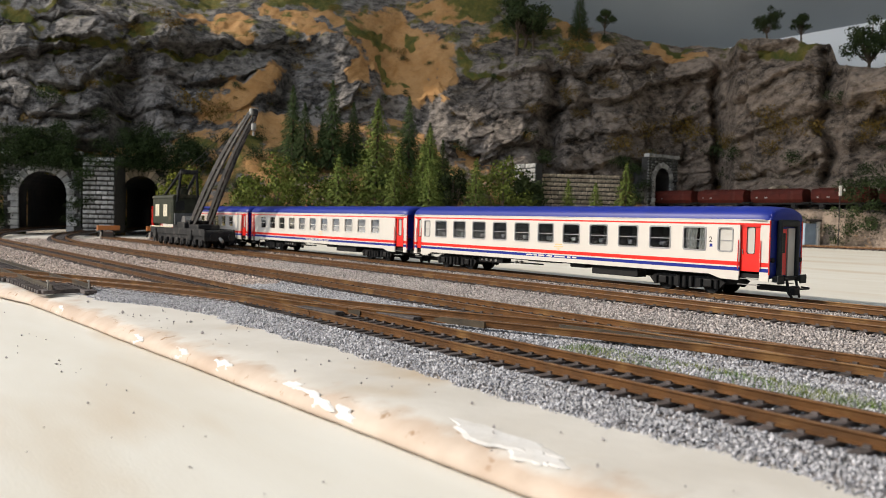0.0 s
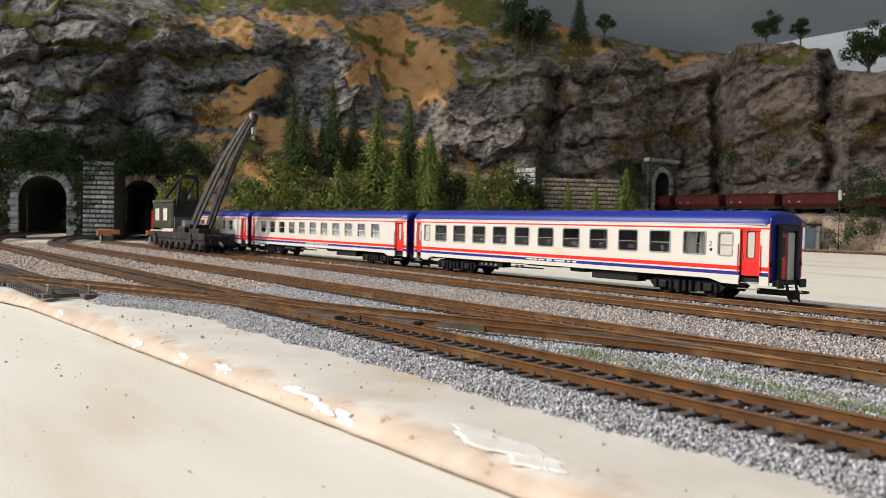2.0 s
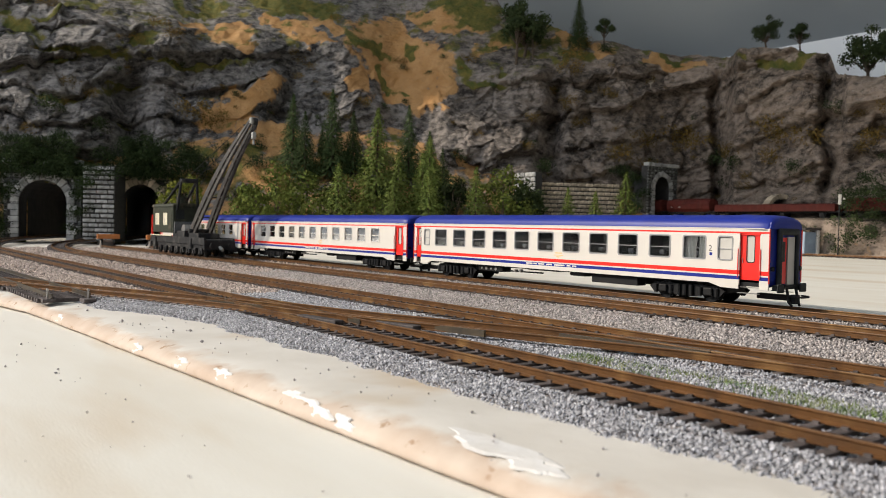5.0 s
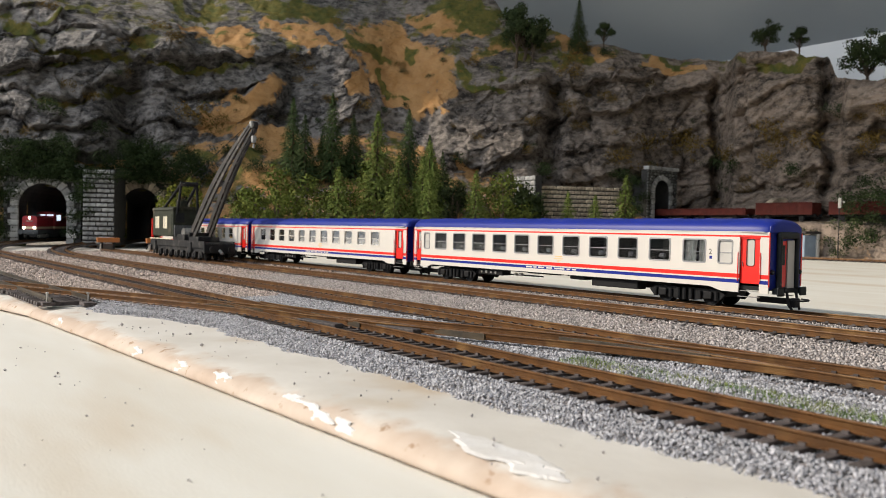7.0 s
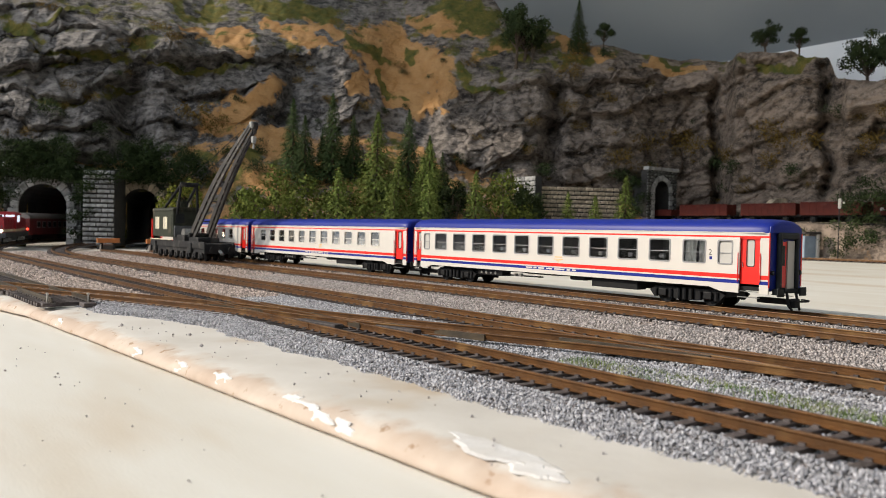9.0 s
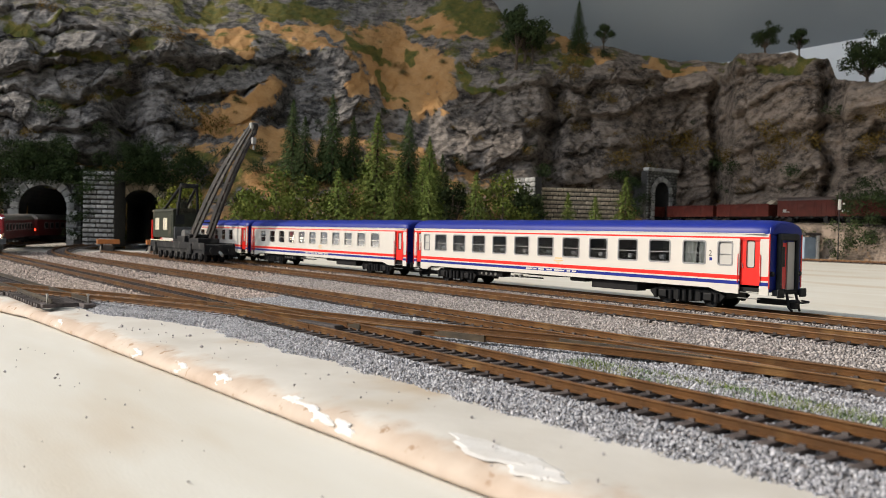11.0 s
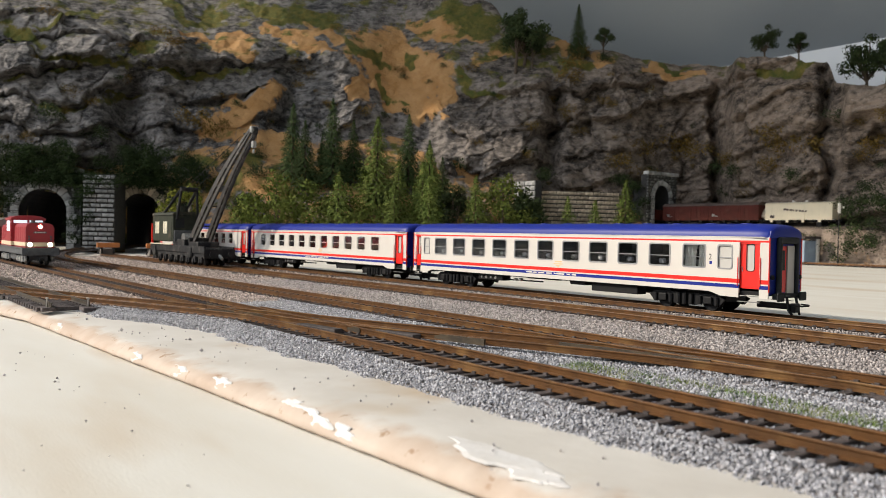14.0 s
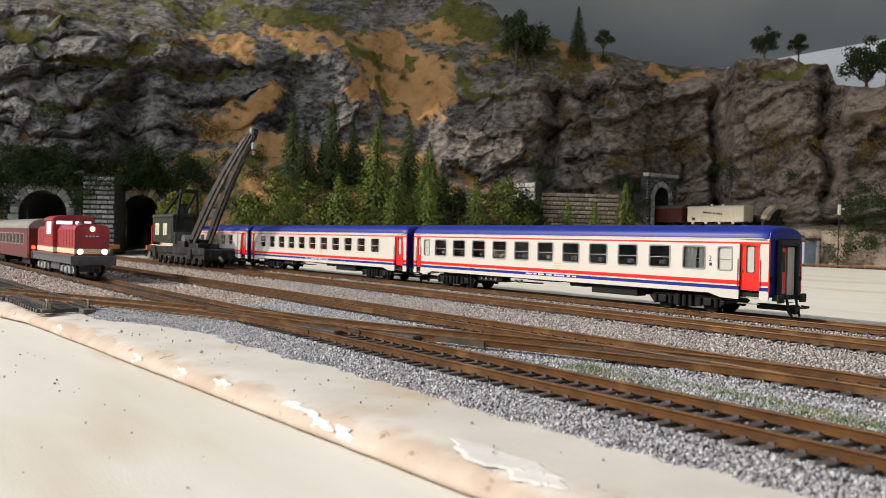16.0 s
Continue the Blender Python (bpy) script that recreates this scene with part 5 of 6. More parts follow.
def build_maroon_coach():
    L = 218.0
    co = thing("maroon_coach", Matrix(), "maroon passenger coach with grey arched roof behind the locomotive", "railway coach", "train out of the tunnel")
    h = L / 2
    part("body", hood(bmesh.new(), -h, h, 16, 10, 38, 1.0), COACH_MAROON, co)
    prof = [(-16.4, 37.6)] + [(-16.4 * math.cos(math.pi * i / 12), 38 + 9 * math.sin(math.pi * i / 12)) for i in range(13)] + [(16.4, 37.6)]
    bm = extrude_x(bmesh.new(), prof, -h - 0.5, h + 0.5)
    bmesh.ops.recalc_face_normals(bm, faces=bm.faces)
    roof = part("roof", bm, ROOF_GREY, co, "matt grey arched roof")
    for d in (-1, 1):
        end = part("end_wall", B(min(d * h, d * (h + 0.4)), max(d * h, d * (h + 0.4)), -15.4, 15.4, 10, 38), COACH_MAROON, co)
        part("gangway", B(min(d * h, d * (h + 4)), max(d * h, d * (h + 4)), -7, 7, 11, 35, r=1.0), RUBBER, end)
        part("coupler", B(min(d * h, d * (h + 8)), max(d * h, d * (h + 8)), -2, 2, 4.5, 8), BLACK, co)
        for s in (-1, 1):
            part("tail_lamp", tube(bmesh.new(), (d * h, s * 12, 20), (d * (h + 1.2), s * 12, 20), 1.8), LAMP_RED if d > 0 else BLACK, end, "red lamp")
    for s in (-1, 1):
        for i in range(9):
            x = -h + 18 + i * (L - 36) / 9
            w = part("window", B(x, x + 13, s * 16 - 0.3, s * 16 + 0.3, 22, 33, r=0.25), GREY_FRAME, co)
            part("pane", B(x + 1, x + 12, s * 16 - 0.4, s * 16 + 0.4, 23, 32), RUBBER, w)
        for d in (-1, 1):
            part("door", B(min(d * (h - 13), d * (h - 4)), max(d * (h - 13), d * (h - 4)), s * 16 - 0.3, s * 16 + 0.3, 11, 36), COACH_MAROON, co)
    for xc in (-h + 36, h - 36):
        bg = part("bogie", B(xc - 20, xc + 20, -12, 12, 3.4, 9.6, r=1.0), BLACK, co)
        for xx in (xc - 13, xc + 13):
            bm = bmesh.new()
            for s in (-1, 1):
                tube(bm, (xx, s * 7.2, 5.3), (xx, s * 9.8, 5.3), 5.3, n=20)
            part("wheelset", bm, BLACK, bg)
    return co


LOCO = build_loco()
TRAIL_1 = build_maroon_coach()
TRAIL_2 = copy_thing(TRAIL_1, Matrix())

# ---------------------------------------------------------------- goods train of the upper line
WAGON_RED = material("oxide_red", (0.095, 0.015, 0.009), (0.07, 0.012, 0.008), 70, 0.7, spec=0.25, grime=(0.11, 0.03, 0.02), grime_scale=60)
WAGON_BROWN = material("red_brown_van", (0.085, 0.018, 0.012), (0.065, 0.015, 0.01), 70, 0.7, spec=0.25, grime=(0.09, 0.03, 0.02), grime_scale=60)
WAGON_WHITE = material("ivory_van", (0.72, 0.63, 0.46), (0.68, 0.6, 0.44), 70, 0.5)
VAN_ROOF = material("dark_van_roof", (0.06, 0.045, 0.04), (0.09, 0.06, 0.05), 80, 0.7)


def running_gear(wg, L):
    part("underframe", B(-L / 2 + 2, L / 2 - 2, -9, 9, 9.0, 12.2), BLACK, wg)
    for x in (-L * 0.3, L * 0.3):
        bm = tube(bmesh.new(), (x, -9, 5.6), (x, 9, 5.6), 0.8)
        for s in (-1, 1):
            tube(bm, (x, s * 7.2, 5.6), (x, s * 9.8, 5.6), 5.6, n=18)
        ax = part("wheelset", bm, BLACK, wg)
        for s in (-1, 1):
            part("axle_box", B(x - 4, x + 4, s * 11 - 1, s * 11 + 1, 3.6, 9.6, r=0.5), BLACK, ax)
    for d in (-1, 1):
        part("coupler", B(min(d * L / 2, d * (L / 2 + 5)), max(d * L / 2, d * (L / 2 + 5)), -1.8, 1.8, 5, 8), BLACK, wg)
        for s in (-1, 1):
            part("buffer", tube(bmesh.new(), (d * L / 2, s * 10, 11), (d * (L / 2 + 4.5), s * 10, 11), 2.2), BLACK, wg)


def marks(wg, L, z, mat, spots):
    for a, w, h in spots:
        part("lettering", B(a, a + w, -15.75, -15.5, z, z + h), mat, wg, "illegible pale marking")


def closed_van(L, body, roof_m, label, white=False):
    wg = thing("goods_wagon", Matrix(), label, "goods wagon", "goods train")
    running_gear(wg, L)
    part("body", hood(bmesh.new(), -L / 2, L / 2, 15.3, 12, 40, 0.6), body, wg)
    prof = [(-16.0, 39.6)] + [(-16.0 * math.cos(math.pi * i / 10), 40 + (3.5 if white else 6.0) * math.sin(math.pi * i / 10)) for i in range(11)] + [(16.0, 39.6)]
    bm = extrude_x(bmesh.new(), prof, -L / 2 - 0.6, L / 2 + 0.6)
    bmesh.ops.recalc_face_normals(bm, faces=bm.faces)
    roof = part("roof", bm, roof_m, wg)
    for s in (-1, 1):
        for i in range(13):
            x = -L / 2 + 3 + i * (L - 6) / 12
            part("rib", B(x - 0.4, x + 0.4, s * 15.3 - 0.35, s * 15.3 + 0.35, 12.5, 39.4), body, wg)
        part("sliding_door", B(-13, 13, s * 15.5 - 0.4, s * 15.5 + 0.4, 12.6, 38.6, r=0.2), body, wg)
        for x in (-L * 0.42, -L * 0.18, L * 0.06, L * 0.30):
            part("step", B(x, x + 5, s * 14.5 - 1, s * 14.5 + 1, 8.0, 12.2), body if white else BLACK, wg)
    if white:
        for x in (-14, 10):
            part("roof_vent", tube(bmesh.new(), (x, -4, 43), (x, -4, 46.2), 2.4), WHITE, roof)
        bm = bmesh.new()
        for i, w in enumerate((5, 4, 5, 3, 4, 5, 4, 3)):
            box(bm, -26 + i * 5.6, -26 + i * 5.6 + w, -15.98, -15.7, 29.0 - i * 0.55, 32.2 - i * 0.55)
        part("lettering", bm, VAN_ROOF, wg, "illegible dark lettering")
        part("placard", B(-L / 2 + 10, -L / 2 + 18, -15.98, -15.6, 15.5, 20.5), VAN_ROOF, wg)
    else:
        marks(wg, L, 19, STEEL, ((-L * 0.4, 6, 5), (-L * 0.36, 8, 1.6)))
    return wg


def open_wagon(L, z1, label, load=False):
    wg = thing("goods_wagon", Matrix(), label, "goods wagon", "goods train")
    running_gear(wg, L)
    for s in (-1, 1):
        sd = part("side_wall", B(-L / 2, L / 2, s * 15.2 - 0.7, s * 15.2 + 0.7, 12, z1, r=0.3), WAGON_RED, wg)
        for i in range(9):
            x = -L / 2 + 4 + i * (L - 8) / 8
            part("stanchion", B(x - 0.8, x + 0.8, s * 15.8 - 0.5, s * 15.8 + 0.5, 12, z1 - 0.6), WAGON_RED, sd)
        part("top_rail", B(-L / 2, L / 2, s * 15.6 - 0.9, s * 15.6 + 0.9, z1 - 0.6, z1 + 0.8, r=0.2), WAGON_RED, sd)
    for d in (-1, 1):
        part("end_wall", B(min(d * L / 2, d * (L / 2 - 1.4)), max(d * L / 2, d * (L / 2 - 1.4)), -14.4, 14.4, 12, z1), WAGON_RED, wg)
    part("wagon_floor", B(-L / 2 + 1.5, L / 2 - 1.5, -14.4, 14.4, 12, 13.4), BLACK, wg)
    if load:
        bm = bmesh.new()
        grid_sheet(bm, span(-L / 2 + 1.6, L / 2 - 1.6, 24), span(-14.2, 14.2, 8), lambda x, y: (x, y, z1 - 3 + 3.4 * (1 - (y / 14.2) ** 2) + 1.2 * nz(x, y, 2, 0.3)))
        part("load", bm, ROOF_GREY, wg, "heaped grey mineral load")
    marks(wg, L, 15, STEEL, ((-L * 0.40, 4, 3), (-L * 0.28, 5, 3), (L * 0.3, 4, 2.5)))
    return wg


def hopper(L, label):
    """Covered hopper with a rounded, in-drawn top."""
    wg = thing("goods_wagon", Matrix(), label, "goods wagon", "goods train")
    running_gear(wg, L)
    prof = [(-10, 12), (10, 12), (14.8, 18), (15.4, 27), (13.6, 33), (8, 36), (-8, 36), (-13.6, 33), (-15.4, 27), (-14.8, 18)]
    bm = extrude_x(bmesh.new(), prof, -L / 2 + 4, L / 2 - 4)
    bmesh.ops.recalc_face_normals(bm, faces=bm.faces)
    part("body", bm, WAGON_RED, wg)
    for i in range(8):
        x = -L / 2 + 8 + i * (L - 16) / 7
        bm = extrude_x(bmesh.new(), [(y * 1.03, z) for y, z in prof], x - 0.6, x + 0.6)
        part("rib", bm, WAGON_RED, wg)
    part("roof_hatch", B(-L / 2 + 12, L / 2 - 12, -5, 5, 35.8, 37.4, r=0.5), WAGON_RED, wg)
    for d in (-1, 1):
        part("platform", B(min(d * L / 2, d * (L / 2 - 6)), max(d * L / 2, d * (L / 2 - 6)), -13, 13, 12, 13.2), BLACK, wg)
    marks(wg, L, 20, STEEL, ((-L * 0.36, 3, 2.5), (-L * 0.2, 5, 2)))
    return wg


white_van = closed_van(122, WAGON_WHITE, WAGON_WHITE, "ivory-white refrigerator van, last of the goods train", True)
van_a = closed_van(108, WAGON_BROWN, VAN_ROOF, "red-brown covered van with dark roof")
van_b = copy_thing(van_a, Matrix())
open_a = open_wagon(106, 34, "oxide-red open wagon heaped with grey load", True)
open_b = open_wagon(106, 33, "oxide-red open wagon with ribbed sides")
open_c = copy_thing(open_b, Matrix())
low_a = open_wagon(120, 24, "low-sided oxide-red flat wagon")
low_b = copy_thing(low_a, Matrix())
hop_a = hopper(106, "oxide-red covered hopper wagon with rounded top")
GOODS = [(white_van, -381, 0), (van_a, -509, 0), (van_b, -612, 0), (open_a, -736, 0), (open_b, -850, 0), (open_c, -985, 0), (low_a, -1118, 0), (low_b, -1228, 0), (hop_a, -1350, 0)]
GOODS += [(copy_thing(hop_a, Matrix()), -1350 - 113.5 * k, 0) for k in range(1, 6)]
# ---------------------------------------------------------------- breakdown crane and buffer stops
CRANE_GREEN = material("olive_crane", (0.02, 0.024, 0.015), (0.03, 0.035, 0.022), 120, 0.65, spec=0.25, grime=(0.08, 0.065, 0.045), grime_scale=60)
CRANE_DARK = material("dark_crane_frame", (0.011, 0.0115, 0.013), (0.022, 0.022, 0.023), 120, 0.65, spec=0.25, grime=(0.07, 0.066, 0.06), grime_scale=70)
JIB = material("weathered_jib", (0.018, 0.016, 0.015), (0.04, 0.034, 0.03), 90, 0.55, grime=(0.12, 0.1, 0.085), grime_scale=110, grime_at=0.58)
IVORY = material("ivory_pane", (0.72, 0.66, 0.5), (0.68, 0.62, 0.46), 80, 0.5)
ORANGE = material("orange_beam", (0.55, 0.20, 0.05), (0.48, 0.17, 0.045), 90, 0.6)


def build_crane():
    cr = thing("railway_crane", UV @ at_mm(-392, T3), "dark green railway crane with raised brown lattice jib", "railway crane")
    ch = part("chassis", B(-76, 98, -15.5, 15.5, 9, 19, r=1.0), CRANE_DARK, cr, "grimy dark grey chassis")
    for s in (-1, 1):
        part("side_beam", B(-78, 100, s * 15.8 - 1, s * 15.8 + 1, 13, 20.5, r=0.4), CRANE_DARK, ch)
        part("step_board", B(-76, 0, s * 17.4 - 0.7, s * 17.4 + 0.7, 20.6, 21.6), IVORY, ch, "pale edge board")
        for i in range(9):
            x = -66 + i * 19
            bm = B(x - 5, x + 5, s * 14.4 - 1.6, s * 14.4 + 1.6, 3.0, 9.5, r=0.8)
            tube(bm, (x, s * 15.5, 5.2), (x, s * 16.8, 5.2), 2.4)
            part("axle_box", bm, CRANE_DARK, ch)
        for x in (-60, 60):
            part("outrigger", B(x - 5, x + 5, s * 17 - 1.6, s * 17 + 1.6, 8, 19, r=0.8), CRANE_DARK, ch)
    for i in range(9):
        x = -66 + i * 19
        bm = bmesh.new()
        for s in (-1, 1):
            tube(bm, (x, s * 7.2, 5.0), (x, s * 9.8, 5.0), 5.0, n=18)
        part("wheelset", bm, BLACK, ch)
    for d, e in ((-1, -76), (1, 98)):
        beam = part("buffer_beam", B(min(e, e + d * 3), max(e, e + d * 3), -17, 17, 8, 18, r=0.5), CRANE_DARK, ch)
        for s in (-1, 1):
            bm = tube(bmesh.new(), (e + d * 3, s * 10, 12.5), (e + d * 8, s * 10, 12.5), 1.4)
            tube(bm, (e + d * 8, s * 10, 12.5), (e + d * 9, s * 10, 12.5), 3.0, n=16)
            part("buffer", bm, CRANE_DARK, beam)
    part("coupling", tube(bmesh.new(), (101, 0, 11), (108, 0, 8), 1.6, n=10), BOGIE_GREY, ch, "pale steel coupling")
    part("marker_post", B(-79, -76.6, -15.6, -13.4, 20.6, 45), RED, ch, "thin red marker post")
    part("turntable", tube(bmesh.new(), (0, 0, 19), (0, 0, 24), 15, n=28), CRANE_DARK, cr)
    # house on the turntable
    ho = part("house", B(-73, 0, -16, 16, 24, 55, r=1.2), CRANE_GREEN, cr, "dark olive machine house")
    prof = [(-17, 54.5), (17, 54.5), (15.5, 57), (8, 58.6), (-8, 58.6), (-15.5, 57)]
    part("house_roof", extrude_x(bmesh.new(), prof, -74, 1), CRANE_GREEN, ho)
    for s in (-1, 1):
        for x in (-55, -26):
            w = part("window", B(x - 6.4, x + 6.4, s * 16.2 - 0.4, s * 16.2 + 0.4, 33, 47, r=0.3), IVORY, ho, "pale ivory window")
            part("glazing_bar", B(x - 0.4, x + 0.4, s * 16.7 - 0.25, s * 16.7 + 0.25, 33.4, 46.6), GREY_FRAME, w)
        part("house_door", B(-12, -3, s * 16.1 - 0.4, s * 16.1 + 0.4, 25, 50, r=0.3), CRANE_GREEN, ho)
    part("front_window", B(-0.2, 0.5, -13, -3, 40, 51), RUBBER, ho)
    part("front_panel", B(-0.2, 3, -15, 15, 24, 37, r=0.5), FRAME_GREY, ho)
    part("boiler", tube(bmesh.new(), (-30, 4, 58), (-30, 4, 66), 6, n=20), CRANE_GREEN, ho)
    # jib: two curved side girders with lattice between
    def jib_at(k):
        x = 44 + 138 * k
        z = 26 + 109 * k + 8 * math.sin(math.pi * k)
        return x, z
    jib = part("jib_foot", tube(bmesh.new(), (44, -13, 27), (44, 13, 27), 2.4), CRANE_DARK, cr)
    n = 12
    for s in (-1, 1):
        bm = bmesh.new()
        prev = None
        for i in range(n + 1):
            k = i / n
            x, z = jib_at(k)
            half = (5.6 + 3.6 * math.sin(math.pi * min(1, 0.12 + 0.88 * k))) * (1 - 0.5 * k)
            y = s * (9.0 - 6.0 * k)
            ring = [bm.verts.new((x - 0.68 * o, y + w, z + 0.74 * o)) for o, w in ((half, -0.9), (half, 0.9), (half * 0.1, 0.9), (half * 0.1, -0.9))]
            ring2 = [bm.verts.new((x - 0.68 * o, y + w, z + 0.74 * o)) for o, w in ((-half * 0.35, -0.9), (-half * 0.35, 0.9), (-half, 0.9), (-half, -0.9))]
            if prev:
                for r0, r1 in ((prev[0], ring), (prev[1], ring2)):
                    for j in range(4):
                        bm.faces.new((r0[j], r0[(j + 1) % 4], r1[(j + 1) % 4], r1[j]))
            prev = (ring, ring2)
        bmesh.ops.recalc_face_normals(bm, faces=bm.faces)
        gd = part("jib_girder", bm, JIB, jib, "curved weathered brown girder")
        for i in range(n):
            bm = bmesh.new()
            k0, k1 = i / n, (i + 1) / n
            pts = []
            for k, sg in ((k0, 1), (k1, -1)) if i % 2 else ((k0, -1), (k1, 1)):
                x, z = jib_at(k)
                half = (5.4 + 3.6 * math.sin(math.pi * min(1, 0.12 + 0.88 * k))) * (1 - 0.5 * k)
                pts.append((x - 0.68 * half * sg, s * (9.0 - 6.0 * k), z + 0.74 * half * sg))
            tube(bm, pts[0], pts[1], 0.9, n=6)
            gd_b = new("lattice_bar", finish(bm, "lattice_bar", JIB))
            gd_b.parent = jib
    for i in range(1, n, 2):
        x, z = jib_at(i / n)
        y = 9.0 - 6.0 * i / n
        part("cross_tie", tube(bmesh.new(), (x - 5, -y, z + 5), (x - 5, y, z + 5), 0.8, n=6), JIB, jib)
    tx, tz = jib_at(1.0)
    part("head_sheave", tube(bmesh.new(), (tx + 2, -2.4, tz), (tx + 2, 2.4, tz), 3.6, n=20), CRANE_DARK, jib, "grey head sheave")
    part("head_frame", B(tx - 2.5, tx + 3, -3.6, 3.6, tz - 3, tz + 4, r=0.8), BOGIE_GREY, jib, "pale grey jib head")
    bm = bmesh.new()
    for s in (-1, 1):
        tube(bm, (tx + 4, s * 2, tz), (tx + 1, s * 2, tz - 10), 0.35, n=6)
    part("hoist_rope", bm, BLACK, jib)
    bm = B(tx - 1.6, tx + 3.6, -2, 2, tz - 17, tz - 10, r=1.2)
    tube(bm, (tx + 1, 0, tz - 18), (tx + 1, 0, tz - 22), 1.0)
    part("hook_block", bm, BOGIE_GREY, jib, "steel hook block")
    # gantry and stay ropes
    for s in (-1, 1):
        part("gantry_leg", tube(bmesh.new(), (-45, s * 12, 56), (6, s * 9, 84), 1.6, n=8), BLACK, cr)
        part("gantry_strut", tube(bmesh.new(), (6, s * 9, 84), (2, s * 12, 50), 1.6, n=8), BLACK, cr)
        part("stay_rope", tube(bmesh.new(), (6, s * 6, 84), (tx - 20, s * 4, tz - 4), 0.35, n=6), BLACK, cr)
    part("gantry_head", tube(bmesh.new(), (6, -10, 84), (6, 10, 84), 2.6, n=14), CRANE_DARK, cr)
    part("winch", tube(bmesh.new(), (14, -9, 28), (14, 9, 28), 6, n=20), STEEL, cr, "grey winch drum")
    part("front_gear", B(4, 30, -13, 13, 19, 27, r=1.0), CRANE_DARK, cr)
    part("counter_box", B(40, 70, -12, 12, 19, 25, r=1.0), CRANE_DARK, cr)
    return cr


build_crane()


def buffer_stop(m):
    bs = thing("buffer_stop", m, "buffer stop with an orange beam on dark supports", "buffer stop", "buffer stops")
    part("beam", B(-2, 3, -16, 16, 9.5, 16.5, r=0.6), ORANGE, bs, "worn orange cross beam")
    for s in (-1, 1):
        bm = tube(bmesh.new(), (-1, s * 8.5, 0), (-1, s * 8.5, 10), 1.4)
        tube(bm, (-24, s * 8.5, 0), (-3, s * 8.5, 12), 1.2)
        part("support", bm, CRANE_DARK, bs)
    part("backing", B(-14, -4, -9, 9, -4, 8, r=2.0), ROOF_GREY, bs)
    return bs


buffer_stop(UV @ at_mm(-728, T3))
buffer_stop(UV @ at_mm(-690, T4))
# ---------------------------------------------------------------- trees, shrubs and ivy
def leaf_material(name, a, b):
    return material(name, a, b, 120, 0.8, island=0.28, per_object=0.25, spec=0.1)


FIR = leaf_material("fir_needles", (0.04, 0.066, 0.024), (0.07, 0.095, 0.034))
FIR_LIGHT = leaf_material("light_fir_needles", (0.095, 0.135, 0.03), (0.15, 0.175, 0.045))
LEAF = leaf_material("green_leaves", (0.075, 0.105, 0.02), (0.13, 0.145, 0.032))
LEAF_DARK = leaf_material("dark_leaves", (0.026, 0.04, 0.017), (0.045, 0.06, 0.022))
LEAF_BROWN = leaf_material("ochre_shrub", (0.19, 0.115, 0.03), (0.10, 0.075, 0.022))
IVY = leaf_material("ivy_leaves", (0.014, 0.026, 0.01), (0.03, 0.045, 0.014))
YELLOW = leaf_material("yellow_green_leaves", (0.20, 0.20, 0.03), (0.14, 0.17, 0.03))
BARK = material("bark", (0.08, 0.055, 0.035), (0.05, 0.035, 0.025), 300, 0.85, bump=0.4, bump_scale=500)
BARK_PALE = material("pale_bark", (0.42, 0.38, 0.32), (0.3, 0.26, 0.2), 300, 0.85)


def leaf_mesh(name, centres, normals, sizes, mat, rng, long=1.3):
    """Many small folded leaves as one mesh."""
    n = len(centres)
    nrm = normals / np.maximum(np.linalg.norm(normals, axis=1), 1e-6)[:, None]
    r = rng.normal(size=(n, 3))
    a = np.cross(nrm, r)
    a /= np.maximum(np.linalg.norm(a, axis=1), 1e-6)[:, None]
    b = np.cross(nrm, a)
    s = sizes[:, None]
    c = centres
    pts = np.stack([c - a * s * long, c - b * s * 0.6 + nrm * s * 0.25, c + a * s * long, c + b * s * 0.6 + nrm * s * 0.25], 1)
    faces = np.arange(n * 4).reshape(n, 4)
    return tri_mesh(name, pts.reshape(-1, 3), np.concatenate([faces[:, [0, 1, 2]], faces[:, [0, 2, 3]]]), mat)


def conifer(h, r, mat, seed, label):
    """A dense cone of small needle tufts on drooping whorls, with a pointed tip."""
    rng = np.random.default_rng(seed)
    tr = thing("conifer_tree", Matrix(), label, "tree", "conifers")
    part("trunk", tube(bmesh.new(), (0, 0, -4), (0, 0, h * 0.9), 0.022 * h, 0.004 * h, 8), BARK, tr)
    cs, ns, ss = [], [], []
    levels = int(h / 2.7)
    for i in range(levels):
        k = i / (levels - 1)
        z = h * (0.06 + 0.94 * k)
        rad = r * (1 - k) ** 0.8 * (0.86 + 0.28 * rng.random()) + 0.4
        arms = int(7 + 13 * (1 - k))
        off = rng.random() * 6.28
        for j in range(arms):
            t = off + 6.283 * j / arms + rng.normal(0, 0.12)
            reach = rad * rng.uniform(0.72, 1.1)
            for q in np.linspace(0.35, 1.0, max(3, int(reach / 2.4))):
                d = reach * q
                for _ in range(2):
                    cs.append((d * math.cos(t) + rng.normal(0, 0.5), d * math.sin(t) + rng.normal(0, 0.5), z - d * 0.36 + rng.normal(0, 0.5)))
                    ns.append((0.9 * math.cos(t) + rng.normal(0, 0.4), 0.9 * math.sin(t) + rng.normal(0, 0.4), 0.8))
                    ss.append(rng.uniform(0.8, 1.5))
    ob = new("crown", leaf_mesh("crown", np.array(cs), np.array(ns), np.array(ss), mat, rng))
    ob.parent = tr
    return tr


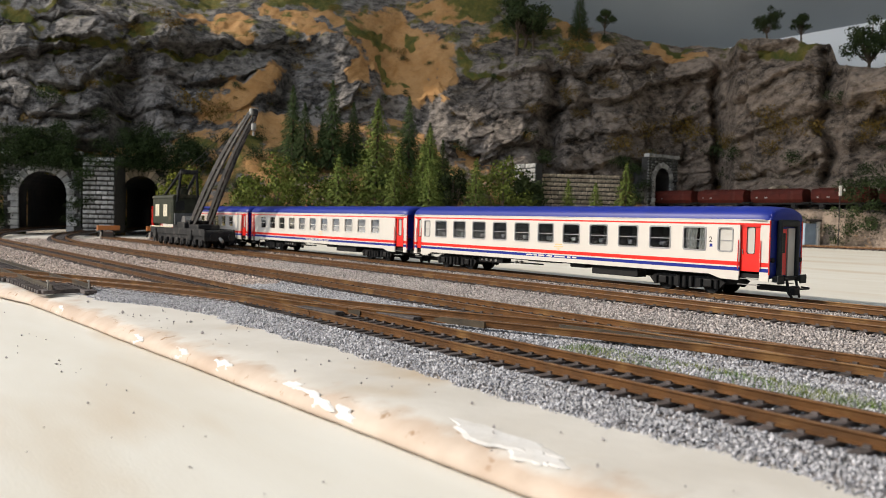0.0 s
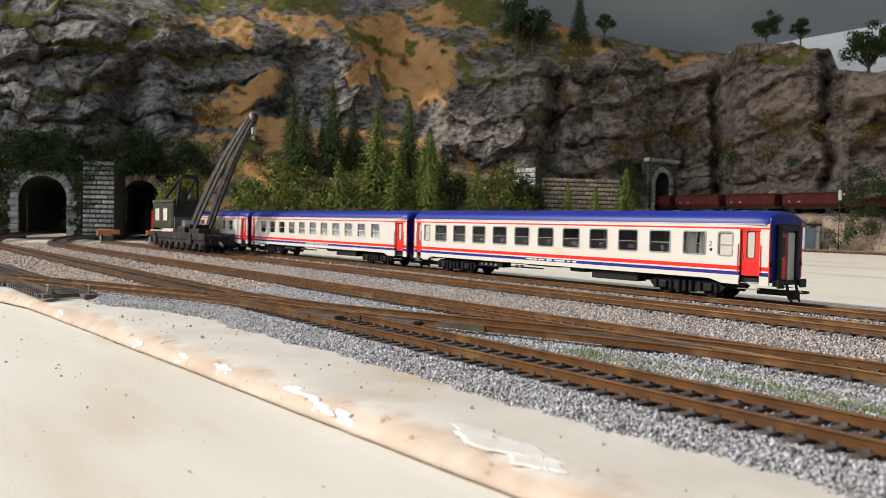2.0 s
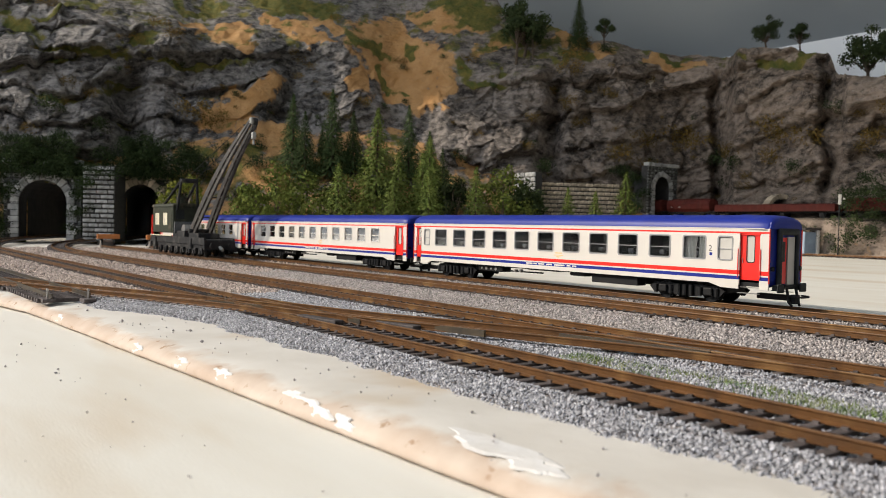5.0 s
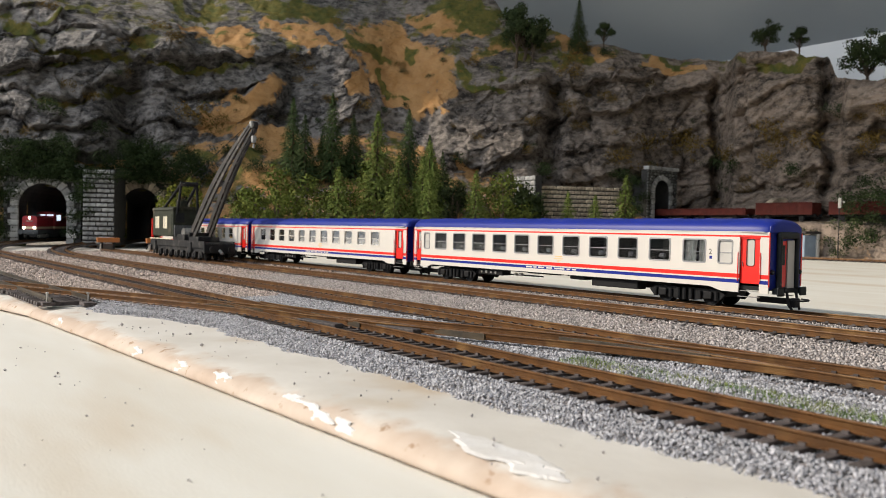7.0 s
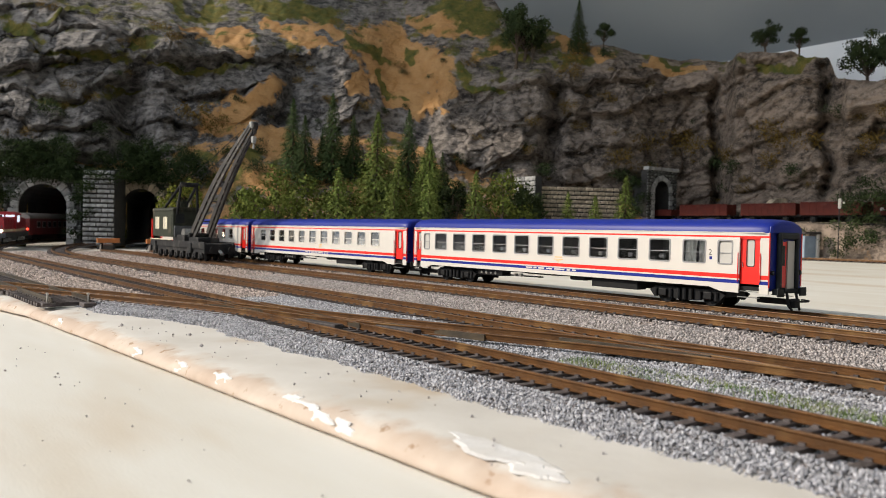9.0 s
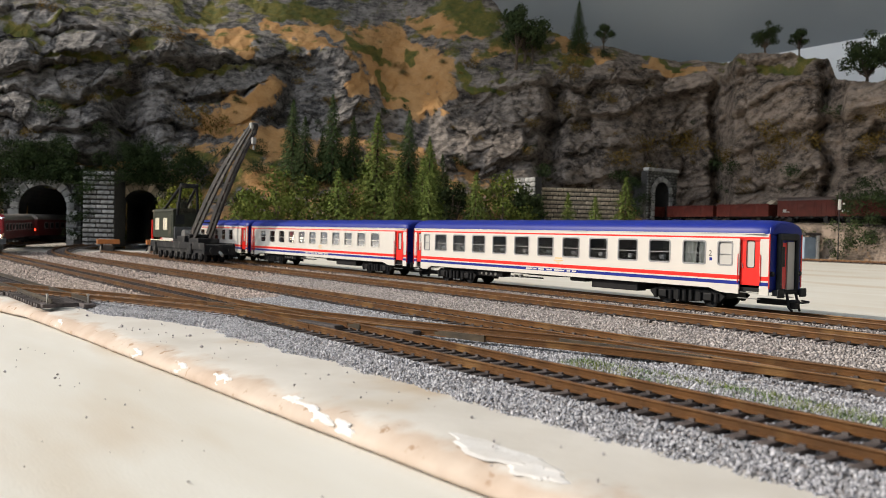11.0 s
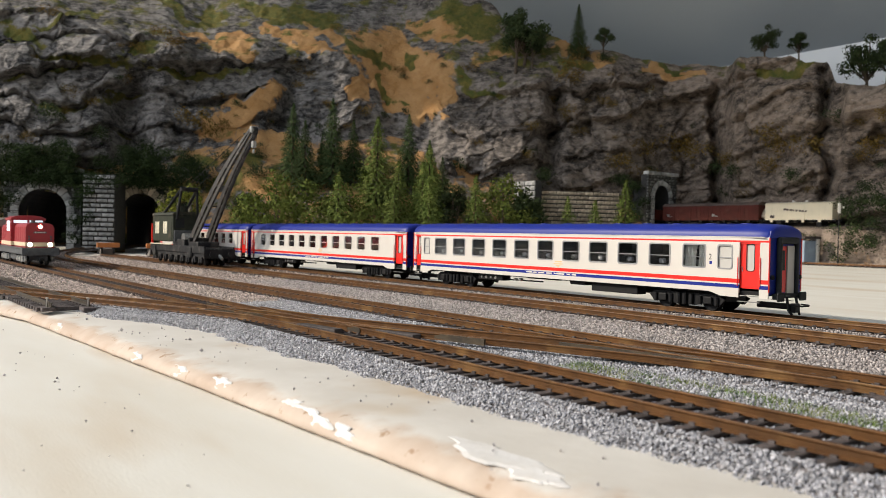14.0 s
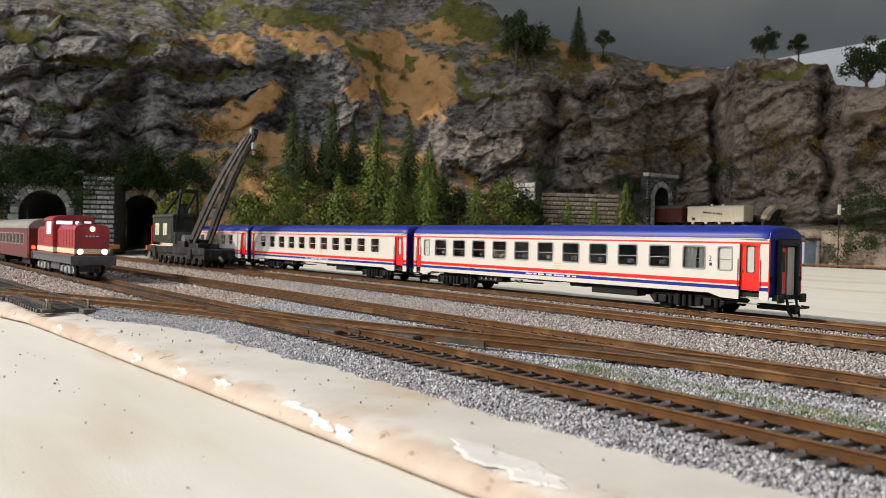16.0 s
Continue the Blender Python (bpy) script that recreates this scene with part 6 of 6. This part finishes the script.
def clumps(rng, blobs, count):
    cs, ns = [], []
    tot = sum(b[3] ** 2 for b in blobs)
    for x, y, z, r in blobs:
        m = int(count * r * r / tot)
        d = rng.normal(size=(m, 3))
        d /= np.linalg.norm(d, axis=1)[:, None]
        rr = r * rng.uniform(0.55, 1.12, (m, 1)) * (1 + 0.25 * np.sin(d[:, :1] * 5 + d[:, 2:3] * 4))
        cs.append(d * rr * np.array([1, 1, 0.85]) + np.array([x, y, z]))
        ns.append(d + rng.normal(0, 0.5, (m, 3)))
    return np.concatenate(cs), np.concatenate(ns)


def leafy(name, h, r, mat, seed, label, count=1700, trunk=0.3, bark=None, group="broadleaf trees", leaf=1.7, sub=9, category="tree", blob=(0.30, 0.46)):
    """Trunk with limbs and a crown of leaf clumps; trunk: the bare share of the height."""
    rng = np.random.default_rng(seed)
    tr = thing(name, Matrix(), label, category, group)
    blobs = []
    bm = bmesh.new()
    tube(bm, (0, 0, -4), (0.03 * h, 0, h * max(0.2, trunk)), 0.032 * h, 0.02 * h, 8)
    for i in range(sub):
        a = 6.283 * i / sub + rng.normal(0, 0.3)
        k = rng.uniform(0.1, 1.0)
        z = h * (trunk + (1 - trunk) * (0.14 + 0.70 * k))
        d = r * (0.62 * math.sqrt(max(0.05, 1 - (2 * k - 0.9) ** 2))) * rng.uniform(0.7, 1.15)
        c = (d * math.cos(a), d * math.sin(a), z)
        blobs.append((*c, r * rng.uniform(*blob)))
        tube(bm, (0.02 * h, 0, h * max(0.15, trunk * 0.9)), c, 0.016 * h, 0.005 * h, 6)
    part("trunk", bm, bark or BARK, tr)
    cs, ns = clumps(rng, blobs, count)
    ob = new("crown", leaf_mesh("crown", cs, ns, rng.uniform(0.6, 1.25, len(cs)) * leaf, mat, rng, 1.0))
    ob.parent = tr
    return tr


def shrub(r, mat, seed, label, count=420, leaf=1.5):
    rng = np.random.default_rng(seed)
    blobs = [(rng.normal(0, r * 0.5), rng.normal(0, r * 0.35), r * rng.uniform(0.1, 0.6), r * rng.uniform(0.35, 0.6)) for _ in range(6)]
    cs, ns = clumps(rng, blobs, count)
    ob = new("shrub", leaf_mesh("shrub", cs, ns, rng.uniform(0.6, 1.3, len(cs)) * leaf, mat, rng, 1.0))
    return tagged(ob, label, "shrub", "shrubs on the rock")


LENS = 1408.4


def spot_at(px, d):
    """World x for a bearing given as a step across the view at distance d."""
    return (px - 784) / LENS * d


def plant(proto, x, y, size, spin, z=None):
    z = land(x, y) if z is None else z
    m = at_mm(x, y, z - 1.5, spin) @ Matrix.Diagonal((size, size, size, 1))
    return m


def put(proto, used, x, y, size, spin, z=None):
    """Plants the prototype itself first, copies after."""
    m = plant(proto, x, y, 1.0, spin, z)
    ob = proto if proto.name not in used else copy_thing(proto, m)
    used.add(proto.name)
    ob.matrix_basis = m @ Matrix.Diagonal((size, size, size, 1))
    return ob


USED = set()
fir_a = conifer(120, 30, FIR, 11, "tall dark green fir tree on the slope")
fir_b = conifer(120, 33, FIR, 12, "tall dark green spruce tree on the slope")
fir_c = conifer(100, 30, FIR_LIGHT, 13, "bright green model fir tree behind the coaches")
fir_d = conifer(100, 33, FIR_LIGHT, 14, "broad bright green model fir tree")


def grow(p, h0, x, y, top, spin):
    """Plants a tree whose tip reaches the height top."""
    ground = land(x, y)
    put(p, USED, x, y, max(0.3, (top - ground) / h0), spin, ground)


# x, y, height of the tip
for i, (x, y, top) in enumerate(((-286, 1500, 281), (-260, 1480, 247), (-212, 1500, 291), (-175, 1520, 255), (-69, 1520, 268), (-29, 1500, 217), (-240, 1560, 232), (-4, 1480, 184))):
    grow((fir_a, fir_b)[i % 2], 120, x, y, top, 50 * i)
for i, (x, y, top) in enumerate(((-121, 1430, 248), (-75, 1305, 158), (-80, 1280, 118), (-36, 1320, 158), (-25, 1290, 134), (-172, 1295, 137), (52, 1310, 136), (-27, 1430, 199), (218, 1400, 111), (264, 1390, 105), (319, 1400, 141))):
    grow((fir_c, fir_d)[i % 2], 100, x, y, top, 70 * i)
broad_a = leafy("broadleaf_tree", 80, 38, LEAF, 21, "bushy bright green broadleaf tree beside the line", 2600, 0.08)
broad_b = leafy("broadleaf_tree", 80, 32, LEAF, 22, "rounded green broadleaf tree behind the coaches", 2300, 0.1)
broad_c = leafy("broadleaf_tree", 80, 30, LEAF_DARK, 23, "dark green leafy tree among the firs", 2300, 0.1)
for i, (p, x, y, top) in enumerate(((broad_a, -281, 1300, 142), (broad_b, -222, 1310, 128), (broad_b, -148, 1310, 122), (broad_b, 101, 1340, 144), (broad_c, 128, 1380, 138), (broad_c, 16, 1400, 135), (broad_c, -352, 1400, 109), (broad_c, 157, 1420, 116), (broad_c, -112, 1420, 118), (broad_b, -318, 1330, 100))):
    grow(p, 80, x, y, top, 63 * i)
yellow = leafy("broadleaf_tree", 78, 24, YELLOW, 24, "thin yellow-green birch beside the tunnel", 900, 0.1, BARK_PALE)
grow(yellow, 78, -432, 1320, 140, 0)
# trees on the ridges
ridge_a = leafy("ridge_tree", 80, 40, LEAF_DARK, 31, "dark spreading pine on the rock top", 3200, 0.16, BARK, "ridge trees", 1.9, 14, blob=(0.18, 0.34))
ridge_b = leafy("ridge_tree", 80, 34, LEAF_DARK, 32, "dark umbrella-shaped tree on the rock top", 2800, 0.4, BARK, "ridge trees", 1.9, 12, blob=(0.18, 0.36))
for i, (p, x, y, top) in enumerate(((ridge_a, 168, 1740, 547), (ridge_b, 148, 1720, 516), (ridge_b, 185, 1730, 471), (ridge_b, 342, 1745, 500), (ridge_a, 617, 1550, 465), (ridge_b, 679, 1540, 445), (ridge_a, 763, 1450, 429), (ridge_b, 793, 1440, 411))):
    grow(p, 80, x, y, top, 40 * i)
grow(fir_a, 120, 286, 1745, 549, 10)
pale = leafy("broadleaf_tree", 30, 14, LEAF_BROWN, 33, "small bare straw-coloured bush on the ridge", 260, 0.3, BARK_PALE, leaf=1.0)
put(pale, USED, 445, 1745, 1.0, 0)

# shrubs clinging to the rock
S_BROWN = shrub(22, LEAF_BROWN, 41, "ochre-brown foliage shrub clinging to rock")
S_GREEN = shrub(22, LEAF_DARK, 42, "dark green foliage shrub clinging to rock")
S_IVY = shrub(26, IVY, 43, "dark ivy hanging over the stonework", 700, 1.7)


def cling(proto, bearing, z, size, spin=0.0):
    """Sets a shrub on the rock face at a bearing and height, found by looking along the bearing."""
    way = Vector((bearing, 1, 0)).normalized()
    hit, place, nrm, _ = MOUNTAIN.ray_cast(Vector((way.x * 0.9, way.y * 0.9, z * MM)), way)
    if hit:
        put(proto, USED, place.x / MM, place.y / MM - 4, size, spin, place.z / MM)


rs = random.Random(5)
for b, z, s in ((-0.50, 460, 1.2), (-0.36, 430, 1.4), (-0.34, 395, 1.3), (-0.40, 330, 1.0), (-0.47, 285, 1.2), (-0.44, 270, 1.0), (-0.31, 250, 1.9), (-0.30, 225, 1.6), (-0.28, 240, 1.4), (-0.14, 500, 1.0),
                (0.03, 395, 1.2), (0.16, 405, 1.6), (0.15, 370, 1.6), (0.17, 440, 1.2), (0.28, 240, 2.4), (0.24, 225, 2.0), (0.32, 225, 1.9), (0.30, 260, 1.4), (0.40, 235, 2.0), (0.43, 215, 1.9), (0.46, 205, 1.8),
                (0.41, 180, 1.6), (0.36, 200, 1.5), (0.22, 190, 1.7), (0.25, 170, 1.6), (0.155, 300, 1.2), (0.17, 260, 1.1), (0.20, 330, 0.9), (0.55, 250, 1.5), (0.53, 200, 1.4)):
    cling(S_BROWN, b, z, s * 0.8, rs.uniform(0, 360))
for b, z, s in ((-0.43, 200, 1.6), (-0.49, 230, 1.7), (-0.38, 190, 1.7), (-0.27, 170, 1.4), (-0.25, 195, 1.5), (-0.23, 180, 1.2), (0.33, 190, 1.6), (0.36, 170, 1.6), (0.20, 420, 1.3), (0.49, 255, 1.2), (0.06, 330, 0.9), (-0.33, 150, 1.5), (-0.24, 140, 1.6), (0.12, 150, 1.8), (0.02, 170, 1.6), (0.22, 150, 1.5), (0.35, 140, 1.4), (0.44, 150, 1.6)):
    cling(S_GREEN, b, z, s * 0.8, rs.uniform(0, 360))
for k in range(95):
    b = rs.uniform(-0.58, 0.56)
    low, high = (150, 440) if b < -0.25 else (230, 420) if b < 0.02 else (140, 390) if b < 0.33 else (100, 330)
    cling((S_BROWN, S_BROWN, S_GREEN)[k % 3], b, rs.uniform(low, high), rs.uniform(0.25, 0.85), rs.uniform(0, 360))
for k in range(46):
    x, y = rs.uniform(-440, 170), rs.uniform(1360, 1560)
    put((S_GREEN, S_GREEN, S_BROWN)[k % 3], USED, x, y, rs.uniform(0.5, 1.1), rs.uniform(0, 360))
# ivy over the portals, and bushes before the rock on the right
for x, y, z, s in ((-765, 1365, 95, 1.3), (-772, 1362, 55, 1.4), (-770, 1360, 25, 1.4), (-745, 1372, 138, 1.2), (-700, 1378, 152, 1.0), (-655, 1380, 145, 1.1), (-632, 1372, 118, 1.2), (-628, 1368, 85, 1.0), (-630, 1366, 55, 0.8),
                   (-600, 1352, 128, 1.0), (-560, 1354, 125, 0.9), (-585, 1425, 128, 1.2), (-605, 1425, 100, 1.0), (-600, 1430, 60, 1.0), (-600, 1432, 25, 1.0), (-545, 1430, 130, 1.1), (-505, 1435, 125, 1.2), (-480, 1432, 95, 1.3), (-470, 1430, 60, 1.3), (-465, 1425, 30, 1.3),
                   (-720, 1375, 165, 1.2), (-580, 1400, 150, 1.4), (-520, 1430, 150, 1.3), (390, 1610, 150, 1.0), (385, 1600, 115, 1.1), (380, 1590, 90, 1.0)):
    put(S_IVY, USED, x, y, s * 0.85, rs.uniform(0, 360), z - 12)
for k in range(120):
    x = rs.uniform(-810, -440)
    base = 1372 if x < -610 else 1432 if x < -490 else 1440
    if abs(x + 590) < 25 and rs.random() < 0.85:
        continue
    hgt = rs.uniform(112, 172) if (abs(x + 697) < 62 or abs(x + 551) < 50) else rs.uniform(0, 165)
    put(S_IVY, USED, x, base - (14 if abs(x + 590) < 40 else 0), rs.uniform(0.55, 1.05), rs.uniform(0, 360), hgt)
for x, y, z, s in ((648, 1268, 88, 1.7), (660, 1262, 118, 1.4), (676, 1262, 96, 1.6), (700, 1250, 88, 1.7), (652, 1285, 22, 1.5), (662, 1290, 50, 1.5), (655, 1285, 78, 1.3), (675, 1275, 30, 1.6), (690, 1270, 62, 1.4), (668, 1282, 100, 1.1), (640, 1290, 8, 1.0), (560, 1380, 46, 0.9), (536, 1400, 48, 0.8), (585, 1362, 48, 0.8), (605, 1340, 42, 0.9)):
    put(S_GREEN, USED, x, y, s * 0.8, rs.uniform(0, 360), z)

# stone arch in the rock above the line, half hidden
def rock_arch():
    way = Vector((0.4219, 1, 0)).normalized()
    hit, place, _, _ = MOUNTAIN.ray_cast(Vector((way.x * 0.9, way.y * 0.9, 0.092)), way)
    ra = thing("stone_arch", at_mm(place.x / MM - 4, place.y / MM - 10, 63, 26), "pale stone arch set in the rock behind the line", "stone arch")
    for i in range(11):
        a0, a1 = radians(20 + 140 * i / 11 + 0.6), radians(20 + 140 * (i + 1) / 11 - 0.6)
        bm = bmesh.new()
        plate_y(bm, [(34 * math.cos(a), 6 + 34 * math.sin(a)) for a in (a0, a1)] + [(42 * math.cos(a), 6 + 42 * math.sin(a)) for a in (a1, a0)], -5, 9)
        bmesh.ops.recalc_face_normals(bm, faces=bm.faces)
        part("voussoir", bm, STONE_T, ra)
    # flat near-black plate stands in for the shade inside the arch
    bm = bmesh.new()
    plate_y(bm, [(34.5 * math.cos(radians(180 * i / 16)), 6 + 34.5 * math.sin(radians(180 * i / 16))) for i in range(17)], 6, 12)
    part("recess", bm, HOLLOW_SHADE, ra)
    return ra


rock_arch()


# ---------------------------------------------------------------- flock grass and litter
def flock(name, label, us, vs, count, seed, mat, high):
    rng = np.random.default_rng(seed)
    u, v = rng.uniform(*us, count), rng.uniform(*vs, count)
    dens = np.sin(u * 0.05 + 1) * np.sin(v * 0.3 + u * 0.02) + rng.normal(0, 0.5, count)
    u, v = u[dens > -0.2], v[dens > -0.2]
    n = len(u)
    z = np.full(n, -4.3)
    lean = rng.normal(0, 0.5, (n, 2))
    hh = high * rng.uniform(0.4, 1.1, n)
    w = 0.14
    t = rng.uniform(0, 6.28, n)
    base = np.stack([u, v, z], -1)
    side = np.stack([np.cos(t) * w, np.sin(t) * w, np.zeros(n)], -1)
    tip = base + np.stack([lean[:, 0] * hh * 0.7, lean[:, 1] * hh * 0.7, hh], -1)
    pts = np.stack([base - side, base + side, tip], 1).reshape(-1, 3)
    me = bpy.data.meshes.new(name)
    me.from_pydata((pts * MM).tolist(), [], np.arange(3 * n).reshape(n, 3).tolist())
    me.materials.append(mat)
    ob = new(name, me)
    ob.matrix_basis = UV
    return tagged(ob, label, "grass", kind="stuff")


GRASS = leaf_material("static_grass", (0.085, 0.17, 0.035), (0.21, 0.23, 0.09))
flock("static_grass", "patchy green static grass between the front tracks", (340, 520), (-183, -169), 7500, 3, GRASS, 2.1)
flock("static_grass", "patchy green static grass near the tunnel curve", (-640, -380), (-262, -240), 2500, 4, GRASS, 3.0)


def signal_post():
    x, y = spot_at(1483, 1258), 1258
    sp = thing("signal_post", at_mm(x, y, 2), "thin white signal post among the bushes", "signal")
    part("mast", tube(bmesh.new(), (0, 0, 0), (0, 0, 92), 0.8), CRANE_DARK, sp)
    part("signal_arm", B(-2.2, 2.2, -1.6, 0.2, 84, 100, r=0.4), WHITE, sp, "white signal board")
    part("lamp", B(5, 8, -1.2, 0.2, 92, 95, r=0.4), WHITE, sp)
    part("bracket", B(0, 6, -0.4, 0.4, 90, 91), CRANE_DARK, sp)
    return sp


signal_post()
# ---------------------------------------------------------------- what moves
LOCO_SPEED, LOCO_AT_16 = 100.12, -127.2
GOODS_SPEED = 82.4


def on_line(mid, half):
    """The pose of a vehicle whose bogies stand on the loco's line, half mm to each side of its middle."""
    a, b = loco_line(mid - half)[0], loco_line(mid + half)[0]
    d = b - a
    c = (a + b) / 2
    return at_mm(c.x, c.y, c.z, math.degrees(math.atan2(d.y, d.x)), -math.degrees(math.atan2(d.z, math.hypot(d.x, d.y))))


def motions():
    times = [0.5 * i for i in range(33)]
    for ob, back, half in ((LOCO, 76.0, 46.0), (TRAIL_1, 278.0, 73.0), (TRAIL_2, 512.0, 73.0)):
        walk(ob, [(t, on_line(LOCO_AT_16 - LOCO_SPEED * (16 - t) - back, half)) for t in times])
    for ob, mid, turn in GOODS:
        walk(ob, [(t, UV @ at_mm(mid + GOODS_SPEED * (16 - t), 983, 66, turn)) for t in (0, 4, 8, 12, 16)])


motions()
